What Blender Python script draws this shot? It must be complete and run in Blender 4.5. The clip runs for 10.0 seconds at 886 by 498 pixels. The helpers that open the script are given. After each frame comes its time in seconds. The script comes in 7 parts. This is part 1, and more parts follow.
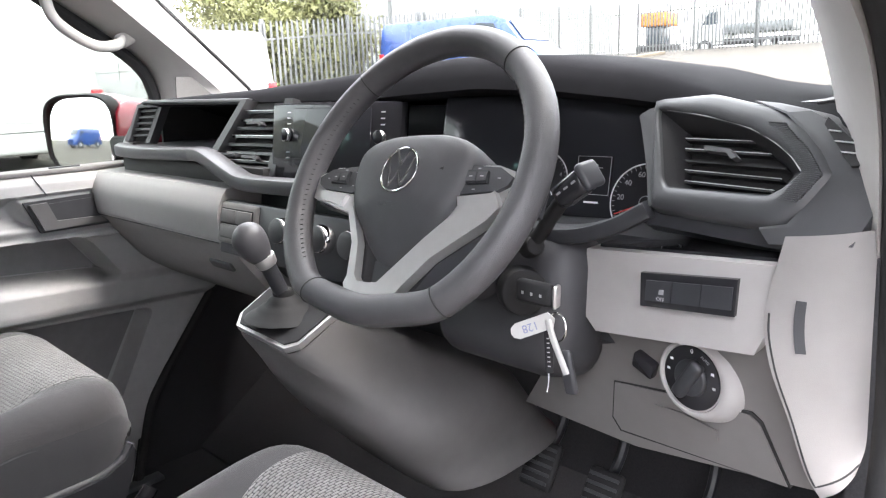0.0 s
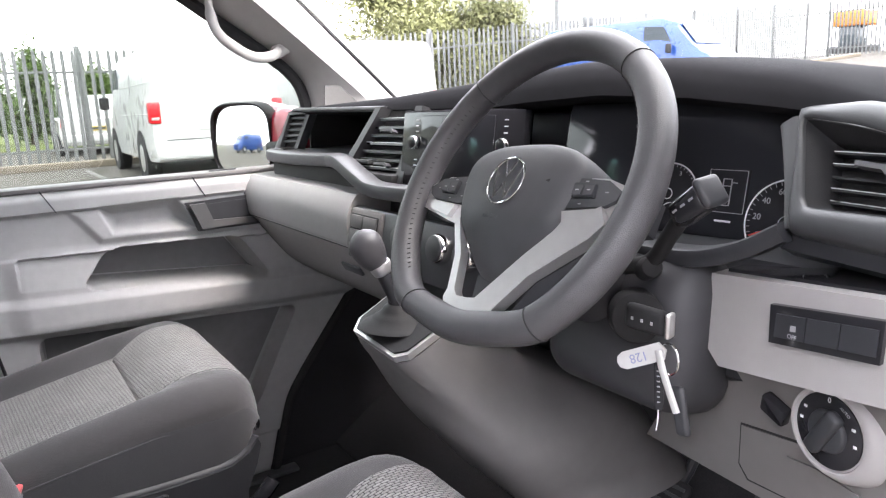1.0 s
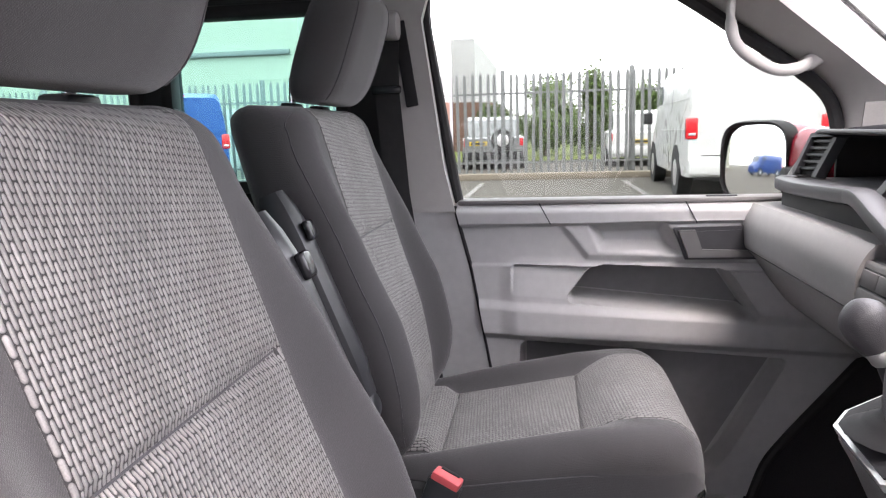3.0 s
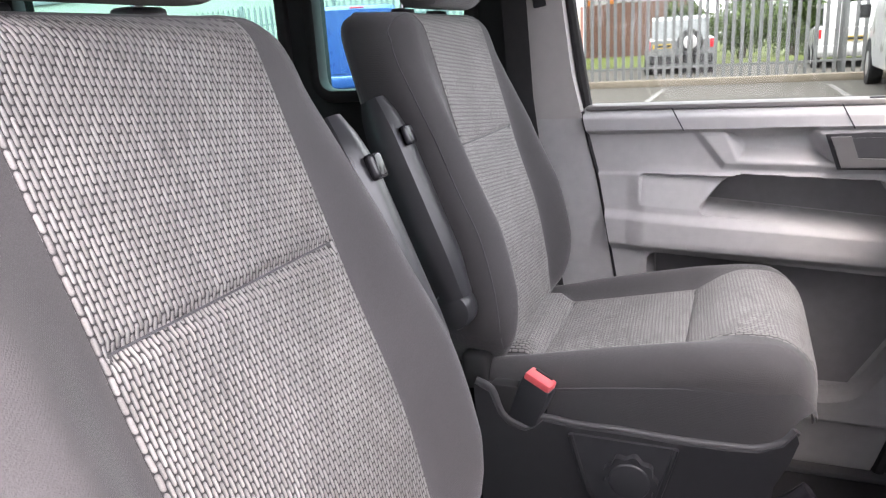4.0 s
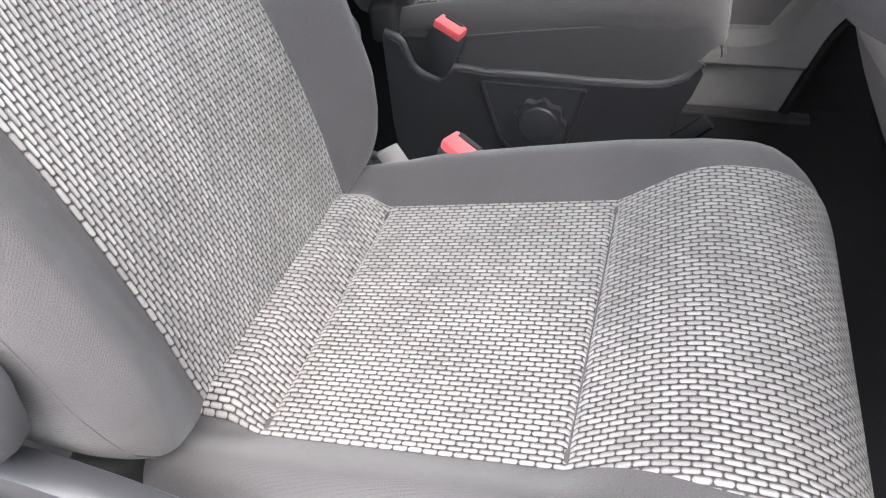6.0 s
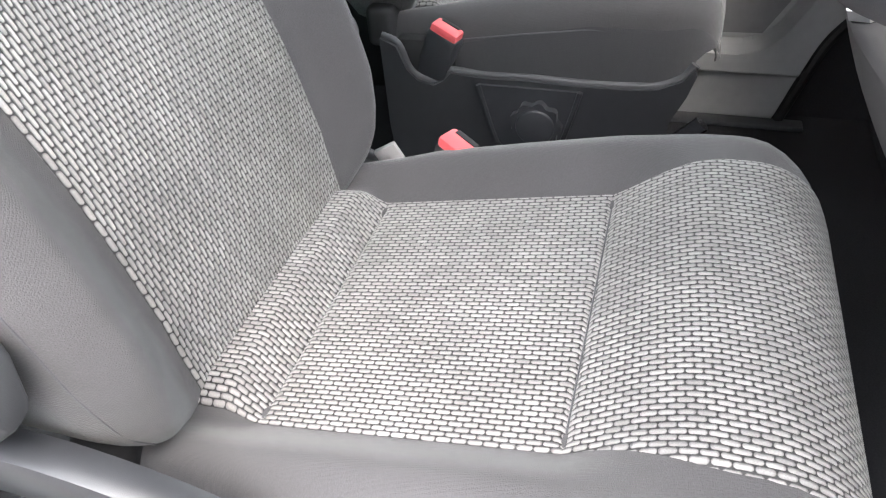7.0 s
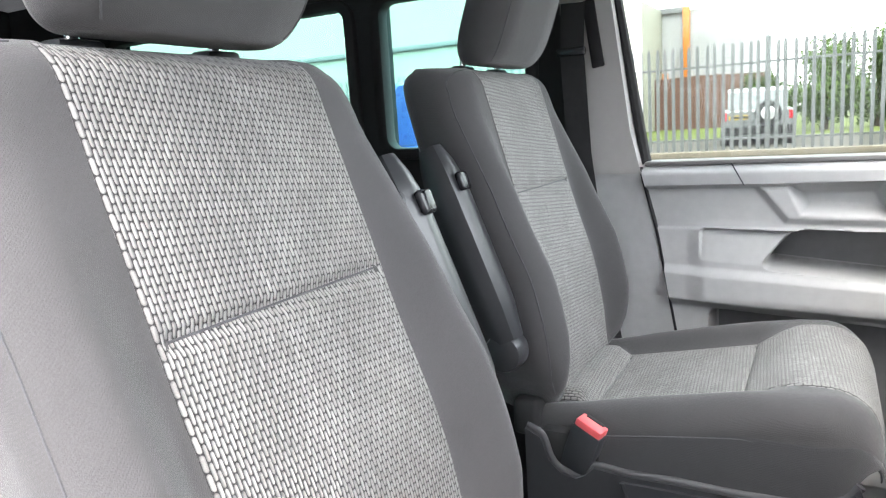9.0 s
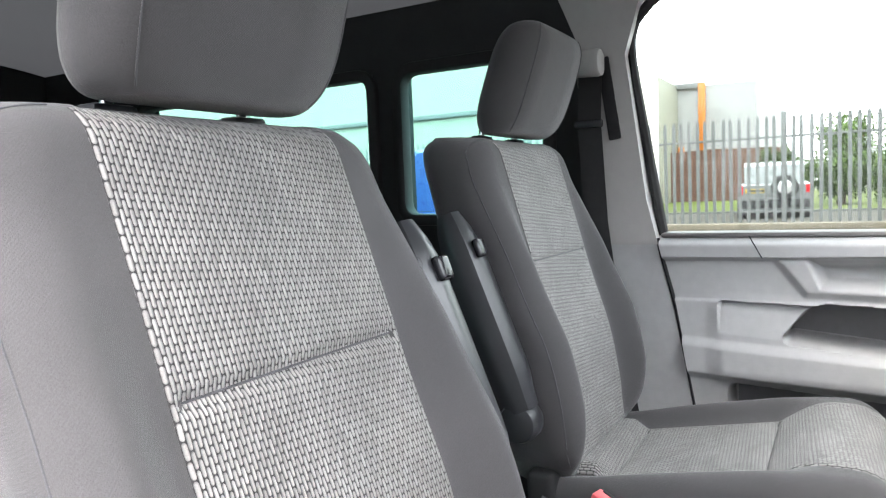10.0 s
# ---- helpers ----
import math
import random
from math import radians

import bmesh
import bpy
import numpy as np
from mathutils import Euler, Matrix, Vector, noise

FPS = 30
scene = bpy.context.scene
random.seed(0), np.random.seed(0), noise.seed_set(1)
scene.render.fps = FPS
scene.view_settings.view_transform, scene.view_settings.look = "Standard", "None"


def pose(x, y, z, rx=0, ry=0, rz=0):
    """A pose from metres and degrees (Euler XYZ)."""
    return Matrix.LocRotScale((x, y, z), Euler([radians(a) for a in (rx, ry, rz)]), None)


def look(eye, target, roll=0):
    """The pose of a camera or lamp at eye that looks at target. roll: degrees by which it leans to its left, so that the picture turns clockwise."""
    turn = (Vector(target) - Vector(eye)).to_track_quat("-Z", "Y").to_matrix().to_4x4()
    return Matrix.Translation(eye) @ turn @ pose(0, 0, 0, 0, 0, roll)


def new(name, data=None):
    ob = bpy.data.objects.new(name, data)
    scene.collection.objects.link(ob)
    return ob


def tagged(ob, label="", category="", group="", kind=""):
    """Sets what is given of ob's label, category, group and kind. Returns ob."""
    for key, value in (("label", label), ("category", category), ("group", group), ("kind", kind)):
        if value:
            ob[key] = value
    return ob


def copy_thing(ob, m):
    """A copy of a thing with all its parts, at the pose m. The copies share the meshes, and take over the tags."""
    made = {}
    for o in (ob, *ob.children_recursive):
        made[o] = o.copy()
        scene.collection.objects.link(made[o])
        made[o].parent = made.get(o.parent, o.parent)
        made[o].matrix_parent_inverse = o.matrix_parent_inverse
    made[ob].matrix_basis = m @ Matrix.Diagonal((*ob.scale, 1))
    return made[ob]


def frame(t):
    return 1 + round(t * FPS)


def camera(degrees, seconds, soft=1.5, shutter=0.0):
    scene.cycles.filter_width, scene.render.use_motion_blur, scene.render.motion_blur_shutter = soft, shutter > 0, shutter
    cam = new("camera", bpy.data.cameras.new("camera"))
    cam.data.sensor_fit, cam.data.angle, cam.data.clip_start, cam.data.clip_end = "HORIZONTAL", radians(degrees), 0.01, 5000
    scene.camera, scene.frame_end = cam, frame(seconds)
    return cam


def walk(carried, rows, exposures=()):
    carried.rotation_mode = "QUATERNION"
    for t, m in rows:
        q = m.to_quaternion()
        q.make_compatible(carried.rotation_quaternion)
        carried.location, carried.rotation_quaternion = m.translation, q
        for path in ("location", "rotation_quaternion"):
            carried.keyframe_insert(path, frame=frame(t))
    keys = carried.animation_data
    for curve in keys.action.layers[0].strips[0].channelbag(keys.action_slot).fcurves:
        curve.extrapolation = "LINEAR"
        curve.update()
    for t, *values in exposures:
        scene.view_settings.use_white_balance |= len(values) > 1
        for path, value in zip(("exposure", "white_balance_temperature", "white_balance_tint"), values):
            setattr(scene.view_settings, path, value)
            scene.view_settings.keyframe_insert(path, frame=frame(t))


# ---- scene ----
cam = camera(63.81, 10.0, 1.2)
PATH = [
    (0.0, 1.0245, -0.5415, 1.3328, 76.950, 2.186, 43.843),
    (0.5, 1.0259, -0.5452, 1.3284, 77.485, 2.506, 48.922),
    (1.0, 1.0331, -0.4692, 1.3301, 78.030, 2.511, 56.729),
    (1.5, 1.0503, -0.3735, 1.3356, 78.630, 2.176, 66.290),
    (2.0, 1.0308, -0.3420, 1.3323, 79.443, 1.939, 76.586),
    (2.5, 0.9519, -0.3672, 1.3350, 80.261, 1.483, 87.221),
    (3.0, 0.9097, -0.3496, 1.3359, 80.763, 1.654, 98.006),
    (3.2, 0.9038, -0.3179, 1.3410, 80.551, 1.664, 102.434),
    (4.3, 0.8909, -0.2059, 1.3092, 72.049, 4.566, 114.390),
    (4.5, 0.8886, -0.2006, 1.2977, 69.225, 4.852, 114.505),
    (5.0, 0.8847, -0.1874, 1.2832, 61.707, 5.060, 113.564),
    (5.5, 0.8856, -0.1803, 1.2712, 54.329, 5.057, 110.215),
    (5.7, 0.8728, -0.1736, 1.2650, 51.335, 4.878, 108.925),
    (6.8, 0.8846, -0.1587, 1.2375, 47.896, 3.770, 105.681),
    (7.0, 0.8896, -0.1637, 1.2423, 50.239, 3.875, 106.861),
    (7.5, 0.8998, -0.1718, 1.2517, 58.380, 4.752, 110.607),
    (8.0, 0.9087, -0.1735, 1.2601, 66.983, 4.891, 113.838),
    (8.5, 0.9171, -0.1752, 1.2760, 74.579, 4.544, 116.395),
    (9.0, 0.9230, -0.1760, 1.2866, 80.178, 3.559, 117.984),
    (9.5, 0.9251, -0.1770, 1.2842, 83.823, 3.081, 118.703),
    (10.0, 0.9253, -0.1766, 1.2871, 85.564, 2.398, 119.373),
]
walk(cam, [(t, pose(x, y, z, rx, ry, rz)) for t, x, y, z, rx, ry, rz in PATH], [(0.0, 2.7, 6600, 13), (1.0, 2.65, 6600, 16), (2.0, 2.55, 6650, 19), (3.2, 2.37, 6680, 21), (4.5, 2.78, 6650, 20), (5.5, 2.68, 6530, 15), (7.0, 2.68, 6480, 10), (8.5, 2.92, 6480, 9), (9.5, 2.84, 6500, 10), (10.0, 2.74, 6470, 10)])

# ---- light: bright overcast day ----
world = bpy.data.worlds.new("world")
scene.world = world
world.use_nodes = True
wn = world.node_tree.nodes
sky = wn.new("ShaderNodeTexSky")
sky.sky_type = "NISHITA"
sky.sun_disc = False
sky.sun_elevation = radians(62)
sky.sun_rotation = radians(67)
sky.air_density = 1.0
sky.dust_density = 4.0
soft_sky = wn.new("ShaderNodeMix")
soft_sky.data_type = "RGBA"
soft_sky.inputs[0].default_value = 0.72
soft_sky.inputs[7].default_value = (7.4, 7.45, 7.6, 1)
world.node_tree.links.new(sky.outputs[0], soft_sky.inputs[6])
# an overcast sky is about three times as bright overhead as at the horizon
way = wn.new("ShaderNodeTexCoord")
up_part = wn.new("ShaderNodeSeparateXYZ")
dome = wn.new("ShaderNodeMapRange")
dome.inputs["To Min"].default_value, dome.inputs["To Max"].default_value = 0.85, 1.2
dome_sky = wn.new("ShaderNodeVectorMath")
dome_sky.operation = "SCALE"
world.node_tree.links.new(way.outputs["Generated"], up_part.inputs[0])
world.node_tree.links.new(up_part.outputs[2], dome.inputs["Value"])
world.node_tree.links.new(soft_sky.outputs[2], dome_sky.inputs[0])
world.node_tree.links.new(dome.outputs[0], dome_sky.inputs["Scale"])
world.node_tree.links.new(dome_sky.outputs[0], wn["Background"].inputs[0])
wn["Background"].inputs[1].default_value = 0.36
sun = new("sun", bpy.data.lights.new("sun", "SUN"))
sun.data.energy = 0.9
sun.data.angle = radians(60)
sun.data.color = (1, 0.985, 0.96)
sun.matrix_world = look((3.3, 1.4, 8.83), (0, 0, 0))


# ---- materials ----
def mat(name, color, rough=0.5, metal=0.0, var=0.12, scale=30.0, bump=0.0, bump_scale=400.0, spec=0.5, coat=0.0, big=4.0):
    """A surface with mottling at two scales and a fine relief."""
    m = bpy.data.materials.new(name)
    m.use_nodes = True
    n, l = m.node_tree.nodes, m.node_tree.links
    b = n["Principled BSDF"]
    b.inputs["Metallic"].default_value = metal
    b.inputs["Specular IOR Level"].default_value = spec
    b.inputs["Coat Weight"].default_value = coat
    tc = n.new("ShaderNodeTexCoord")
    na, nb = n.new("ShaderNodeTexNoise"), n.new("ShaderNodeTexNoise")
    na.inputs["Scale"].default_value, nb.inputs["Scale"].default_value = scale, big
    na.inputs["Detail"].default_value = nb.inputs["Detail"].default_value = 4
    for q in (na, nb):
        l.new(tc.outputs["Object"], q.inputs["Vector"])
    mx = n.new("ShaderNodeMath")
    mx.operation = "ADD"
    l.new(na.outputs["Fac"], mx.inputs[0]), l.new(nb.outputs["Fac"], mx.inputs[1])
    mr = n.new("ShaderNodeMapRange")
    mr.inputs["From Min"].default_value, mr.inputs["From Max"].default_value = 0.6, 1.4
    mr.inputs["To Min"].default_value, mr.inputs["To Max"].default_value = 1 - var, 1 + var
    l.new(mx.outputs[0], mr.inputs["Value"])
    sc = n.new("ShaderNodeVectorMath")
    sc.operation = "SCALE"
    sc.inputs[0].default_value = color
    l.new(mr.outputs[0], sc.inputs["Scale"])
    l.new(sc.outputs[0], b.inputs["Base Color"])
    rr = n.new("ShaderNodeMapRange")
    rr.inputs["From Min"].default_value, rr.inputs["From Max"].default_value = 0.3, 0.7
    rr.inputs["To Min"].default_value, rr.inputs["To Max"].default_value = max(0.02, rough - 0.06), min(1, rough + 0.06)
    l.new(nb.outputs["Fac"], rr.inputs["Value"]), l.new(rr.outputs[0], b.inputs["Roughness"])
    if bump:
        nc = n.new("ShaderNodeTexVoronoi")
        nc.inputs["Scale"].default_value = bump_scale
        l.new(tc.outputs["Object"], nc.inputs["Vector"])
        bp = n.new("ShaderNodeBump")
        bp.inputs["Strength"].default_value, bp.inputs["Distance"].default_value = bump, 0.0006
        l.new(nc.outputs["Distance"], bp.inputs["Height"]), l.new(bp.outputs[0], b.inputs["Normal"])
    return m


def weave(name, light, dark, length=0.0124, width=0.0054):
    """Cloth of long raised stitches in staggered rows; its UV map is in metres."""
    m = bpy.data.materials.new(name)
    m.use_nodes = True
    n, l = m.node_tree.nodes, m.node_tree.links
    b = n["Principled BSDF"]
    b.inputs["Roughness"].default_value = 0.72
    b.inputs["Sheen Weight"].default_value = 0.15
    uv = n.new("ShaderNodeUVMap")
    wob = n.new("ShaderNodeTexNoise")
    wob.inputs["Scale"].default_value = 60
    l.new(uv.outputs[0], wob.inputs["Vector"])
    wm = n.new("ShaderNodeVectorMath")
    wm.operation = "SCALE"
    wm.inputs["Scale"].default_value = 0.0012
    l.new(wob.outputs["Color"], wm.inputs[0])
    ad = n.new("ShaderNodeVectorMath")
    l.new(uv.outputs[0], ad.inputs[0]), l.new(wm.outputs[0], ad.inputs[1])
    def mth(op, a, c=None):
        q = n.new("ShaderNodeMath")
        q.operation = op
        for k, val in ((0, a), (1, c)):
            if val is None:
                continue
            if isinstance(val, (int, float)):
                q.inputs[k].default_value = val
            else:
                l.new(val, q.inputs[k])
        return q.outputs[0]

    sp = n.new("ShaderNodeSeparateXYZ")
    l.new(ad.outputs[0], sp.inputs[0])
    vv = mth("DIVIDE", sp.outputs[1], width)
    row = mth("FLOOR", vv)
    uu = mth("ADD", mth("DIVIDE", sp.outputs[0], length), mth("MULTIPLY", row, 0.47))
    fu = mth("MULTIPLY", mth("ABSOLUTE", mth("SUBTRACT", mth("FRACT", uu), 0.5)), length)
    fv = mth("MULTIPLY", mth("SUBTRACT", mth("FRACT", vv), 0.5), width)
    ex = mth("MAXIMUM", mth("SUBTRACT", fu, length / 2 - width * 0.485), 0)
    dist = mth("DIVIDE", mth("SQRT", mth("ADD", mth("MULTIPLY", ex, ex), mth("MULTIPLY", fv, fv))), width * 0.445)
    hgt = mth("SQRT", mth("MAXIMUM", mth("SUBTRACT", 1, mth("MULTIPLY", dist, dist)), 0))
    cell = n.new("ShaderNodeTexWhiteNoise")
    cb = n.new("ShaderNodeCombineXYZ")
    l.new(mth("FLOOR", uu), cb.inputs[0]), l.new(row, cb.inputs[1])
    l.new(cb.outputs[0], cell.inputs["Vector"])
    edge = n.new("ShaderNodeMapRange")
    edge.interpolation_type = "SMOOTHSTEP"
    edge.inputs["From Min"].default_value, edge.inputs["From Max"].default_value = 0.80, 1.02
    l.new(dist, edge.inputs["Value"])
    tone = n.new("ShaderNodeMix")
    tone.data_type = "RGBA"
    tone.inputs[6].default_value = (*light, 1)
    tone.inputs[7].default_value = (*[c * 0.72 for c in light], 1)
    l.new(cell.outputs["Value"], tone.inputs[0])
    cm = n.new("ShaderNodeMix")
    cm.data_type = "RGBA"
    cm.inputs[7].default_value = (*dark, 1)
    l.new(edge.outputs[0], cm.inputs[0]), l.new(tone.outputs[2], cm.inputs[6])
    fine = n.new("ShaderNodeTexNoise")
    fine.inputs["Scale"].default_value, fine.inputs["Detail"].default_value = 900, 3
    l.new(uv.outputs[0], fine.inputs["Vector"])
    broad = n.new("ShaderNodeTexNoise")
    broad.inputs["Scale"].default_value = 9
    l.new(uv.outputs[0], broad.inputs["Vector"])
    s2 = n.new("ShaderNodeMath")
    l.new(fine.outputs["Fac"], s2.inputs[0]), l.new(broad.outputs["Fac"], s2.inputs[1])
    mr = n.new("ShaderNodeMapRange")
    mr.inputs["From Min"].default_value, mr.inputs["From Max"].default_value = 0.6, 1.4
    mr.inputs["To Min"].default_value, mr.inputs["To Max"].default_value = 0.7, 1.3
    l.new(s2.outputs[0], mr.inputs["Value"])
    sc = n.new("ShaderNodeVectorMath")
    sc.operation = "SCALE"
    # stitch crowns lighter, flanks darker: glint and shade put into the colour
    core_shade = n.new("ShaderNodeMapRange")
    core_shade.inputs["To Min"].default_value, core_shade.inputs["To Max"].default_value = 0.6, 1.14
    l.new(hgt, core_shade.inputs["Value"])
    l.new(cm.outputs[2], sc.inputs[0]), l.new(mth("MULTIPLY", mr.outputs[0], core_shade.outputs[0]), sc.inputs["Scale"])
    l.new(sc.outputs[0], b.inputs["Base Color"])
    bp = n.new("ShaderNodeBump")
    bp.inputs["Strength"].default_value, bp.inputs["Distance"].default_value = 1.0, 0.0018
    l.new(hgt, bp.inputs["Height"])
    bp2 = n.new("ShaderNodeBump")
    bp2.inputs["Strength"].default_value, bp2.inputs["Distance"].default_value = 0.4, 0.0005
    l.new(fine.outputs["Fac"], bp2.inputs["Height"]), l.new(bp.outputs[0], bp2.inputs["Normal"])
    l.new(bp2.outputs[0], b.inputs["Normal"])
    return m


def twill(name, color):
    """Plain seat cloth with a fine diagonal rib."""
    m = mat(name, color, 0.85, 0, 0.2, 700, 0, 400, 0.3, 0, 9)
    n, l = m.node_tree.nodes, m.node_tree.links
    b = n["Principled BSDF"]
    b.inputs["Sheen Weight"].default_value = 0.2
    tc = n.new("ShaderNodeTexCoord")
    w = n.new("ShaderNodeTexNoise")
    w.inputs["Scale"].default_value, w.inputs["Detail"].default_value = 1100, 2
    l.new(tc.outputs["Object"], w.inputs["Vector"])
    bp = n.new("ShaderNodeBump")
    bp.inputs["Strength"].default_value, bp.inputs["Distance"].default_value = 0.6, 0.0008
    l.new(w.outputs["Fac"], bp.inputs["Height"])
    rib = n.new("ShaderNodeTexWave")
    slant = n.new("ShaderNodeMapping")
    slant.inputs["Rotation"].default_value = (0.0, 0.75, 0.0)
    rib.inputs["Scale"].default_value, rib.inputs["Distortion"].default_value = 175, 0.5
    l.new(tc.outputs["Object"], slant.inputs["Vector"]), l.new(slant.outputs[0], rib.inputs["Vector"])
    bp3 = n.new("ShaderNodeBump")
    bp3.inputs["Strength"].default_value, bp3.inputs["Distance"].default_value = 0.16, 0.0005
    l.new(rib.outputs["Fac"], bp3.inputs["Height"]), l.new(bp.outputs[0], bp3.inputs["Normal"])
    l.new(bp3.outputs[0], b.inputs["Normal"])
    return m


def glass(name, tint, rough=0.0):
    """Thin pane: mostly clear, with a mirror-like sheen."""
    m = bpy.data.materials.new(name)
    m.use_nodes = True
    n, l = m.node_tree.nodes, m.node_tree.links
    n.remove(n["Principled BSDF"])
    t, g, mx = n.new("ShaderNodeBsdfTransparent"), n.new("ShaderNodeBsdfGlossy"), n.new("ShaderNodeMixShader")
    t.inputs[0].default_value = (*tint, 1)
    g.inputs["Roughness"].default_value = rough + 0.01
    lw, pw, sc = n.new("ShaderNodeLayerWeight"), n.new("ShaderNodeMath"), n.new("ShaderNodeMath")
    lw.inputs[0].default_value = 0.5
    pw.operation, sc.operation = "POWER", "MULTIPLY_ADD"
    pw.inputs[1].default_value = 5
    sc.inputs[1].default_value, sc.inputs[2].default_value = 0.5, 0.025
    l.new(lw.outputs["Facing"], pw.inputs[0]), l.new(pw.outputs[0], sc.inputs[0])
    l.new(sc.outputs[0], mx.inputs[0]), l.new(t.outputs[0], mx.inputs[1]), l.new(g.outputs[0], mx.inputs[2])
    l.new(mx.outputs[0], n["Material Output"].inputs[0])
    return m


CLOTH = twill("grey seat cloth", (0.056, 0.054, 0.056))
CLOTH_DARK = twill("dark seat cloth", (0.06, 0.06, 0.065))
CLOTH_LOW = twill("dark side cloth", (0.038, 0.038, 0.041))
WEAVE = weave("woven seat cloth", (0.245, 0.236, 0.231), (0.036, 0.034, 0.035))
PLASTIC_DARK = mat("black grained plastic", (0.0297, 0.03105, 0.0351), 0.45, 0, 0.15, 40, 0.16, 1300, 0.45)
PLASTIC_MID = mat("dark grey grained plastic", (0.056, 0.057, 0.061), 0.55, 0, 0.12, 40, 0.16, 1300, 0.4)
SEAT_PLASTIC = mat("dark satin seat plastic", (0.026, 0.027, 0.030), 0.36, 0, 0.12, 40, 0.12, 1400, 0.5)
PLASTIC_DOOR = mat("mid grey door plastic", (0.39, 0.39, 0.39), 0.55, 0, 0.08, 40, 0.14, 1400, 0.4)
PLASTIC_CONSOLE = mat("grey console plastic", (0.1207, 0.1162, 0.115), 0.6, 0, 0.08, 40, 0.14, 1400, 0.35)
POD_SKIN = mat("dark satin plastic", (0.0486, 0.04995, 0.05265), 0.4, 0, 0.1, 40, 0.14, 1300, 0.4)
PLASTIC_GREY = mat("satin grey plastic", (0.0529, 0.0529, 0.05687), 0.45, 0, 0.08, 40, 0.12, 1400, 0.5)
PLASTIC_LIGHT = mat("light grey grained plastic", (0.3149, 0.3027, 0.298), 0.6, 0, 0.06, 40, 0.16, 1300, 0.4)
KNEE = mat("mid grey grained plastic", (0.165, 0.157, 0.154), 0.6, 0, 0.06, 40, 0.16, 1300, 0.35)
GLOVEBOX = mat("pale grey grained plastic", (0.255, 0.246, 0.243), 0.6, 0, 0.06, 40, 0.16, 1300, 0.35)
PLASTIC_PALE = mat("pale pillar plastic", (0.38, 0.368, 0.355), 0.65, 0, 0.05, 40, 0.2, 900, 0.3)
PAD = mat("matt black dash skin", (0.0144, 0.0144, 0.0162), 0.88, 0, 0.12, 40, 0.2, 1200, 0.03)
ROAD_PAINT = mat("worn road paint", (0.14, 0.136, 0.128), 0.8, 0, 0.25, 14)
LEATHER = mat("black leather", (0.05986, 0.05882, 0.06295), 0.45, 0, 0.15, 60, 0.4, 900, 0.5)
SATIN = mat("satin silver trim", (0.6, 0.595, 0.59), 0.33, 0.75, 0.05, 80, 0.0)
CHROME = mat("chrome", (0.8, 0.8, 0.8), 0.08, 1.0, 0.03, 60)
PIANO = mat("gloss black", (0.02, 0.02, 0.023), 0.12, 0, 0.1, 30, 0, 400, 0.35, 0.0)
SCREEN = mat("dark screen glass", (0.022, 0.023, 0.027), 0.08, 0, 0.1, 10, 0, 400, 0.3)
CARPET = mat("black carpet", (0.0266, 0.0266, 0.0294), 0.95, 0, 0.3, 300, 0.6, 900, 0.2)
COWL = mat("matt black plastic", (0.022, 0.022, 0.0235), 0.6, 0, 0.15, 40, 0.3, 700, 0.18)
ARMREST = mat("smooth black armrest skin", (0.026, 0.027, 0.030), 0.33, 0, 0.12, 40, 0.15, 900, 0.5)
SHROUD = mat("charcoal grained plastic", (0.036, 0.036, 0.0395), 0.5, 0, 0.12, 40, 0.16, 1300, 0.35)
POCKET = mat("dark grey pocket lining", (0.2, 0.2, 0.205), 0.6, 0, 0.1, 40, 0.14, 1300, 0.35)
RUBBER = mat("black rubber", (0.022, 0.022, 0.023), 0.7, 0, 0.2, 50, 0.2, 500, 0.3)
WHITE_PLASTIC = mat("white plastic", (0.42, 0.42, 0.41), 0.45, 0, 0.05, 60)
RED_PLASTIC = mat("red plastic", (0.7, 0.11, 0.12), 0.4, 0, 0.08, 60)
MARK = mat("pale printing", (0.7, 0.7, 0.72), 0.5, 0, 0.03, 50)
MARK_DIM = mat("faint pale printing", (0.3, 0.3, 0.31), 0.5, 0, 0.03, 50)
HANDLE_GREY = mat("satin mid grey plastic", (0.09, 0.09, 0.092), 0.45, 0, 0.08, 40, 0.2, 800, 0.5)
RED_MARK = mat("red printing", (0.6, 0.05, 0.04), 0.5, 0, 0.03, 50)
INK = mat("blue grey ink", (0.2, 0.22, 0.35), 0.6, 0, 0.1, 50)
HEADLINER = mat("grey headliner felt", (0.09, 0.09, 0.092), 0.9, 0, 0.06, 200, 0.3, 900, 0.2)
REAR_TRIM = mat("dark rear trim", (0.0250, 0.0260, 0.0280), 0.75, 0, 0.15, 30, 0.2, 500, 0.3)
RED_PAINT = mat("dark red paint", (0.28, 0.012, 0.03), 0.25, 0.1, 0.05, 5, 0, 400, 0.5, 0.6)
MIRROR = mat("mirror glass", (0.9, 0.9, 0.9), 0.01, 1.0, 0.01, 3)
CLEAR = glass("clear glass", (0.72, 0.74, 0.73))
SIDE_GLASS = glass("lightly tinted side glass", (0.57, 0.6, 0.58))
TINTED = glass("green tinted glass", (0.5, 0.70, 0.67))
WHITE_PAINT = mat("white van paint", (0.45, 0.453, 0.445), 0.3, 0, 0.015, 3, 0, 400, 0.5, 0.5)
SILVER_PAINT = mat("silver car paint", (0.16, 0.172, 0.172), 0.3, 0.3, 0.03, 3, 0, 400, 0.5, 0.5)
BLUE_PAINT = mat("blue van paint", (0.010, 0.045, 0.19), 0.3, 0.1, 0.05, 3, 0, 400, 0.5, 0.5)
CAR_GLASS = mat("dark car glass", (0.05, 0.06, 0.07), 0.08, 0, 0.1, 3)
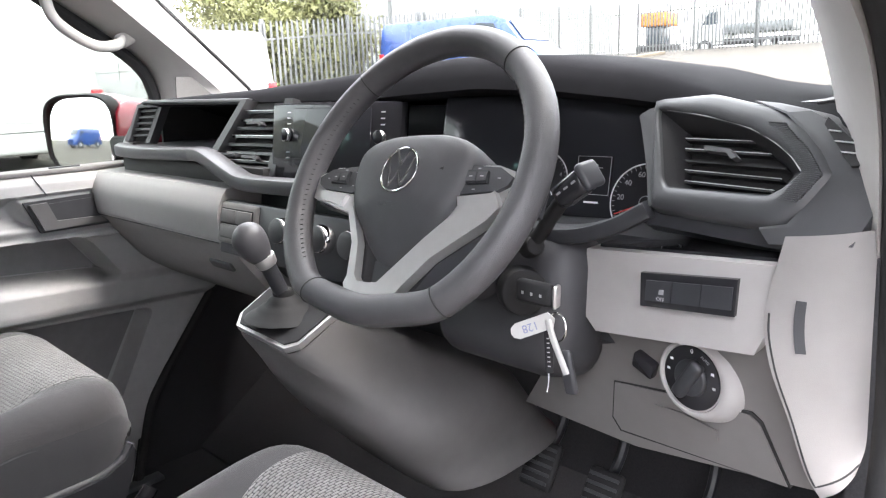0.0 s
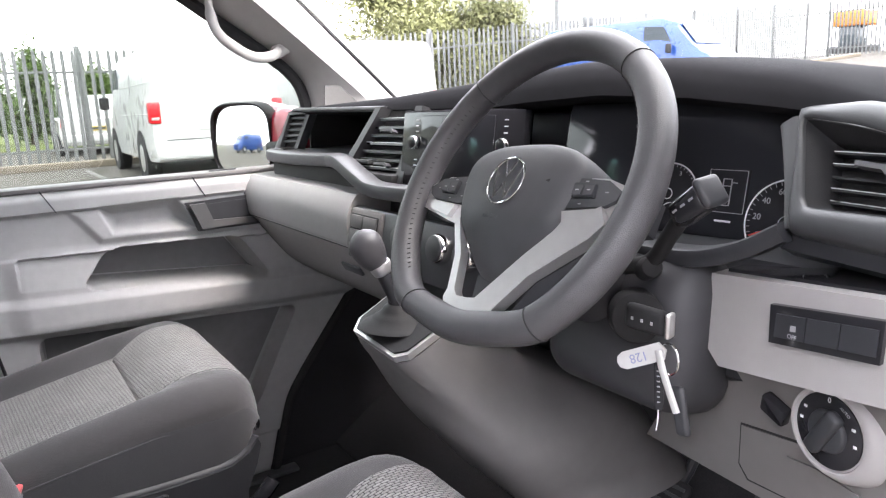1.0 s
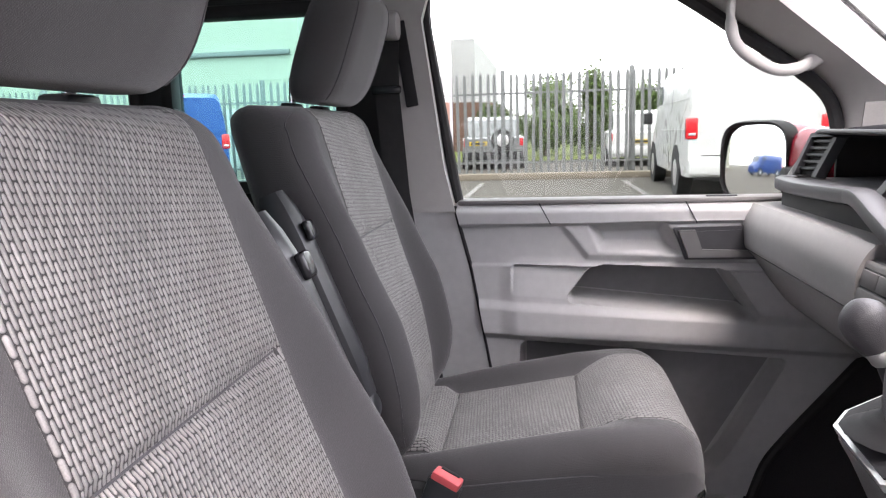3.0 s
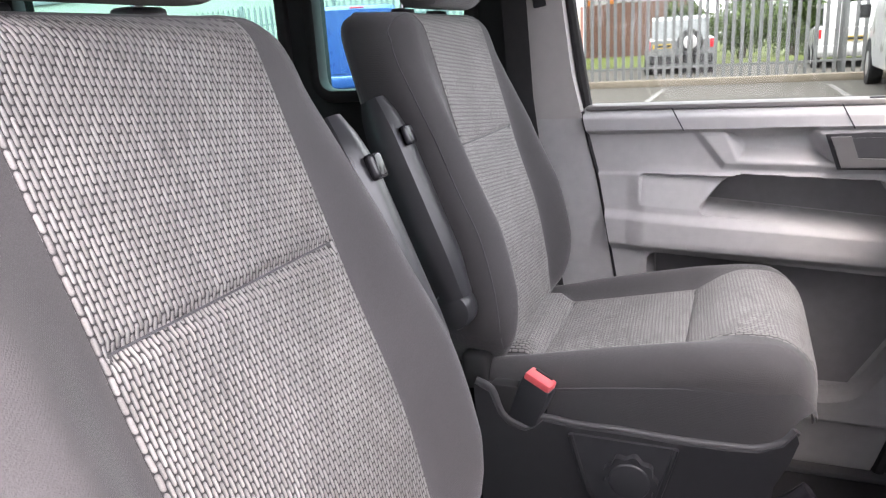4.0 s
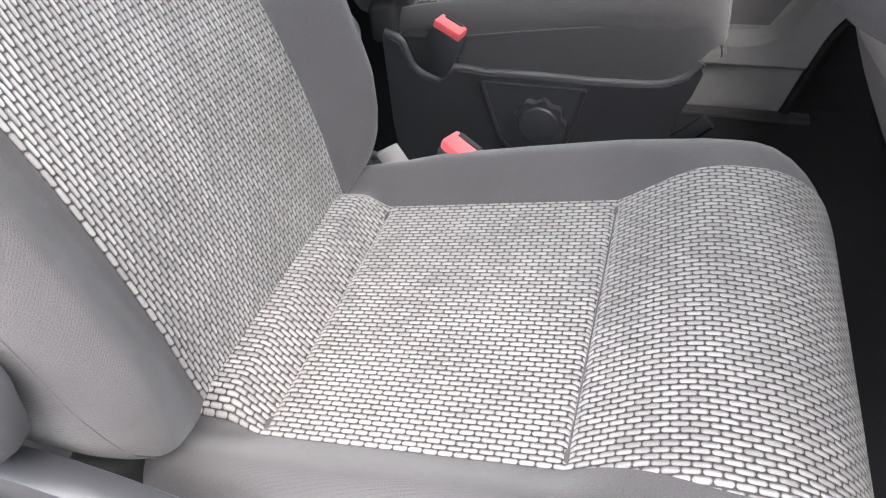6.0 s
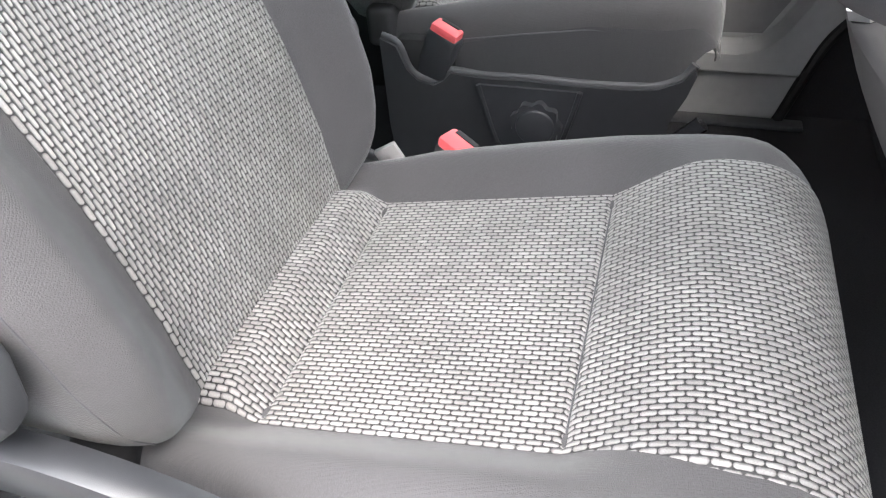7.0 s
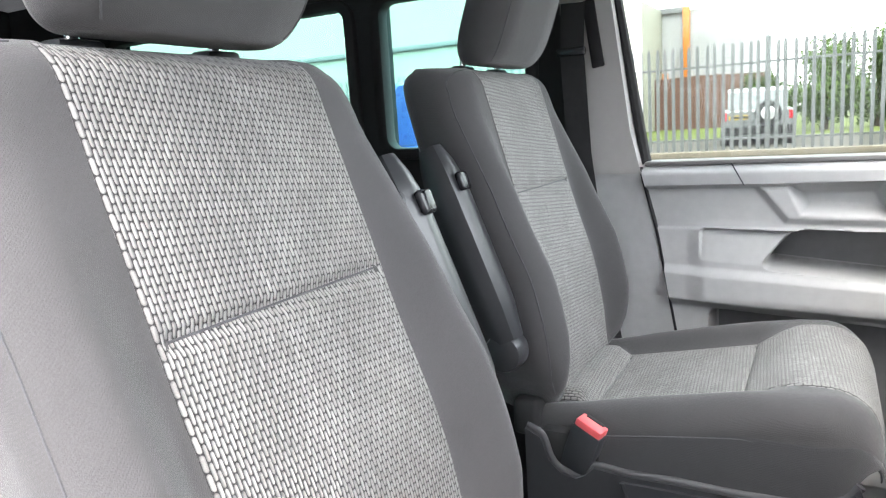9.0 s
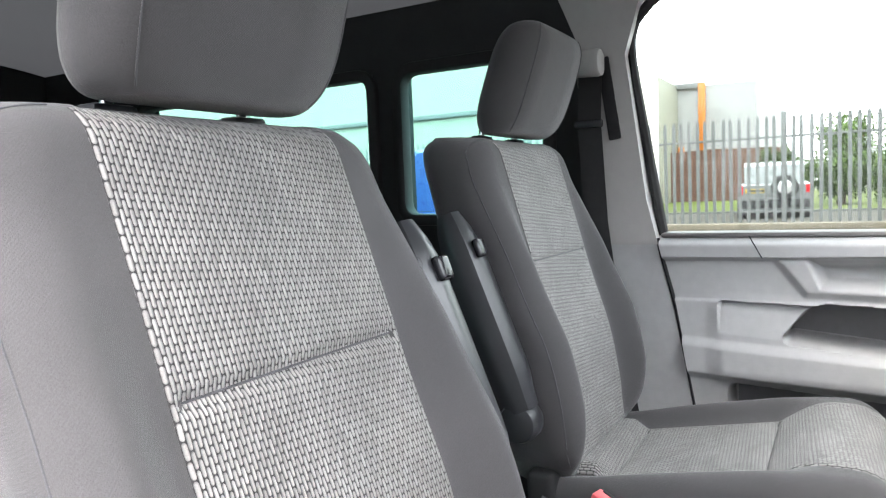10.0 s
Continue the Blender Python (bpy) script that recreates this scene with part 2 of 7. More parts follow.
TAIL_RED = mat("red lamp lens", (0.5, 0.015, 0.02), 0.2, 0, 0.1, 20)
PLATE = mat("yellow number plate", (0.42, 0.29, 0.015), 0.4, 0, 0.03, 20)
STEEL = mat("galvanised steel", (0.13, 0.134, 0.134), 0.55, 0.4, 0.15, 8, 0, 400)
ASPHALT = mat("pale worn asphalt", (0.055, 0.05, 0.042), 0.9, 0, 0.18, 12, 0.5, 60, 0.3, 0, 0.35)
GRASS = mat("mown grass", (0.075, 0.095, 0.022), 0.9, 0, 0.3, 3, 0, 400, 0.2, 0, 0.3)
CONCRETE = mat("pale concrete", (0.14, 0.118, 0.09), 0.9, 0, 0.15, 6)
LEAF = mat("green leaves", (0.07, 0.11, 0.03), 0.7, 0, 0.5, 2, 0, 400, 0.3, 0, 0.6)
LEAF_YELLOW = mat("yellow green willow leaves", (0.135, 0.14, 0.06), 0.7, 0, 0.5, 2, 0, 400, 0.3, 0, 0.6)
BARK = mat("bark", (0.09, 0.07, 0.05), 0.9, 0, 0.3, 12, 0.5, 40)
CLADDING = mat("pale grey cladding", (0.26, 0.265, 0.265), 0.6, 0, 0.05, 2)
CLADDING_BEIGE = mat("beige cladding", (0.25, 0.25, 0.205), 0.6, 0, 0.05, 2)
ORANGE = mat("orange paint", (0.4, 0.13, 0.012), 0.5, 0, 0.08, 4)
WALL_GREY = mat("grey render", (0.4, 0.4, 0.405), 0.85, 0, 0.12, 3, 0.3, 60)
BRICK_RED = mat("red brown brick", (0.11, 0.06, 0.047), 0.85, 0, 0.2, 10)
TYRE = mat("tyre rubber", (0.02, 0.02, 0.02), 0.8, 0, 0.2, 30)


# ---- mesh helpers ----
def part(name, bm, material, parent=None, label="", smooth=40):
    """Links a bmesh as one mesh object."""
    bmesh.ops.recalc_face_normals(bm, faces=bm.faces)
    me = bpy.data.meshes.new(name)
    bm.to_mesh(me)
    bm.free()
    me.materials.append(material)
    if smooth:
        for p in me.polygons:
            p.use_smooth = True
        me.set_sharp_from_angle(angle=radians(smooth))
    ob = new(name, me)
    ob.parent = parent
    if parent is not None:
        ob.matrix_parent_inverse = parent.matrix_basis.inverted()
    if label:
        ob["label"] = label
    return ob


def thing(name, label, category, at=(0, 0, 0), group="", kind=""):
    e = new(name)
    e.empty_display_size = 0.05
    e.matrix_basis = Matrix.Translation(at)
    return tagged(e, label, category, group, kind)


def structure(name, bm, material, label="", category="", smooth=40):
    return tagged(part(name, bm, material, None, "", smooth), label, category, "", "structure")


def bevel(bm, r, seg=2, angle=25):
    if r <= 0:
        return bm
    es = [e for e in bm.edges if len(e.link_faces) == 2 and e.calc_face_angle(0) > radians(angle)]
    bmesh.ops.bevel(bm, geom=es, offset=r, segments=seg, affect="EDGES", profile=0.5, clamp_overlap=True)
    return bm


def box(size, m=None, r=0.004, seg=2, bm=None):
    b = bmesh.new()
    bmesh.ops.create_cube(b, size=1, matrix=Matrix.Diagonal((*size, 1)))
    bevel(b, r, seg)
    b.transform(m if m is not None else Matrix())
    return join(bm, b)


def join(bm, b):
    if bm is None:
        return b
    me = bpy.data.meshes.new("tmp")
    b.to_mesh(me)
    b.free()
    bm.from_mesh(me)
    bpy.data.meshes.remove(me)
    return bm


def at(x, y, z, rx=0, ry=0, rz=0):
    return pose(x, y, z, rx, ry, rz)


def cyl(r1, r2, depth, m=None, seg=24, r=0.0, bm=None):
    b = bmesh.new()
    bmesh.ops.create_cone(b, cap_ends=True, segments=seg, radius1=r1, radius2=r2, depth=depth)
    bevel(b, r, 2, 50)
    b.transform(m if m is not None else Matrix())
    return join(bm, b)


def prism(pts, depth, m=None, r=0.0, seg=2, bm=None):
    """Polygon in the local xy plane, pushed out along local z from 0 to depth."""
    b = bmesh.new()
    lo = [b.verts.new((x, y, 0)) for x, y in pts]
    hi = [b.verts.new((x, y, depth)) for x, y in pts]
    n = len(pts)
    b.faces.new(lo[::-1]), b.faces.new(hi)
    for i in range(n):
        b.faces.new((lo[i], lo[(i + 1) % n], hi[(i + 1) % n], hi[i]))
    bevel(b, r, seg)
    b.transform(m if m is not None else Matrix())
    return join(bm, b)


# local (a, b, c) to world axes: prism polygons given as (y, z) grow along +x, those given as (x, z) along +y
YZ = Matrix(((0, 0, 1, 0), (1, 0, 0, 0), (0, 1, 0, 0), (0, 0, 0, 1)))
XZ = Matrix(((1, 0, 0, 0), (0, 0, 1, 0), (0, 1, 0, 0), (0, 0, 0, 1)))


def loft(rings, closed=True, caps=True, bm=None):
    b = bmesh.new() if bm is None else bm
    vs = [[b.verts.new(p) for p in ring] for ring in rings]
    n = len(vs[0])
    for a, c in zip(vs, vs[1:]):
        for i in range(n if closed else n - 1):
            j = (i + 1) % n
            b.faces.new((a[i], a[j], c[j], c[i]))
    if caps and closed:
        b.faces.new(vs[0][::-1]), b.faces.new(vs[-1])
    return b


def smooth_path(pts, steps=8):
    """Catmull-Rom through the points."""
    p = [Vector(q) for q in pts]
    p = [2 * p[0] - p[1]] + p + [2 * p[-1] - p[-2]]
    out = []
    for i in range(1, len(p) - 2):
        for k in range(steps):
            t = k / steps
            a, b, c, d = p[i - 1], p[i], p[i + 1], p[i + 2]
            out.append(0.5 * (2 * b + (c - a) * t + (2 * a - 5 * b + 4 * c - d) * t * t + (3 * b - a - 3 * c + d) * t ** 3))
    return out + [p[-2]]


def sweep(path, ring, up=(0, 0, 1), scales=None, bm=None, caps=True):
    """Carries a 2D ring (side, up) along a path."""
    path = [Vector(q) for q in path]
    rings = []
    for i, p in enumerate(path):
        t = (path[min(i + 1, len(path) - 1)] - path[max(i - 1, 0)]).normalized()
        side = t.cross(Vector(up)).normalized()
        u = side.cross(t)
        k = scales[i] if scales else 1
        rings.append([p + side * a * k + u * c * k for a, c in ring])
    return loft(rings, True, caps, bm)


def circle(r, n=12, ry=None):
    return [(r * math.cos(2 * math.pi * i / n), (ry or r) * math.sin(2 * math.pi * i / n)) for i in range(n)]


def rect(w, h, r=0.004):
    c = []
    for sx, sy, a0 in ((1, 1, 0), (-1, 1, 90), (-1, -1, 180), (1, -1, 270)):
        for k in range(3):
            a = radians(a0 + 45 * k)
            c.append((sx * (w / 2 - r) + r * math.cos(a), sy * (h / 2 - r) + r * math.sin(a)))
    return c


def tube(pts, r, steps=8, n=10, up=(0, 0, 1), bm=None):
    return sweep(smooth_path(pts, steps), circle(r, n), up, None, bm)


def surface(fn, us, vs, uvs=None):
    """Open sheet fn(u, v); uvs(u, v) gives its UV map in metres."""
    b = bmesh.new()
    g = [[b.verts.new(fn(u, v)) for v in vs] for u in us]
    lay = b.loops.layers.uv.new("UVMap")
    co = {}
    for i, u in enumerate(us):
        for j, v in enumerate(vs):
            co[g[i][j]] = uvs(u, v) if uvs else (u, v)
    for i in range(len(us) - 1):
        for j in range(len(vs) - 1):
            f = b.faces.new((g[i][j], g[i + 1][j], g[i + 1][j + 1], g[i][j + 1]))
            for lp in f.loops:
                lp[lay].uv = co[lp.vert]
    return b


def lin(a, b, n):
    return [a + (b - a) * i / (n - 1) for i in range(n)]


def ss(a, b, x):
    t = min(1, max(0, (x - a) / (b - a)))
    return t * t * (3 - 2 * t)


def interp(table, x):
    for (x0, y0), (x1, y1) in zip(table, table[1:]):
        if x <= x1:
            return y0 + (y1 - y0) * max(0, (x - x0)) / (x1 - x0)
    return table[-1][1]


def text(name, body, size, m, material, parent, align="CENTER"):
    cu = bpy.data.curves.new(name, "FONT")
    cu.body, cu.size, cu.align_x, cu.align_y = body, size, align, "CENTER"
    cu.extrude = 0.0002
    tmp = bpy.data.objects.new(name, cu)
    scene.collection.objects.link(tmp)
    me = bpy.data.meshes.new_from_object(tmp.evaluated_get(bpy.context.evaluated_depsgraph_get()))
    bpy.data.objects.remove(tmp)
    me.transform(m)
    me.materials.clear()
    me.materials.append(material)
    ob = new(name, me)
    ob.parent = parent
    if parent is not None:
        ob.matrix_parent_inverse = parent.matrix_basis.inverted()
    return ob


def facing(p, normal, up=(0, 0, 1)):
    """Pose at p whose local z points along normal and whose local y leans to up."""
    z = Vector(normal).normalized()
    x = Vector(up).cross(z).normalized()
    y = z.cross(x)
    return Matrix(((x.x, y.x, z.x, p[0]), (x.y, y.y, z.y, p[1]), (x.z, y.z, z.z, p[2]), (0, 0, 0, 1)))


FLOOR = 0.31


def ground_z(x, y):
    """The yard rises gently away from the van and then up to its far end."""
    r = math.hypot(x, y)
    return 0.3 * ss(1.5, 7, r) + 0.075 * max(0, y - 4) * ss(4, 9, y)


# ---- ground and van shell ----
def build_ground():
    xs = [-400, -150, -80, -50, -35] + lin(-28, 28, 57) + [35, 50, 80, 150, 400]
    ys = [-400, -150, -80, -50, -35] + lin(-28, 40, 69) + [50, 80, 150, 400]
    b = surface(lambda x, y: (x, y, ground_z(x, min(y, 34)) if math.hypot(x, y) < 120 else ground_z(100, min(y, 34))), xs, ys)
    structure("ground", b, ASPHALT, "pale worn tarmac of a commercial yard", "ground", 0)


build_ground()

# cabin floor and footwell
structure("floor", box((1.72, 1.9, 0.04), at(0, -0.2, FLOOR - 0.02), 0), CARPET, "black carpeted cab floor", "floor")
structure("door_sill", box((0.04, 0.62, 0.014), at(-0.785, -0.14, FLOOR + 0.006), 0.005), PLASTIC_MID, "dark grey plastic door sill", "sill")
fw = prism([(0.32, FLOOR), (0.80, FLOOR), (0.86, 0.9), (0.8, 1.15), (0.76, 1.15), (0.72, 0.9), (0.62, 0.52), (0.32, FLOOR + 0.01)], 1.7, Matrix.Translation((-0.85, 0, 0)) @ YZ)
structure("wall_footwell", fw, CARPET, "black carpeted bulkhead of the footwell", "bulkhead")

for nm, xx in (("wall_kick_left", -0.862), ("wall_kick_right", 0.862)):
    structure(nm, prism([(0.06, FLOOR), (0.85, FLOOR), (0.85, 1.25), (0.42, 1.25), (0.30, 0.9), (0.13, 0.6)] if xx < 0 else [(0.2, FLOOR), (0.85, FLOOR), (0.85, 1.25), (0.3, 1.25), (0.25, 0.9)], 0.03, Matrix.Translation((xx - 0.015, 0, 0)) @ YZ), CARPET, "black footwell side lining", "wall")

# roof lining and rear load area
roof = surface(lambda x, y: (x, y, 1.86 - 0.045 * (abs(x) / 0.85) ** 4 - 0.10 * ss(-0.35, 0.12, y)), lin(-0.90, 0.90, 25), lin(-3.0, 0.12, 20))
bmesh.ops.solidify(roof, geom=roof.faces[:], thickness=-0.03)
structure("ceiling", roof, HEADLINER, "dark grey felt roof lining", "ceiling")
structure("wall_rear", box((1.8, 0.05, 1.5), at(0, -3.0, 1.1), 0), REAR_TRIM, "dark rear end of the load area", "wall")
structure("floor_rear", box((1.8, 1.9, 0.04), at(0, -2.1, FLOOR), 0), CARPET, "dark load area floor", "floor")


def wall_with_holes(x0, x1, outline, holes):
    """A side wall in the yz plane with window openings, from x0 to x1."""
    ys = sorted({p[0] for h in holes for p in ((h[0], 0), (h[1], 0))} | {outline[0], outline[1]})
    zs = sorted({q for h in holes for q in (h[2], h[3])} | {outline[2], outline[3]})
    b = None
    for ya, yb in zip(ys, ys[1:]):
        for za, zb in zip(zs, zs[1:]):
            cy, cz = (ya + yb) / 2, (za + zb) / 2
            if any(h[0] < cy < h[1] and h[2] < cz < h[3] for h in holes):
                continue
            b = box((x1 - x0, yb - ya, zb - za), at((x0 + x1) / 2, cy, cz), 0, 1, b)
    bmesh.ops.remove_doubles(b, verts=b.verts, dist=1e-5)
    return b


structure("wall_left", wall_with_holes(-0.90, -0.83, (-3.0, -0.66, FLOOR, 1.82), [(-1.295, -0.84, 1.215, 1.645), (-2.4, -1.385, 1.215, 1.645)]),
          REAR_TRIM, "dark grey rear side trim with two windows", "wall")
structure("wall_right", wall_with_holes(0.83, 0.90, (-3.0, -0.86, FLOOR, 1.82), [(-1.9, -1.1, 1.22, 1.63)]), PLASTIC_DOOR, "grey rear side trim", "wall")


def rear_window(name, ya, yb, z0, z1, x):
    w = thing(name, "green tinted rear side window in a black rubber seal", "window", (x, (ya + yb) / 2, z0), "", "structure")
    b = None
    r = 0.05
    path = []
    for cy, cz, a0 in ((yb - r, z1 - r, 0), (ya + r, z1 - r, 90), (ya + r, z0 + r, 180), (yb - r, z0 + r, 270)):
        for k in range(5):
            a = radians(a0 + 22.5 * k)
            path.append((x + 0.03, cy + r * math.cos(a), cz + r * math.sin(a)))
    rings = []
    n = len(path)
    for i in range(n + 1):
        p = Vector(path[i % n])
        t = (Vector(path[(i + 1) % n]) - Vector(path[(i - 1) % n])).normalized()
        o = t.cross(Vector((1, 0, 0)))
        rings.append([p + Vector((c, 0, 0)) + o * a for a, c in rect(0.034, 0.05, 0.01)])
    part("seal", loft(rings, True, False), RUBBER, w)
    pane = part("pane", box((0.005, yb - ya, z1 - z0), at(x - 0.01, (ya + yb) / 2, (z0 + z1) / 2), 0), TINTED, w)
    pane.visible_shadow = False
    return w


rear_window("window_1", -1.295, -0.84, 1.215, 1.645, -0.865)
rear_window("window_2", -2.4, -1.385, 1.215, 1.645, -0.865)
rear_window("window_3", -1.9, -1.1, 1.22, 1.63, 0.86)


# painted body outside
body = thing("van_body", "dark red painted body of the van", "van", (0, -1.0, FLOOR), "", "structure")
part("side_panel", wall_with_holes(-0.945, -0.905, (-3.05, -0.76, 0.3, 1.84), [(-2.55, -0.78, 1.10, 1.78)]), RED_PAINT, body)
part("side_panel", wall_with_holes(0.905, 0.945, (-3.05, -0.9, 0.3, 1.84), [(-2.05, -0.95, 1.10, 1.78)]), RED_PAINT, body)
part("rear_panel", box((1.85, 0.04, 1.55), at(0, -3.05, 1.07), 0.015), RED_PAINT, body)
for sx in (-1, 1):
    part("window_band", wall_with_holes(min(sx * 0.905, sx * 0.925), max(sx * 0.905, sx * 0.925), (-2.55, -0.78, 1.10, 1.78) if sx < 0 else (-2.05, -0.95, 1.10, 1.78), [(-1.33, -0.80, 1.18, 1.68), (-2.45, -1.345, 1.18, 1.68)] if sx < 0 else [(-1.95, -1.05, 1.18, 1.68)]), RUBBER, body, "black band round the windows")
bn = surface(lambda x, y: (x, y, 1.19 - 0.30 * ss(0.6, 2.0, y) - 0.10 * (abs(x) / 0.93) ** 4), lin(-0.93, 0.93, 21), lin(0.70, 1.55, 14))
bmesh.ops.solidify(bn, geom=bn.faces[:], thickness=0.02)
part("bonnet", bn, RED_PAINT, body)
part("nose", box((1.8, 0.12, 0.62), at(0, 1.56, 0.64), 0.05, 3), RED_PAINT, body)
part("wing", box((0.06, 0.9, 0.62), at(0.90, 1.10, 0.66), 0.03, 3), RED_PAINT, body)
for sx in (-1, 1):
    for y in (1.05, -2.2):
        wl = part("wheel", cyl(0.33, 0.33, 0.22, at(sx * 0.82, y, 0.33, 0, 90, 0), 32, 0.03), TYRE, body, "black tyre")
        part("rim", cyl(0.21, 0.2, 0.225, at(sx * 0.82, y, 0.33, 0, 90, 0), 24, 0.01), SATIN, wl, "silver rim")


# ---- pillars ----
def b_pillar(sx, name):
    """Upper pale trim and lower grey trim, with the slanting edge of the door opening."""
    hi = [(-0.565, 1.145), (-0.59, 1.25), (-0.635, 1.60), (-0.60, 1.72), (-0.5, 1.84)]
    hi += [(-0.84, 1.84), (-0.80, 1.76), (-0.755, 1.65), (-0.75, 1.42), (-0.735, 1.29), (-0.69, 1.145)] if sx < 0 else [(-0.95, 1.84), (-0.93, 1.145)]
    back = -0.70 if sx < 0 else -0.93
    lo = [(-0.484, 0.745), (-0.528, 1.0), (-0.565, 1.145), (back, 1.145), (back + 0.02, FLOOR), (-0.43, FLOOR)]
    x0 = -0.86 if sx < 0 else 0.80
    p = thing(name, "pale grey upper and mid grey lower centre pillar trim", "pillar", (sx * 0.83, -0.75, FLOOR), "", "structure")
    part("upper_trim", prism(hi, 0.06, Matrix.Translation((x0, 0, 0)) @ YZ, 0.012, 3), PLASTIC_PALE, p, "pale grey trim")
    part("lower_trim", prism(lo, 0.055, Matrix.Translation((x0, 0, 0)) @ YZ, 0.014, 3), PLASTIC_DOOR, p, "mid grey trim")
    return p


b_pillar(-1, "pillar_left")
bp_r = b_pillar(1, "pillar_right")
bp_r.matrix_basis = Matrix.Translation((0.83 + 0.06, -1.03, FLOOR))


def a_pillar(sx, name, outer):
    """Raked windscreen pillar trim; inner edge on the glass, outer edge on the door opening."""
    glass_edge = [(0.80, 0.62, 1.27), (0.78, 0.545, 1.34), (0.77, 0.388, 1.483), (0.75, 0.245, 1.607), (0.72, 0.08, 1.74), (0.7, 0.0, 1.79)]
    mid_edge = [(0.80, 0.50, 1.27), (0.785, 0.45, 1.34), (0.78, 0.31, 1.46), (0.765, 0.17, 1.57), (0.74, 0.0, 1.70), (0.72, -0.08, 1.76)]
    door_edge = outer or [(0.83, 0.315, 1.27), (0.83, 0.32, 1.345), (0.825, 0.275, 1.43), (0.82, 0.11, 1.548), (0.81, -0.045, 1.65), (0.79, -0.2, 1.735)]
    rings = []
    for g, m, d in zip(smooth_path(glass_edge, 6), smooth_path(mid_edge, 6), smooth_path(door_edge, 6)):
        ring = [g, g * 0.85 + m * 0.15 + Vector((-0.026, 0, -0.006)), m + Vector((-0.042, 0, -0.008)), m * 0.4 + d * 0.6 + Vector((-0.034, 0, 0)), d * 0.9 + m * 0.1 + Vector((-0.016, 0, 0)), d, d + (Vector((0.03, 0, 0)) if sx < 0 else Vector((0.004, 0.02, 0))), g + Vector((0.03, 0.03, 0.02))]
        rings.append([Vector((sx * q.x, q.y, q.z)) for q in ring])
    p = thing(name, "pale grey raked windscreen pillar trim", "pillar", (sx * 0.8, 0.4, 1.27), "", "structure")
    part("pillar_trim", loft(rings), PLASTIC_PALE, p)
    seal = [Vector((sx * (q.x + 0.012), q.y - 0.012, q.z - 0.012)) for q in smooth_path(door_edge, 6)]
    if sx < 0:
        part("door_seal", sweep(seal, circle(0.016, 8)), RUBBER, p, "black rubber seal")
    edge = [Vector((sx * (q.x - 0.002), q.y + 0.006, q.z + 0.003)) for q in smooth_path(glass_edge, 6)]
    part("glass_seal", sweep(edge, circle(0.005, 8)), RUBBER, p, "black rubber seal")
    return p


pil_l = a_pillar(-1, "pillar_front_left", None)
pil_r = a_pillar(1, "pillar_front_right", [(0.885, 0.108, 1.18), (0.885, 0.075, 1.28), (0.885, 0.023, 1.344), (0.882, -0.06, 1.40), (0.865, -0.2, 1.53), (0.83, -0.35, 1.68)])
part("body_seal", sweep(smooth_path([(0.905, 0.12, 0.5), (0.905, 0.13, 0.75), (0.905, 0.15, 1.0), (0.905, 0.135, 1.09), (0.905, 0.115, 1.18), (0.905, 0.082, 1.28), (0.905, 0.03, 1.35), (0.902, -0.054, 1.412), (0.885, -0.195, 1.545), (0.85, -0.345, 1.695)], 6), circle(0.0185, 10), (1, 0, 0)), RUBBER, pil_r, "black rubber door seal")
# speaker grille let into the foot of the pillar
gr = prism([(0.325, 1.318), (0.435, 1.321), (0.372, 1.376), (0.330, 1.376)], 0.004, Matrix.Translation((-0.7555, 0, 0)) @ YZ, 0.002)
part("speaker_grille", gr, mat("grille plastic", (0.13, 0.126, 0.122), 0.7, 0, 0.1, 300, 0.4, 600), pil_l, "pale perforated grille")

# windscreen
ws = bmesh.new()
q = [ws.verts.new(c) for c in ((-0.80, 0.63, 1.29), (0.80, 0.63, 1.29), (0.70, 0.0, 1.80), (-0.70, 0.0, 1.80))]
ws.faces.new(q)
bmesh.ops.solidify(ws, geom=ws.faces[:], thickness=0.005)
wso = structure("windscreen", ws, CLEAR, "clear raked windscreen", "window")
wso.visible_shadow = False

# grab handle on the pillar
gh = thing("grab_handle", "pale grey moulded grab handle on the windscreen pillar", "handle", (-0.79, 0.14, 1.52))
part("bar", sweep(smooth_path([(-0.80, 0.062, 1.615), (-0.765, 0.052, 1.60), (-0.755, 0.05, 1.55), (-0.755, 0.065, 1.505), (-0.755, 0.11, 1.468), (-0.76, 0.155, 1.45), (-0.765, 0.2, 1.455), (-0.80, 0.235, 1.475)], 6), circle(0.0095, 12, 0.013)), PLASTIC_PALE, gh)
part("mount", box((0.03, 0.05, 0.035), at(-0.795, 0.235, 1.472, 30), 0.01, 3), PLASTIC_PALE, gh)
part("mount", box((0.03, 0.035, 0.05), at(-0.795, 0.06, 1.612, 0), 0.01, 3), PLASTIC_PALE, gh)


# ---- passenger door ----
def inside(poly, y, z, s, r=0.0):
    """Soft membership of a convex polygon given anticlockwise or clockwise; s is the width of its edge, r the rounding of its corners."""
    area = sum(a[0] * b[1] - b[0] * a[1] for a, b in zip(poly, poly[1:] + poly[:1]))
    sg = 1 if area > 0 else -1
    near, over = 1e9, 0.0
    for a, b in zip(poly, poly[1:] + poly[:1]):
        ey, ez = b[0] - a[0], b[1] - a[1]
        d = sg * (ey * (z - a[1]) - ez * (y - a[0])) / math.hypot(ey, ez)
        near = min(near, d)
        over += max(0.0, r - d) ** 2
    return ss(-s / 2, s / 2, min(near, r - math.sqrt(over)) if r else near)


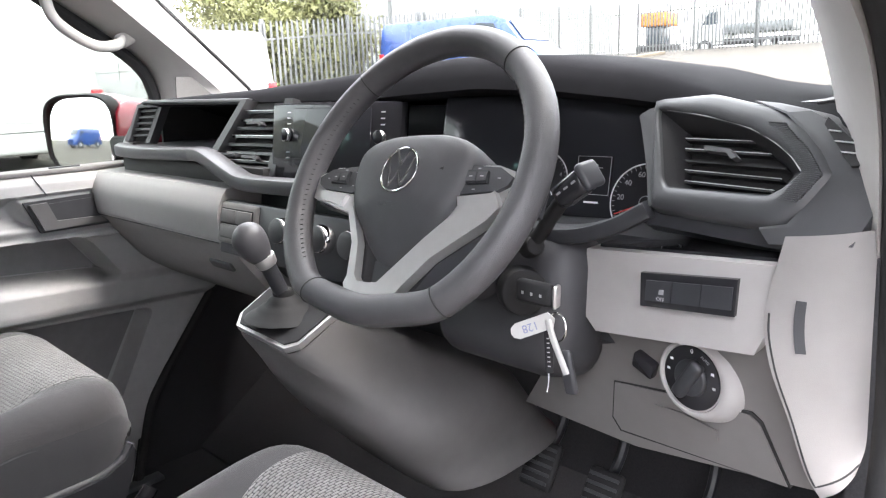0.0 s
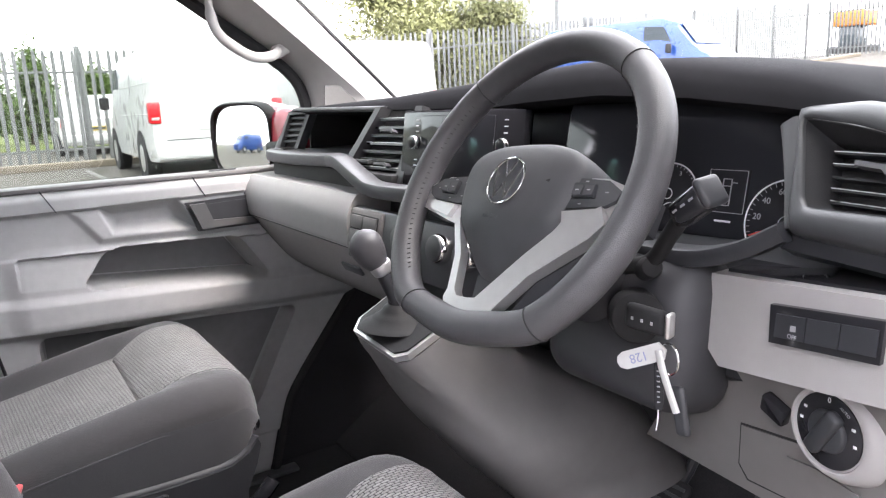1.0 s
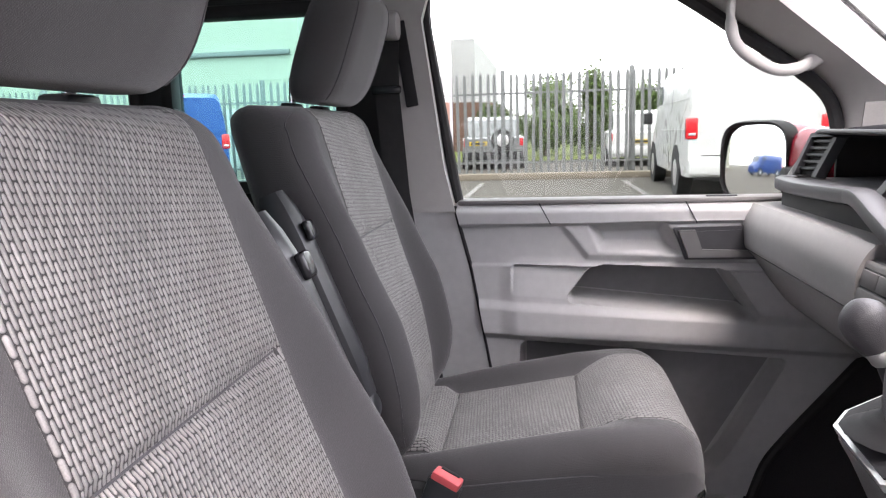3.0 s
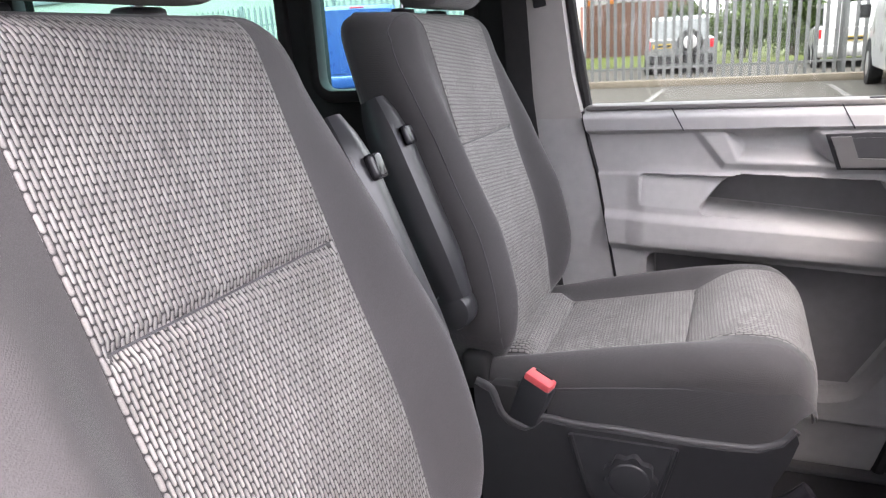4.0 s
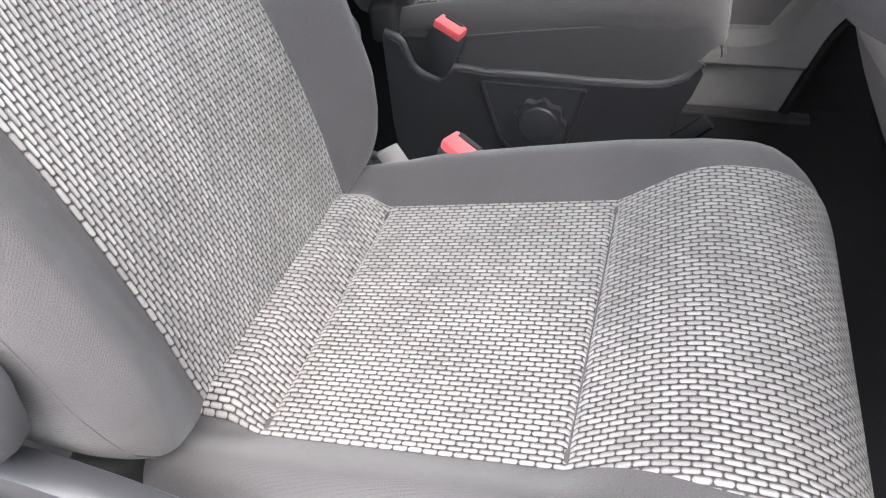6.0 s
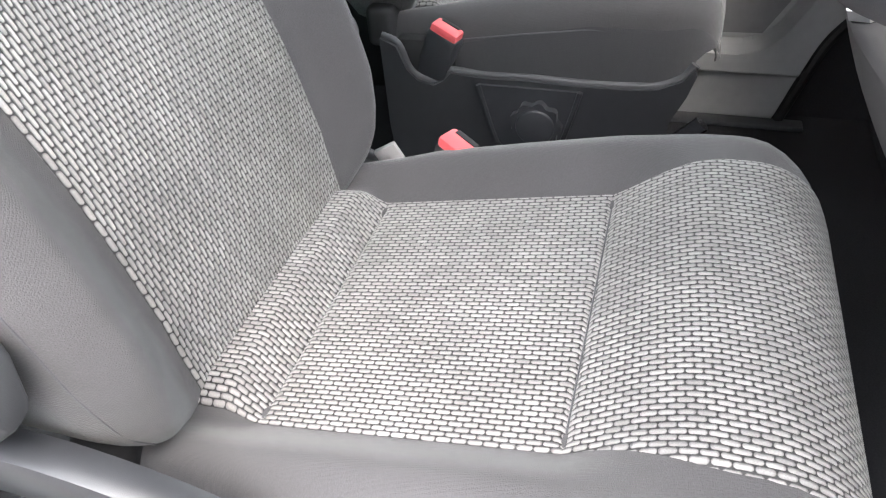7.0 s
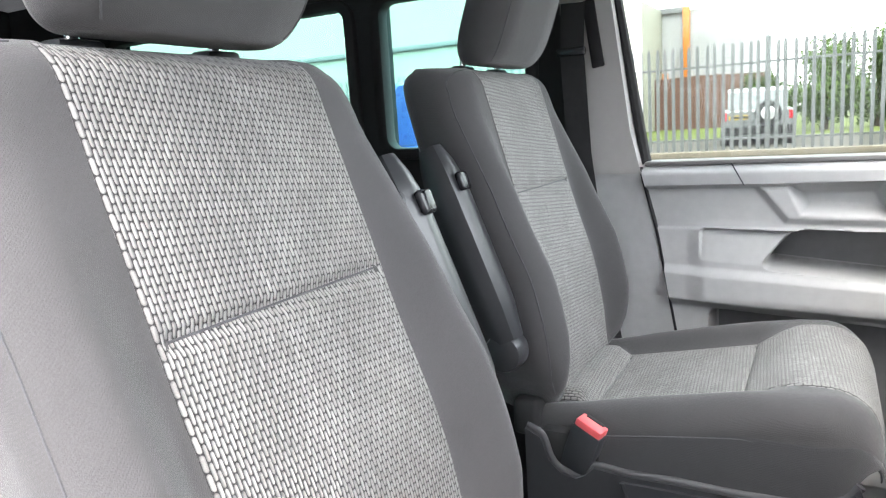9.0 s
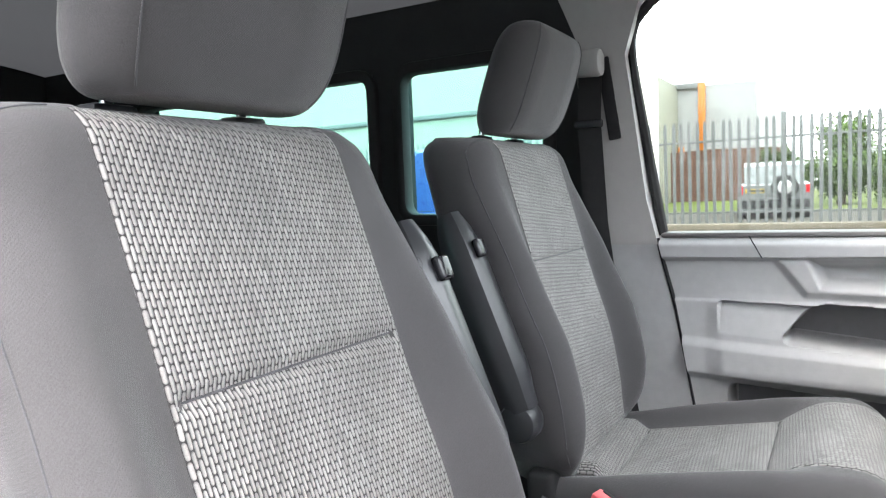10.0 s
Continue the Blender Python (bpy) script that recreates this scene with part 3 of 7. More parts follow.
def door_relief(y, z):
    x = -0.80
    x -= 0.05 * ss(1.12, 1.17, z) * ss(1.14, 1.175, z)
    x += 0.012 * inside([(-0.7, 1.168), (0.5, 1.168), (0.5, 1.118), (-0.7, 1.110)], y, z, 0.012)
    x += 0.011 * inside([(-0.44, 1.014), (0.6, 0.985), (0.6, 0.80), (-0.44, 0.838)], y, z, 0.05, 0.03)
    x -= 0.024 * inside([(-0.43, 1.014), (0.32, 0.99), (0.32, 0.895), (-0.43, 0.925)], y, z, 0.007, 0.01) * min(1, max(0, (z - 0.925 + 0.07 * (y + 0.2)) / 0.085))
    x -= 0.145 * inside([(-0.235, 1.012), (0.075, 1.0), (0.145, 0.886), (-0.302, 0.928)], y, z, 0.009, 0.022)
    x += 0.02 * inside([(-0.6, 0.925), (0.6, 0.862), (0.6, 0.79), (-0.6, 0.845)], y, z, 0.022)
    x -= 0.012 * inside([(-0.6, 1.112), (0.6, 1.12), (0.6, 1.01), (-0.6, 1.016)], y, z, 0.008) * 0.5
    x -= 0.04 * inside([(-0.235, 1.104), (-0.075, 1.107), (-0.05, 1.052), (-0.215, 1.058)], y, z, 0.03)
    x += 0.010 * inside([(-0.31, 1.11), (0.16, 1.115), (0.15, 1.022), (-0.25, 1.032)], y, z, 0.02)
    x -= 0.075 * inside([(-0.408, 0.822), (0.212, 0.783), (0.072, 0.517), (0.022, 0.486), (-0.408, 0.487)], y, z, 0.010, 0.02)
    x -= 0.018 * (1 - ss(0.426, 0.438, z))
    return x


door = thing("door_1", "closed passenger door with moulded grey trim and pockets", "door", (-0.83, -0.1, FLOOR), "", "structure")


def door_edge_y(z):
    return interp([(0.31, -0.41), (0.42, -0.43), (0.745, -0.481), (1.0, -0.525), (1.145, -0.562), (1.25, -0.575)], z)


def door_front_y(z):
    return interp([(0.31, 0.10), (0.334, 0.108), (0.431, 0.135), (0.509, 0.158), (0.555, 0.183), (0.64, 0.249), (0.76, 0.345), (0.9, 0.45), (1.168, 0.45)], z)


def door_point(u, z):
    y = door_edge_y(z) + u * (door_front_y(z) - door_edge_y(z))
    return (door_relief(y, z), y, z)


panel = surface(door_point, lin(0, 1.0, 400), lin(0.312, 1.168, 340))
part("trim_panel", panel, PLASTIC_DOOR, door)


def lining(a, b, c, d):
    """Darker moulding let into a pocket of the door trim, following its floor; corners given as y, z."""
    def fn(u, v):
        y = (a[0] * (1 - u) + b[0] * u) * (1 - v) + (d[0] * (1 - u) + c[0] * u) * v
        z = (a[1] * (1 - u) + b[1] * u) * (1 - v) + (d[1] * (1 - u) + c[1] * u) * v
        return (door_relief(y, z) + 0.0025, y, z)
    return surface(fn, lin(0, 1, 60), lin(0, 1, 40))


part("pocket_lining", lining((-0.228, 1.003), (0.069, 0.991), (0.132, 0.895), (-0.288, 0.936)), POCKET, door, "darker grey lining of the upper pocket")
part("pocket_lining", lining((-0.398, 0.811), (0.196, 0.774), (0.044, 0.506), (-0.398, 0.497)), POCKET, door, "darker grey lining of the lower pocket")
part("sill_trim", box((0.075, 0.86, 0.012), at(-0.845, -0.13, 1.166, 0, 0, 0), 0.005), KNEE, door, "grey window sill")
part("sill_vent", box((0.008, 0.07, 0.004), at(-0.83, 0.06, 1.1735), 0.001), PLASTIC_DARK, door)
part("foot_seal", sweep(smooth_path([(-0.80, door_front_y(z) + 0.01, z) for z in (0.32, 0.43, 0.52, 0.58, 0.65, 0.76, 0.85, 0.95)], 6), circle(0.012, 8), (1, 0, 0)), RUBBER, door, "black rubber edge seal")
part("outer_skin", box((0.03, 1.0, 0.9), at(-0.985, -0.03, 0.71), 0.01), RED_PAINT, door, "dark red painted outer skin")
part("edge_seal", sweep([(-0.806, door_edge_y(z) - 0.003, z) for z in lin(0.33, 1.16, 24)], circle(0.005, 8), (1, 0, 0)), RUBBER, door, "thin black edge seal")
hy = [(-0.055, 1.104), (0.108, 1.108), (0.132, 1.03), (-0.028, 1.03)]
b = prism(hy, 0.012, Matrix.Translation((-0.793, 0, 0)) @ YZ, 0.004)
part("handle_bezel", b, PLASTIC_DARK, door, "dark grey handle surround")
b = prism([(-0.03, 1.095), (0.098, 1.099), (0.118, 1.048), (-0.002, 1.044)], 0.006, Matrix.Translation((-0.785, 0, 0)) @ YZ, 0.002)
part("handle_recess", b, PLASTIC_DARK, door, "dark recess")
b = prism([(-0.045, 1.099), (-0.008, 1.10), (0.008, 1.055), (0.12, 1.052), (0.124, 1.038), (-0.022, 1.036)], 0.012, Matrix.Translation((-0.782, 0, 0)) @ YZ, 0.004)
part("door_handle", b, HANDLE_GREY, door, "grey lever handle")
for yy in (-0.365, -0.03):
    part("belt_joint", prism([(yy, 1.166), (yy + 0.003, 1.166), (yy + 0.03, 1.115), (yy + 0.027, 1.115)], 0.003, Matrix.Translation((-0.7895, 0, 0)) @ YZ), PLASTIC_DARK, door, "thin dark joint")
pane = part("pane", box((0.005, 0.95, 0.6), at(-0.875, -0.1, 1.46), 0), SIDE_GLASS, door, "clear side glass")
pane.visible_shadow = False
seal_path = [(-0.845, -0.562, 1.165), (-0.845, -0.60, 1.40), (-0.84, -0.63, 1.62), (-0.835, -0.60, 1.70), (-0.82, -0.5, 1.745), (-0.80, -0.2, 1.745)]
part("window_seal", sweep(smooth_path(seal_path, 8), circle(0.013, 8), (1, 0, 0)), RUBBER, door, "black rubber window seal")


# ---- seats ----
def back_y(z):
    return interp([(0.74, -0.492), (0.808, -0.502), (0.86, -0.511), (1.142, -0.595), (1.359, -0.668), (1.5, -0.71)], z) + 0.010 * math.sin(math.pi * ss(0.8, 1.142, z))


def back_w(z):
    if z > 1.29:
        return 0.195 + 0.05 * math.sqrt(max(0, 1 - ((z - 1.29) / 0.078) ** 2))
    return interp([(0.74, 0.17), (0.77, 0.195), (0.80, 0.222), (0.83, 0.24), (0.87, 0.25), (0.9, 0.255), (1.05, 0.258), (1.29, 0.245)], z)


def back_bolster(z):
    return interp([(0.78, 0.035), (0.9, 0.05), (1.02, 0.05), (1.154, 0.03), (1.29, 0.0)], z)


def back_front(x, z):
    """Front of the backrest at x, z: its y."""
    a = abs(x)
    w = back_w(z)
    y = back_y(z) + back_bolster(z) * ss(0.152, 0.215, a)
    r = 0.06
    if a > w - r:
        y -= r * (1 - math.sqrt(max(0, 1 - ((a - w + r) / r) ** 2)))
    if z > 1.335:
        k = min(1, (z - 1.335) / 0.034)
        y -= 0.034 * (1 - math.sqrt(1 - k * k))
    return y


def cush_z(y):
    base = interp([(-0.54, 0.757), (-0.446, 0.765), (-0.196, 0.812)], y)
    if y > -0.196:
        t = (y + 0.196) / 0.10
        base = 0.812 + 0.046 * math.sin(min(1, t) * math.pi / 2)
    return base


def cush_roll(y):
    """Padded roll at the rear of the cushion."""
    return 0.029 * (1 - ss(-0.476, -0.444, y))


def cush_w(y):
    if y > -0.09:
        return 0.15 + 0.105 * math.sqrt(max(0, 1 - ((y + 0.09) / 0.098) ** 2.0))
    return interp([(-0.54, 0.22), (-0.4, 0.25), (-0.09, 0.255)], y)


def cush_top(x, y):
    a = abs(x)
    w = cush_w(y)
    side_z = interp([(-0.54, 0.786), (-0.446, 0.799), (-0.3, 0.829), (-0.2, 0.848), (-0.12, 0.858), (-0.06, 0.86)], y)
    mid = cush_z(y) + cush_roll(y) * (1 - ss(0.13, 0.185, a))
    z = mid + (side_z - mid) * ss(0.148, 0.205, a)
    r = 0.05
    if a > w - r:
        z -= r * (1 - math.sqrt(max(0, 1 - ((a - w + r) / r) ** 2)))
    if y > -0.075:
        k = min(1, (y + 0.075) / 0.083)
        z -= 0.085 * (1 - math.sqrt(1 - k * k))
    return z


def build_seat(label):
    s = thing("front_seat", label, "seat", (0, -0.25, FLOOR), "front seats")
    # cushion: sections across, from the rear to the front edge
    rings = []
    ys = lin(-0.54, -0.09, 70) + [-0.09 + 0.098 * math.sin(radians(a)) for a in (10, 20, 30, 40, 48, 56, 63, 69, 74, 79, 83, 86.5, 89)]
    for y in ys:
        w = cush_w(y)
        ring = [(w * math.sin(a), y, cush_top(w * math.sin(a), y) - 0.0012 - 0.009 * (1 - ss(0.125, 0.14, abs(w * math.sin(a))))) for a in lin(-math.pi / 2, math.pi / 2, 121)]
        zs = ring[0][2]
        low = 0.695 + 0.06 * ss(-0.07, -0.015, y)
        ring = [(-w, y, low + (zs - low) * k) for k in (0, 0.35, 0.7)] + ring + [(w, y, low + (zs - low) * k) for k in (0.7, 0.35, 0)]
        rings.append(ring)
    b = loft(rings)
    part("cushion", b, CLOTH, s, "dark grey cloth cushion")
    # woven panels of the cushion

    def cpanel(name, y0, y1, n, drop=False):
        prof = []
        u = 0
        ysx = lin(y0, y1, n)
        if drop:
            ysx = lin(y0, -0.075, 40) + [-0.075 + 0.0825 * math.sin(radians(a)) for a in lin(6, 84, 14)]
        last = None
        for y in ysx:
            p = (y, cush_top(0, y))
            if last:
                u += math.hypot(p[0] - last[0], p[1] - last[1])
            last = p
            prof.append((u, y))
        total = u
        tab = dict(prof)

        def hw(y):
            return 0.159 + 0.017 * ss(-0.19, -0.09, y)

        def fn(u, v):
            y = tab[u]
            x = v * hw(y)
            e, eu = (1 - abs(v)) * 0.155, min(u, (total - u) if not drop else 1)
            return (x, y, cush_top(x, y) + 0.0042 * ss(0.0, 0.005, e) - 0.0026 - 0.0045 * (1 - ss(0.0, 0.006, eu)) * ss(0.003, 0.014, e))
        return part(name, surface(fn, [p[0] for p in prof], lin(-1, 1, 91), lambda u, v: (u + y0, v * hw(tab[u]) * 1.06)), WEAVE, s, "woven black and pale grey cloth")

    cpanel("cushion_panel", -0.53, -0.446, 26)
    cpanel("cushion_panel", -0.446, -0.196, 60)
    cpanel("cushion_panel", -0.196, 0, 22, True)
    for y in (-0.196,):
        part("seam", sweep([(x, y, cush_top(x, y) - 0.0026) for x in lin(-0.15, 0.15, 31)], circle(0.0013, 6)), CLOTH_DARK, s, "dark sewn seam")
    part("seam", sweep([(x, back_front(x, 1.142) - 0.0052, 1.142) for x in lin(-0.145, 0.145, 31)], circle(0.0022, 6)), CLOTH_DARK, s, "dark sewn seam")
    # backrest: rings from the bottom to the top
    zs = lin(0.74, 1.28, 60) + [1.29 + 0.078 * math.sin(radians(a)) for a in (4, 10, 18, 26, 34, 42, 50, 58, 66, 74, 81, 86)]
    rings = []
    for z in zs:
        w = back_w(z)
        front = [(w * math.sin(a), back_front(w * math.sin(a), z) - 0.0012 - 0.012 * (1 - ss(0.125, 0.14, abs(w * math.sin(a)))), z) for a in lin(-math.pi / 2, math.pi / 2, 121)]
        k = 0 if z < 1.335 else min(1, (z - 1.335) / 0.034)
        yb = back_y(z) - 0.14 + 0.04 * (1 - math.sqrt(1 - k * k))
        side = back_front(w, z)
        rear = [(w, side + (yb - side) * 0.5, z), (w - 0.012, yb + 0.02, z), (w - 0.04, yb, z), (0, yb - 0.006, z), (-w + 0.04, yb, z), (-w + 0.012, yb + 0.02, z), (-w, side + (yb - side) * 0.5, z)]
        rings.append(front + rear)
    part("backrest", loft(rings), CLOTH, s, "dark grey cloth backrest")

    def bpanel(name, z0, z1, n):
        def run(z, v):
            """Length across the panel from its middle to v."""
            xs = [v * 0.151 * k / 12 for k in range(13)]
            s = sum(math.hypot(xb - xa, back_front(xb, z) - back_front(xa, z)) for xa, xb in zip(xs, xs[1:]))
            return s if v > 0 else -s

        def fn(z, v):
            x = v * 0.151
            e, ez = (1 - abs(v)) * 0.151, min(z - z0, z1 - z)
            y = back_front(x, z) + 0.0045 * ss(0.0, 0.006, e) - 0.003 - 0.0055 * (1 - ss(0.0, 0.012, ez)) * ss(0.003, 0.016, e)
            return (x, y, z)
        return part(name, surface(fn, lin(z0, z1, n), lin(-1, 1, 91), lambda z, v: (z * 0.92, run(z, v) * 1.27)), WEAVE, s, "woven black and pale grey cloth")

    bpanel("backrest_panel", 0.775, 1.142, 90)
    bpanel("backrest_panel", 1.142, 1.364, 44)
    # added black boxes that stand in for contact shade under the backrest
    for sx in (-1, 1):
        part("hinge_cover", box((0.06, 0.05, 0.07), at(sx * 0.205, -0.545, 0.765), 0.012, 3), RUBBER, s, "black cover in the gap under the backrest")
    # piping seams along the outer edge of the backrest
    for sx in (-1, 1):
        pts = [(sx * (back_w(z) - 0.008), back_front(sx * (back_w(z) - 0.008), z) - 0.001, z) for z in lin(0.80, 1.325, 26)]
        x1 = back_w(1.325) - 0.008
        pts += [(sx * (x1 + (0.157 - x1) * (1 - math.cos(q))), back_front(sx * (x1 + (0.157 - x1) * (1 - math.cos(q))), 1.325 + 0.040 * math.sin(q)) - 0.0005, 1.325 + 0.040 * math.sin(q)) for q in lin(0.15, 1.5, 9)]
        part("seam", sweep(pts, circle(0.001, 6), (0, 1, 0)), CLOTH_DARK, s, "dark stitched seam")
    # headrest, leaning forward over the backrest
    def head_ring(t):
        k = max(0.0, 1 - abs(2 * t - 1) ** 3.6) ** 0.5
        z = 1.376 + 0.205 * t
        yf, yb = -0.650 + 0.062 * t, -0.745 + 0.062 * t
        ym, hy = (yf + yb) / 2, (yf - yb) / 2 * (0.38 + 0.62 * k)
        hw, hf = 0.144 * (0.76 + 0.24 * k), 0.118 * (0.78 + 0.22 * k)
        out = []
        for x, y in ((-hf, 1.0), (-hf * 0.5, 1.06), (0, 1.08), (hf * 0.5, 1.06), (hf, 1.0), (hf + (hw - hf) * 0.55, 0.72), (hw * 0.985, 0.35), (hw, 0.0), (hw * 0.985, -0.4), (hw * 0.92, -0.78), (hw * 0.75, -0.96), (hw * 0.4, -1.02), (0, -1.03), (-hw * 0.4, -1.02), (-hw * 0.75, -0.96), (-hw * 0.92, -0.78), (-hw * 0.985, -0.4), (-hw, 0.0), (-hw * 0.985, 0.35), (-hf - (hw - hf) * 0.55, 0.72)):
            out.append((x, ym + hy * y, z))
        return out
    ts = [0.5 - 0.5 * math.cos(math.pi * q / 34) for q in range(35)]
    part("headrest", loft([head_ring(t) for t in ts]), CLOTH, s, "dark grey cloth headrest", 60)
    for sx in (-1, 1):
        part("headrest_post", cyl(0.006, 0.006, 0.09, at(sx * 0.08, -0.735, 1.375), 12), CHROME, s, "thin chrome post")
        part("post_collar", box((0.045, 0.03, 0.014), at(sx * 0.08, -0.735, 1.369), 0.005), PLASTIC_DARK, s, "black plastic collar")
        e = [Vector(head_ring(t)[4 if sx > 0 else 0]) + Vector((sx * 0.0003, 0.0003, 0)) for t in lin(0.03, 0.97, 22)]
        part("seam", sweep(e, circle(0.001, 6), (0, 1, 0)), CLOTH_DARK, s, "dark stitched seam")
    # plastic seat base with a dipped top edge
    side = [(-0.53, 0.765), (-0.503, 0.752), (-0.488, 0.712), (-0.47, 0.694), (-0.442, 0.687), (-0.425, 0.696), (-0.411, 0.711), (-0.354, 0.706), (-0.283, 0.707), (-0.196, 0.704), (-0.12, 0.705), (-0.078, 0.709), (-0.044, 0.725), (-0.028, 0.748), (-0.024, 0.735), (-0.034, 0.70), (-0.054, 0.655), (-0.06, 0.60), (-0.07, FLOOR), (-0.50, FLOOR), (-0.53, 0.6)]
    part("base_trim", prism(side, 0.026, Matrix.Translation((0.248, 0, 0)) @ YZ, 0.005, 3), SEAT_PLASTIC, s, "dark satin plastic side trim")
    part("base_trim", prism(side, 0.026, Matrix.Translation((-0.274, 0, 0)) @ YZ, 0.005, 3), SEAT_PLASTIC, s, "dark satin plastic side trim")
    for sx in (-1, 1):
        # lip in lighter grey than the trim: its highlight is put into the colour
        lip = [(sx * 0.263, y, z + 0.001) for y, z in side[:14]]
        part("trim_lip", sweep(smooth_path(lip, 4), circle(0.0075, 10, 0.005), (1, 0, 0)), PLASTIC_GREY, s, "rounded top edge of the trim")
        part("buckle_pocket", box((0.03, 0.10, 0.09), at(sx * 0.243, -0.458, 0.715), 0.006), RUBBER, s, "black buckle pocket")
    # lower cloth round the sides and front, below a stitched seam
    edge = [(cush_w(y), y) for y in ys]
    edge = edge + [(x, 0.0079) for x in lin(0.14, -0.14, 15)] + [(-x, y) for x, y in reversed(edge)]
    sheet, seam_pts = [], []
    for i, (x, y) in enumerate(edge):
        tx, ty = edge[min(i + 1, len(edge) - 1)][0] - edge[max(i - 1, 0)][0], edge[min(i + 1, len(edge) - 1)][1] - edge[max(i - 1, 0)][1]
        k = 1 / max(1e-6, math.hypot(tx, ty))
        nx, ny = ty * k, -tx * k
        top = cush_top(cush_w(y), y) if abs(x) > 0.15 else cush_top(cush_w(0.0077), 0.0077)
        top = min(top, 0.80) - 0.004
        foot = min(0.69 + 0.06 * ss(-0.07, -0.015, y), top - 0.014)
        sheet.append([(x + nx * d, y + ny * d, z) for d, z in ((0.0005, top), (0.0022, top - 0.006), (0.003, top * 0.5 + 0.5 * foot), (0.002, foot))])
        seam_pts.append((x + nx * 0.001, y + ny * 0.001, top + 0.001))
    part("cushion_skirt", loft(sheet, False, False), CLOTH_LOW, s, "darker grey cloth below the seam")
    part("seam", sweep(seam_pts, circle(0.0012, 6)), CLOTH_DARK, s, "dark stitched seam")
    part("base", box((0.49, 0.42, 0.37), at(0, -0.28, FLOOR + 0.186), 0.01), PLASTIC_DARK, s)
    return s


def seat_extras(s, cx, oy):
    """Adjuster knob, armrest and belt buckle on the inboard side (left of the driver, right of the passenger)."""
    sg = 1 if cx < 0 else -1
    X = cx + sg * 0.2735
    plate = [(-0.362, 0.698), (-0.338, 0.611), (-0.325, 0.585), (-0.30, 0.567), (-0.263, 0.564), (-0.24, 0.574), (-0.225, 0.592), (-0.206, 0.655), (-0.195, 0.697)]
    part("knob_plate", prism([(y + oy, z) for y, z in plate], 0.006, Matrix.Translation((X + (0.0005 if sg > 0 else -0.0065), 0, 0)) @ YZ, 0.002), PLASTIC_DARK, s, "dark recessed plate")
    rim = [(X + sg * 0.005, y + oy, z) for y, z in plate]
    part("plate_rim", sweep(smooth_path(rim, 4), circle(0.005, 8), (1, 0, 0)), SEAT_PLASTIC, s, "raised rim")
    kb = [((0.041 + 0.003 * math.cos(9 * t)) * math.cos(t), (0.041 + 0.003 * math.cos(9 * t)) * math.sin(t)) for t in lin(0, 2 * math.pi * 89 / 90, 90)]
    kn = part("adjuster_knob", prism(kb, 0.017, facing((X + sg * 0.004, -0.264 + oy, 0.636), (sg, 0, 0)), 0.006, 3), PLASTIC_DARK, s, "black lobed adjuster knob")
    part("knob_face", cyl(0.034, 0.031, 0.006, facing((X + sg * 0.0215, -0.264 + oy, 0.636), (sg, 0, 0)), 32, 0.002), PLASTIC_DARK, kn)
    # armrest folded up along the backrest
    ax = cx + sg * 0.283
    p0, p1 = Vector((ax, -0.548 + oy, 0.925)), Vector((ax, -0.676 + oy, 1.25))
    d = (p1 - p0)
    path = [p0 + d * t for t in lin(0, 1, 14)]
    sc = [0.75 + 0.25 * ss(0, 0.2, t) for t in lin(0, 1, 14)]
    for k, f in ((-1, 0.55), (-2, 0.8), (-3, 0.93)):
        sc[k] = f
    arm = part("armrest", sweep(path, rect(0.068, 0.07, 0.026), (1, 0, 0), sc), ARMREST, s, "black folded armrest")
    q = p0 + d * 0.80
    part("clasp", box((0.03, 0.012, 0.032), at(q.x + sg * 0.004, q.y + 0.0355, q.z + 0.010, 20), 0.005, 3), PIANO, arm, "small black clasp")
    part("armrest_pivot", cyl(0.034, 0.034, 0.052, at(ax, -0.552 + oy, 0.905, 0, 90), 32, 0.012), ARMREST, s, "rounded black pivot cover")
    if cx > 0:
        part("recliner_cover", cyl(0.022, 0.018, 0.03, at(cx + sg * 0.258, -0.535 + oy, 0.835, 0, 90), 24, 0.006), PLASTIC_MID, s, "grey round cover")
    part("slide_lever", tube([(cx + sg * 0.25, -0.05 + oy, 0.60), (cx + sg * 0.262, -0.02 + oy, 0.635), (cx + sg * 0.262, -0.004 + oy, 0.652)], 0.014, 4, 12), PIANO, s, "black slide lever")


drv = build_seat("driver seat in dark grey cloth with woven pale grey panels")
pas = copy_thing(drv, Matrix.Translation((-0.424, -0.25 - 0.093, FLOOR)))
pas["label"] = "passenger seat in dark grey cloth with woven pale grey panels"
drv.matrix_basis = Matrix.Translation((0.442, -0.25, FLOOR))
for o in pas.children:
    if o.name.split(".")[0] in ("backrest", "backrest_panel", "headrest", "headrest_post", "post_collar", "seam"):
        o.matrix_basis = Matrix.Translation((0, -0.50, 0.81)) @ Matrix.Rotation(radians(-2.9), 4, "X") @ Matrix.Translation((0, 0.50, -0.80))
bpy.context.view_layer.update()
seat_extras(drv, 0.442, 0)
seat_extras(pas, -0.424, -0.093)


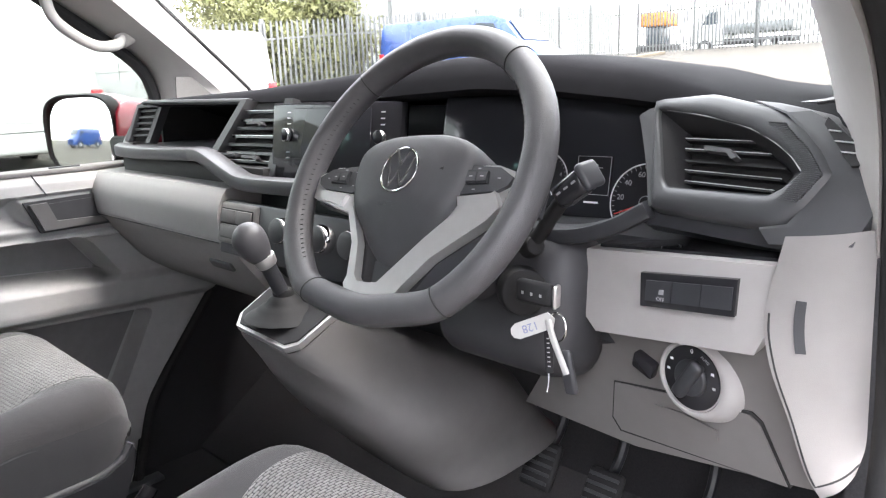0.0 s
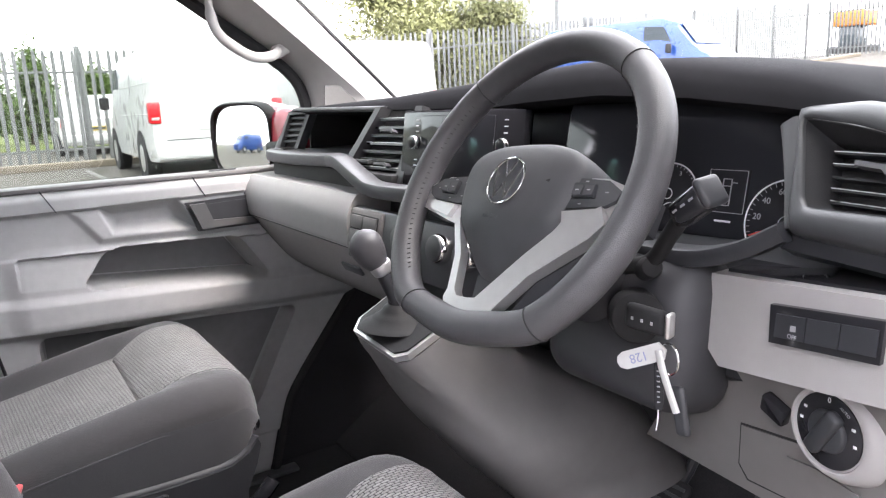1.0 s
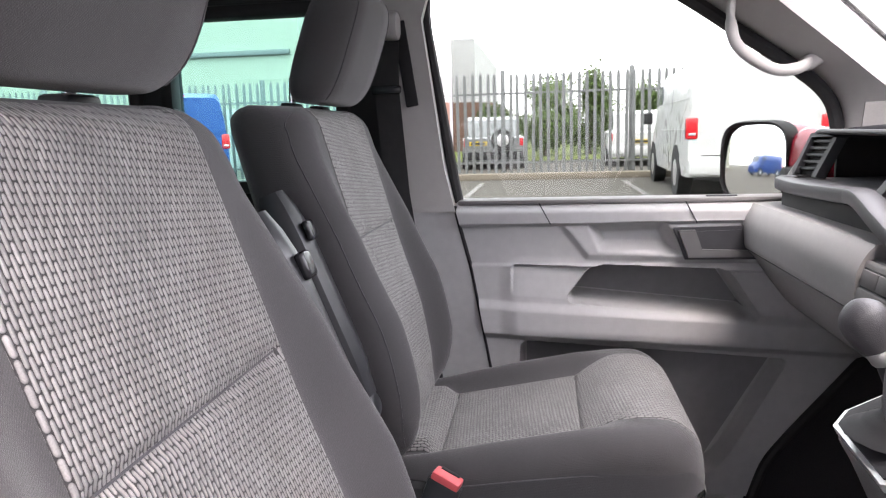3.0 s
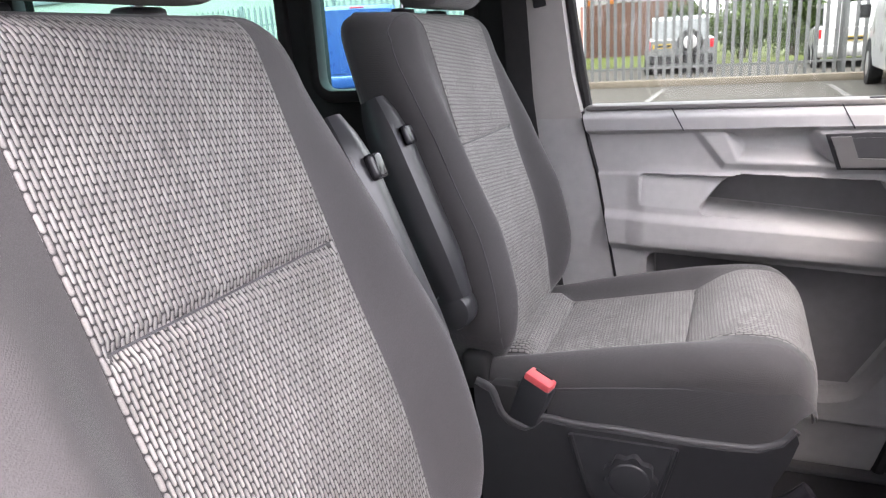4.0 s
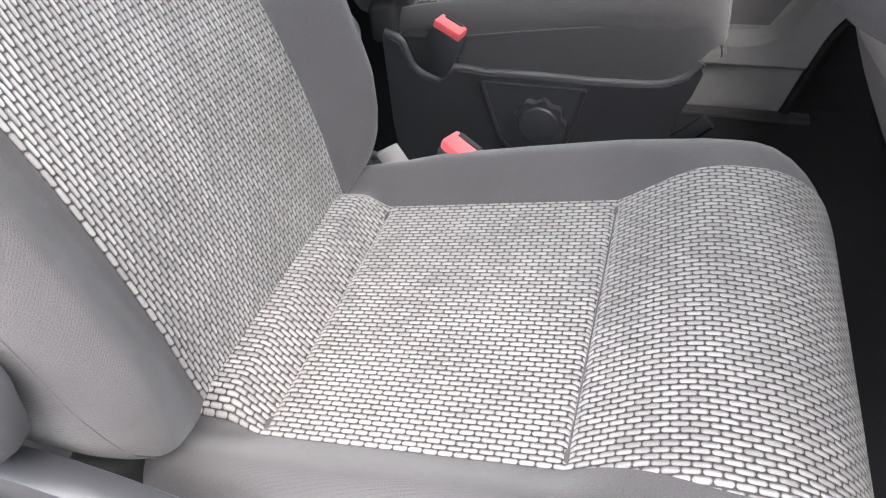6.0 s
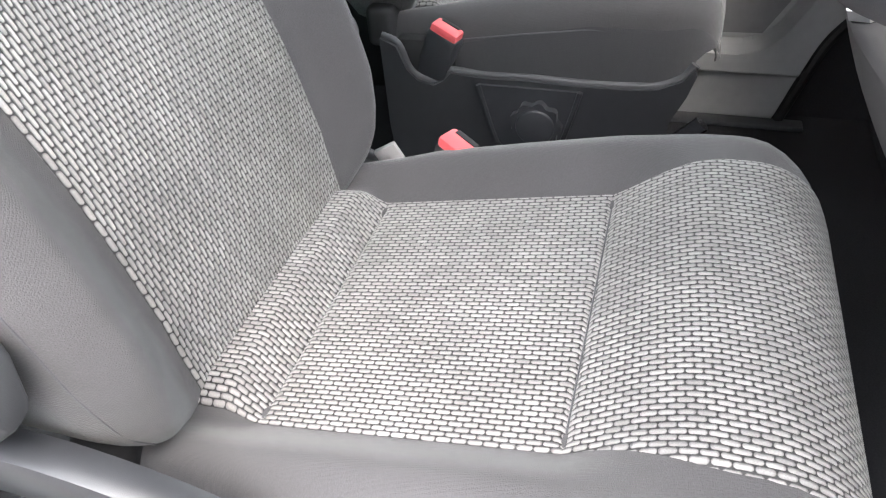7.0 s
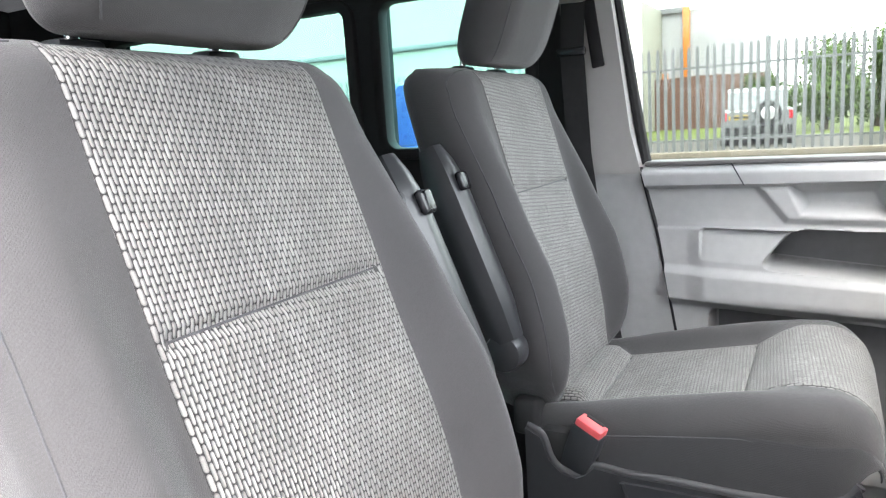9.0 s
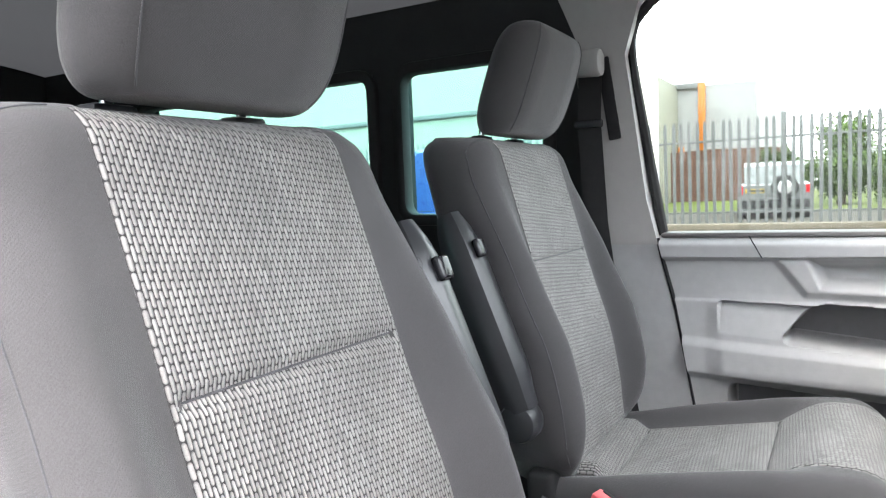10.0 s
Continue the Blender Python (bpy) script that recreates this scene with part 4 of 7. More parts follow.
def buckle(p, lean, yaw):
    e = thing("belt_buckle", "black seat belt buckle with a red release button", "seat belt", p, "seat belt buckles")
    m = Matrix.Translation(p) @ pose(0, 0, 0, lean, 0, yaw)
    part("housing", box((0.034, 0.056, 0.10), m @ at(0, 0, -0.005), 0.006), PLASTIC_DARK, e)
    part("release_button", box((0.028, 0.05, 0.02), m @ at(0.001, 0, 0.046), 0.004), RED_PLASTIC, e, "red release button")
    part("slot", box((0.007, 0.034, 0.006), m @ at(-0.009, 0, 0.0545), 0.001), RUBBER, e)
    part("stalk", box((0.014, 0.035, 0.05), m @ at(0, 0, -0.07), 0.003), PLASTIC_DARK, e)


buckle((-0.174, -0.528, 0.732), -22, -14)
part("recliner_lever", sweep(smooth_path([(0.71, -0.60, 0.90), (0.715, -0.56, 0.925), (0.72, -0.53, 0.935), (0.72, -0.50, 0.93)], 5), rect(0.045, 0.10, 0.022), (0, 0, 1), [0.55, 0.6, 0.68, 0.76, 0.83, 0.89, 0.94, 0.97, 1, 1, 1, 0.97, 0.92, 0.84, 0.72, 0.5]), PLASTIC_MID, drv, "grey rounded recliner lever")
part("door_side_trim", sweep(smooth_path([(0.715, -0.60, 0.845), (0.718, -0.50, 0.85), (0.718, -0.42, 0.835), (0.715, -0.36, 0.80), (0.71, -0.3, 0.76)], 5), rect(0.03, 0.05, 0.01), (0, 0, 1)), SEAT_PLASTIC, drv, "dark plastic side trim")
part("belt_anchor", box((0.01, 0.03, 0.05), at(0.195, -0.472, 0.762, 25, 0, 15), 0.003), PLASTIC_LIGHT, drv, "pale belt anchor")
buckle((0.205, -0.39, 0.757), -16, -28)


# ---- dashboard ----
dash = thing("dashboard", "black and grey van dashboard with light grey lower panels", "dashboard", (0, 0.35, FLOOR))


def pad_top(x):
    """Height of the dash top along the van's width: it rises over the dials and falls to the driver's door."""
    return interp([(-0.8, 1.312), (-0.76, 1.322), (-0.53, 1.330), (-0.3, 1.337), (-0.09, 1.349), (0.1, 1.361), (0.3, 1.371), (0.45, 1.366), (0.6, 1.343), (0.75, 1.302), (0.86, 1.285)], x)


rings = []
for x in lin(-0.80, 0.86, 70):
    h = pad_top(x)
    e = interp([(-0.8, 1.312), (0.1, 1.312), (0.2, 1.318), (0.36, 1.325), (0.5, 1.318), (0.6, 1.307), (0.75, 1.286), (0.86, 1.262)], x)
    fy = interp([(-0.8, 0.40), (-0.765, 0.28), (-0.73, 0.24), (-0.68, 0.235), (0.1, 0.235), (0.2, 0.215), (0.55, 0.215), (0.65, 0.222), (0.75, 0.19), (0.86, 0.14)], x)
    rings.append([(x, 0.66, 1.20), (x, 0.66, min(1.31, h - 0.01)), (x, max(0.5, fy + 0.09), h - 0.004), (x, max(0.36, fy + 0.07), h), (x, fy + 0.05, h - 0.0005), (x, fy + 0.028, h - 0.004), (x, fy + 0.014, e + (h - e) * 0.72), (x, fy + 0.005, e + (h - e) * 0.35), (x, fy, e), (x, fy + 0.012, e - 0.008), (x, max(0.36, fy + 0.03), e - 0.01)])
part("top_pad", loft(rings), PAD, dash, "black grained top pad")
part("carrier", prism([(0.28, 1.30), (0.6, 1.30), (0.6, 0.95), (0.3, 0.9), (0.18, 1.02), (0.2, 1.15), (0.25, 1.17)], 1.02, Matrix.Translation((-0.24, 0, 0)) @ YZ), PLASTIC_DARK, dash)
part("carrier", prism([(0.22, 1.205), (0.6, 1.205), (0.6, 0.95), (0.3, 0.9), (0.18, 1.02), (0.2, 1.15)], 0.54, Matrix.Translation((-0.78, 0, 0)) @ YZ), COWL, dash)


def rail(pts, w, h, name, material, label, steps=8):
    return part(name, sweep(smooth_path(pts, steps), rect(w, h, 0.005), (0, 0, 1)), material, dash, label)


part("vent_bezel", sweep(smooth_path([(-0.72, 0.176, 1.208), (-0.768, 0.19, 1.212), (-0.792, 0.206, 1.228), (-0.784, 0.224, 1.262), (-0.768, 0.236, 1.296), (-0.735, 0.238, 1.315), (-0.66, 0.236, 1.316), (-0.45, 0.234, 1.315), (-0.25, 0.236, 1.314)], 8), rect(0.010, 0.018, 0.004), (0, -1, 0.2)), PLASTIC_GREY, dash, "dark grey rounded bezel")
rail([(-0.765, 0.186, 1.21), (-0.74, 0.172, 1.206), (-0.6, 0.168, 1.205), (-0.36, 0.166, 1.212)], 0.04, 0.026, "shelf_rail", PLASTIC_GREY, "dark grey rounded rail", 6)
rail([(-0.37, 0.166, 1.213), (-0.31, 0.16, 1.209), (-0.20, 0.148, 1.182), (-0.13, 0.144, 1.17), (0.05, 0.144, 1.173), (0.25, 0.15, 1.173)], 0.04, 0.026, "shelf_rail", PLASTIC_GREY, "dark grey rounded rail", 6)
part("shelf", box((0.52, 0.34, 0.008), at(-0.50, 0.35, 1.212), 0.002), PLASTIC_GREY, dash)
part("shelf_back", box((0.56, 0.01, 0.1), at(-0.49, 0.50, 1.26), 0.002), PLASTIC_GREY, dash)
part("shelf_side", box((0.012, 0.24, 0.1), at(-0.762, 0.40, 1.255), 0.003), RUBBER, dash)
part("lower_slot", box((0.62, 0.05, 0.045), at(-0.43, 0.19, 1.172), 0.004), RUBBER, dash, "dark slot")


def face_of(o, nn):
    """Maker of flat pieces on a leaning face through o; polygons are given by world x and z, depths along the face's normal."""
    o, nn = Vector(o), Vector(nn)
    fm = facing(o, nn)

    def place(x, z):
        q = fm.inverted() @ Vector((x, o.y + (nn.x * (x - o.x) + nn.z * (z - o.z)) / -nn.y, z))
        return (q.x, q.y)

    def piece(pts, z0, z1, material, name, label="", r=0.002, parent=dash):
        return part(name, prism([place(*q) for q in pts], z1 - z0, fm @ at(0, 0, z0), r), material, parent, label)
    return piece


cv = face_of((-0.2, 0.196, 1.25), (0.05, -1, 0.3))
cvo = cv([(-0.318, 1.208), (-0.236, 1.316), (-0.09, 1.316), (-0.118, 1.172), (-0.19, 1.172)], -0.05, -0.022, RUBBER, "air_vent", "black louvred centre air vent")
for i in range(8):
    z = 1.185 + i * 0.0155
    xl = interp([(1.172, -0.19), (1.208, -0.300), (1.316, -0.222)], z)
    xr = interp([(1.172, -0.128), (1.316, -0.102)], z)
    cv([(xl, z), (xr, z + 0.001), (xr, z + 0.0052), (xl, z + 0.0042)], -0.02, -0.006, PLASTIC_DARK if i % 2 else PIANO, "slat", "", 0.001, cvo)
    cv([(xl, z + 0.0042), (xr, z + 0.0052), (xr, z + 0.0062), (xl, z + 0.0052)], -0.012, -0.0052, SATIN if i % 3 == 1 else PLASTIC_GREY, "slat_edge", "thin bright edge", 0, cvo)
for z in (1.205, 1.268):
    cv([(-0.215, z + 0.008), (-0.175, z + 0.009), (-0.165, z + 0.003), (-0.172, z), (-0.18, z + 0.004), (-0.215, z + 0.003)], -0.008, 0.004, PLASTIC_GREY, "tab", "adjuster tab", 0.001, cvo)
cv([(-0.334, 1.206), (-0.246, 1.318), (-0.226, 1.318), (-0.306, 1.210)], -0.04, 0.004, PLASTIC_GREY, "vent_surround", "grey diagonal surround", 0.004)
cv([(-0.108, 1.318), (-0.084, 1.318), (-0.108, 1.172), (-0.132, 1.172)], -0.04, 0.002, PLASTIC_GREY, "vent_surround", "grey upright strip", 0.003)
lv = face_of((-0.735, 0.225, 1.262), (0.3, -1, 0.2))
lvo = lv([(-0.785, 1.226), (-0.752, 1.304), (-0.685, 1.308), (-0.72, 1.222)], -0.03, -0.012, RUBBER, "air_vent", "small black louvred air vent")
for i in range(5):
    z = 1.236 + i * 0.0145
    xl, xr = interp([(1.226, -0.778), (1.304, -0.748)], z), interp([(1.222, -0.728), (1.308, -0.694)], z)
    lv([(xl, z), (xr, z + 0.001), (xr, z + 0.006), (xl, z + 0.005)], -0.014, -0.003, PLASTIC_GREY if i % 2 else PLASTIC_DARK, "slat", "", 0.001, lvo)
lv([(-0.722, 1.220), (-0.684, 1.312), (-0.672, 1.312), (-0.708, 1.220)], -0.02, 0.004, PLASTIC_GREY, "vent_surround", "grey surround", 0.003)
lv([(-0.79, 1.222), (-0.757, 1.312), (-0.672, 1.314), (-0.672, 1.306), (-0.752, 1.304), (-0.778, 1.224)], -0.02, 0.004, PLASTIC_GREY, "vent_surround", "grey surround", 0.002)

# screen and its knobs
m = facing((0.045, 0.208, 1.243), (0.05, -1, 0.15))
scr = part("infotainment", box((0.33, 0.135, 0.02), m, 0.006), PIANO, dash, "gloss black display unit")
part("screen", box((0.20, 0.115, 0.004), m @ at(0.0, 0, 0.011), 0.002), SCREEN, scr, "dark unlit screen")
for x in (-0.115, 0.125):
    k = part("control_knob", cyl(0.013, 0.012, 0.012, m @ at(x, 0.01, 0.015), 24, 0.002), CHROME, scr, "chrome ringed knob")
    part("knob_face", cyl(0.0105, 0.0105, 0.004, m @ at(x, 0.01, 0.0205), 24, 0.001), PIANO, k)
    for yy in (0.05, 0.04, 0.03, -0.02, -0.03):
        part("legend", box((0.009, 0.0018, 0.0006), m @ at(x, yy, 0.0106), 0), MARK, scr)

# instrument cluster
m = facing((0.46, 0.245, 1.235), (0.08, -1, 0.22))
cl = part("instrument_panel", box((0.36, 0.16, 0.02), m, 0.006), SCREEN, dash, "dark instrument panel with two dials")


def dial(p, r, name, numbers, a0, a1, needle):
    cx, cy = (m.inverted() @ Vector(p)).xy
    d = part(name, cyl(r, r, 0.004, m @ at(cx, cy, 0.011), 48), PIANO, cl, "round dial with white numerals")
    ring = [(cx + r * math.cos(a), cy + r * math.sin(a), 0.0135) for a in lin(radians(a1 - 12), radians(a0 + 12), 60)]
    part("bezel", sweep([m @ Vector(q) for q in ring], circle(0.0009, 6), (0, 1, 0.1)), MARK, d, "thin white ring")
    for i, s in enumerate(numbers):
        a = radians(a0 + (a1 - a0) * i / (len(numbers) - 1))
        text("numeral", s, r * 0.2, m @ at(cx + 0.74 * r * math.cos(a), cy + 0.74 * r * math.sin(a), 0.0135), MARK_DIM, d)
    for i in range(29):
        a = radians(a0 + (a1 - a0) * i / 28)
        part("tick", box((r * 0.09, 0.0006, 0.0005), m @ at(cx + 0.93 * r * math.cos(a), cy + 0.93 * r * math.sin(a), 0.0135, 0, 0, math.degrees(a)), 0), MARK_DIM, d)
    hub = part("hub", cyl(r * 0.17, r * 0.15, 0.005, m @ at(cx, cy, 0.0155), 24, 0.001), PIANO, d)
    part("hub_ring", sweep([m @ Vector((cx + r * 0.17 * math.cos(a), cy + r * 0.17 * math.sin(a), 0.0175)) for a in lin(0, 6.283, 25)], circle(0.0005, 5), (0, 1, 0.1)), MARK, hub)
    a = radians(needle)
    part("needle", box((r * 0.8, 0.0014, 0.001), m @ at(cx + 0.5 * r * math.cos(a), cy + 0.5 * r * math.sin(a), 0.0165, 0, 0, needle), 0), RED_MARK, d, "red needle")
    part("small_gauge", sweep([m @ Vector((cx + r * 0.1 + r * 0.34 * math.cos(a), cy - r * 0.62 + r * 0.34 * math.sin(a), 0.0135)) for a in lin(0.2, 2.9, 20)], circle(0.0006, 5), (0, 1, 0.1)), MARK, d, "small arc gauge")


dial((0.464, 0.235, 1.203), 0.037, "rev_counter", ["0", "1", "2", "3", "4", "5"], 215, -35, 207)
dial((0.612, 0.235, 1.184), 0.047, "speedometer", ["0", "20", "40", "60", "80", "100", "120", "140"], 205, -25, 203)
q = m.inverted() @ Vector((0.537, 0.23, 1.214))
dx, dy = q.x, q.y
dsp = part("trip_display", box((0.05, 0.05, 0.002), m @ at(dx, dy, 0.0105), 0), PIANO, cl, "dark trip display")
for ox, oy, w, h in ((0, 0.024, 0.046, 0.0007), (0, -0.024, 0.046, 0.0007), (-0.023, 0, 0.0007, 0.048), (0.023, 0, 0.0007, 0.048)):
    part("outline", box((w, h, 0.0006), m @ at(dx + ox, dy + oy, 0.0118), 0), MARK_DIM, dsp)
for ox, oy, w, h in ((0, 0.014, 0.010, 0.001), (-0.005, -0.001, 0.0012, 0.03), (0.005, -0.001, 0.0012, 0.03), (0, -0.016, 0.010, 0.001), (0, 0.006, 0.008, 0.001), (0.009, 0.01, 0.006, 0.001)):
    part("vehicle_symbol", box((w, h, 0.0006), m @ at(dx + ox, dy + oy, 0.0118), 0), MARK_DIM, dsp)
part("readout", box((0.02, 0.0022, 0.0006), m @ at(dx, dy - 0.034, 0.0112), 0), MARK, dsp)

# cluster surround
part("cluster_post", sweep(smooth_path([(0.622, 0.218, 1.290), (0.632, 0.207, 1.272), (0.65, 0.185, 1.235), (0.664, 0.165, 1.195)], 6), rect(0.024, 0.018, 0.006), (0, 1, 0)), POD_SKIN, dash, "dark cluster post")
part("cluster_lip", sweep(smooth_path([(0.655, 0.165, 1.193), (0.61, 0.16, 1.168), (0.55, 0.16, 1.152), (0.45, 0.165, 1.15), (0.25, 0.165, 1.165)], 6), rect(0.04, 0.02, 0.006), (0, 0, 1)), PLASTIC_DARK, dash, "black lip under the dials")

# outer pod with the driver's vent: everything lies in one leaning plane
PM = facing((0.655, 0.19, 1.255), (-0.30, -1, 0.55))


def on_pod(x, z):
    """Local place on the pod's leaning face of a point given by its x and z."""
    nn, o = Vector((-0.30, -1, 0.55)), Vector((0.655, 0.19, 1.255))
    y = o.y + (nn.x * (x - o.x) + nn.z * (z - o.z)) / -nn.y
    q = PM.inverted() @ Vector((x, y, z))
    return (q.x, q.y)


def pod(pts, z0, z1, material, name, label, r=0.004, parent=dash):
    return part(name, prism([on_pod(*q) for q in pts], z1 - z0, PM @ at(0, 0, z0), r), material, parent, label)


pod([(0.63, 1.300), (0.70, 1.305), (0.80, 1.285), (0.846, 1.243), (0.818, 1.203), (0.80, 1.193), (0.655, 1.193), (0.645, 1.208)], -0.10, -0.034, POD_SKIN, "vent_pod", "dark grey pod with ribbed edge", 0.008)
POD_OUT = [(0.624, 1.306), (0.70, 1.313), (0.772, 1.300), (0.808, 1.282), (0.832, 1.262), (0.846, 1.243), (0.828, 1.213), (0.802, 1.194), (0.73, 1.193), (0.660, 1.193), (0.654, 1.205), (0.641, 1.255)]
POD_IN = [(0.637, 1.2935), (0.70, 1.287), (0.755, 1.2765), (0.785, 1.2645), (0.803, 1.254), (0.816, 1.243), (0.802, 1.228), (0.789, 1.2205), (0.73, 1.2185), (0.676, 1.2165), (0.668, 1.224), (0.654, 1.256)]
POD_DEEP = [(0.663, 1.279), (0.71, 1.2755), (0.752, 1.268), (0.775, 1.259), (0.788, 1.252), (0.797, 1.2455), (0.790, 1.234), (0.782, 1.227), (0.73, 1.2245), (0.684, 1.2225), (0.679, 1.228), (0.672, 1.250)]


def pod_ring(a, b, k, lift):
    """Closed ring on the pod's face, k of the way from outline a to outline b."""
    pts = [(x0 + (x1 - x0) * k, z0 + (z1 - z0) * k) for (x0, z0), (x1, z1) in zip(a, b)]
    out = []
    for p, q in zip(pts, pts[1:] + pts[:1]):
        for f in (0.0, 0.12, 0.5, 0.88):
            out.append((p[0] + (q[0] - p[0]) * f, p[1] + (q[1] - p[1]) * f))
    n = len(out)
    soft = [((out[i - 1][0] + out[i][0] * 2 + out[(i + 1) % n][0]) / 4, (out[i - 1][1] + out[i][1] * 2 + out[(i + 1) % n][1]) / 4) for i in range(n)]
    return [PM @ Vector((*on_pod(*q), lift)) for q in soft]


part("pod_frame", loft([pod_ring(POD_OUT, POD_IN, k, h) for k, h in ((0.0, -0.05), (0.0, -0.006), (0.04, -0.0005), (0.12, 0.003), (0.3, 0.0065), (0.6, 0.0085), (0.85, 0.0075), (0.95, 0.0055), (1.0, 0.002))], True, False), POD_SKIN, dash, "dark grey rounded vent frame", 50)
part("vent_surround", loft([pod_ring(POD_IN, POD_DEEP, k, h) for k, h in ((0.0, 0.003), (0.06, 0.0015), (0.5, -0.006), (1.0, -0.016), (1.0, -0.03))], True, False), COWL, dash, "black funnel round the vent", 50)
pod([(0.655, 1.285), (0.745, 1.274), (0.80, 1.248), (0.787, 1.224), (0.678, 1.219)], -0.04, -0.028, RUBBER, "vent_recess", "matt black vent recess", 0.002)
under = [[PM @ Vector((*on_pod(x, 1.194), h)) for x in lin(0.655, 0.802, 8)] for h in (-0.004, -0.01)]
under += [[Vector((x - 0.004, 0.166 - 0.28 * (x - 0.655), 1.174)) for x in lin(0.650, 0.812, 8)], [Vector((x - 0.006, 0.200 - 0.28 * (x - 0.655), 1.160)) for x in lin(0.645, 0.82, 8)]]
part("pod_underside", loft(under, False, False), PLASTIC_DARK, dash, "black facet under the vent", 50)
for i in range(5):
    z = 1.226 + i * 0.0105
    x1 = interp([(1.22, 0.782), (1.246, 0.794), (1.262, 0.765), (1.28, 0.73)], z)
    sl = pod([(0.684 - i * 0.0035, z), (x1, z + 0.001), (x1, z + 0.0028), (0.684 - i * 0.0035, z + 0.0018)], -0.020, -0.010, COWL, "slat", "", 0.001)
    if i != 2:
        pod([(0.684 - i * 0.0035, z + 0.0018), (x1, z + 0.0028), (x1, z + 0.0035), (0.684 - i * 0.0035, z + 0.0025)], -0.0115, -0.0095, SATIN, "slat_edge", "thin bright edge", 0, sl)
pod([(0.708, 1.260), (0.738, 1.258), (0.748, 1.251), (0.742, 1.249), (0.735, 1.254), (0.708, 1.2555)], -0.006, 0.004, PLASTIC_GREY, "tab", "grey adjuster tab", 0.001)
rim_line = [PM @ Vector((*on_pod(x, z), 0.0048)) for x, z in [(0.638, 1.2945), (0.70, 1.288), (0.755, 1.2775), (0.785, 1.2655), (0.803, 1.255), (0.8155, 1.2435)]]
part("bright_line", sweep(smooth_path(rim_line, 5), circle(0.0008, 6)), SATIN, dash, "thin bright line")
for i in range(40):
    z = 1.282 - 0.064 * i / 39
    x = interp([(1.206, 0.790), (1.222, 0.806), (1.242, 0.819), (1.262, 0.801), (1.281, 0.775)], z)
    pod([(x, z + 0.0008), (x + 0.018, z + 0.0002), (x + 0.018, z - 0.0006), (x, z)], 0.002, 0.0088, POD_SKIN, "rib", "", 0)
# end cap of the pod with the side window demister
pn = Vector((-0.30, -1, 0.55)).normalized()
ridge = [(0.75, 0.189, 1.304), (0.786, 0.172, 1.293), (0.817, 0.15, 1.271), (0.842, 0.128, 1.245), (0.829, 0.119, 1.222), (0.813, 0.112, 1.20), (0.787, 0.118, 1.193)]
outer = [(0.77, 0.2, 1.302), (0.806, 0.175, 1.296), (0.838, 0.156, 1.283), (0.884, 0.12, 1.253), (0.884, 0.112, 1.228), (0.869, 0.095, 1.19), (0.80, 0.105, 1.182)]
back = [(0.78, 0.25, 1.29), (0.825, 0.24, 1.285), (0.86, 0.22, 1.275), (0.886, 0.18, 1.255), (0.886, 0.17, 1.225), (0.875, 0.16, 1.18), (0.80, 0.17, 1.17)]
rows_ = []
for lane, lift in ((ridge, 0.0), (ridge, 0.002), ([Vector(p).lerp(Vector(q), 0.14) for p, q in zip(ridge, outer)], 0.003), ([Vector(p).lerp(Vector(q), 0.3) for p, q in zip(ridge, outer)], 0.0025), (outer, 0.0), ([Vector(p) + Vector((0.003, 0.012, -0.002)) for p in outer], 0), (back, 0)):
    rows_.append([Vector(p) + pn * lift for p in lane])
part("end_cap", loft(rows_, False, False), POD_SKIN, dash, "dark grey end cap", 25)
dm = pod([(0.829, 1.289), (0.879, 1.254), (0.858, 1.250), (0.827, 1.283)], 0.0, 0.006, RUBBER, "side_demister", "black demister slot", 0.001)
for k in (0.25, 0.5, 0.75):
    x0, z0 = 0.828 + 0.03 * k, 1.286 - 0.034 * k
    pod([(x0 - 0.003, z0 - 0.0002), (x0 + 0.021 * k + 0.003, z0 - 0.001), (x0 + 0.021 * k + 0.003, z0), (x0 - 0.003, z0 + 0.0008)], 0.005, 0.0072, SATIN, "slat", "thin bright edge", 0, dm)

# lower panels
lower = smooth_path([(0.125, 1.158, 0), (0.112, 1.142, 0), (0.100, 1.112, 0), (0.101, 1.075, 0), (0.106, 1.056, 0), (0.13, 1.03, 0), (0.17, 0.975, 0), (0.215, 0.92, 0), (0.28, 0.872, 0)], 5)
prof = [(p.x, p.y) for p in lower] + [(0.34, 0.88), (0.34, 1.15), (0.25, 1.165)]
part("lower_panel", prism(prof, 0.615, Matrix.Translation((-0.80, 0, 0)) @ YZ, 0.006, 3), GLOVEBOX, dash, "mid grey lower panel and glovebox lid")
part("glovebox_gap", sweep([(x, 0.1055, 1.056) for x in lin(-0.795, -0.20, 12)], circle(0.0011, 6)), COWL, dash, "thin dark joint")
part("glovebox_latch", box((0.085, 0.008, 0.022), at(-0.29, 0.155, 0.99, 30, 0), 0.004), PLASTIC_MID, dash, "small pull")
m = facing((0.02, 0.112, 1.09), (0, -1, 0.22))
hv = part("heater_panel", box((0.42, 0.10, 0.03), m @ at(0, 0, -0.012), 0.006), PLASTIC_DARK, dash, "black heater control panel")
part("button_frame", box((0.128, 0.076, 0.014), m @ at(-0.148, 0.008, 0.002), 0.006, 3), KNEE, hv, "mid grey surround")
part("button_well", box((0.106, 0.056, 0.004), m @ at(-0.147, 0.008, 0.0085), 0.002), COWL, hv, "black recess")
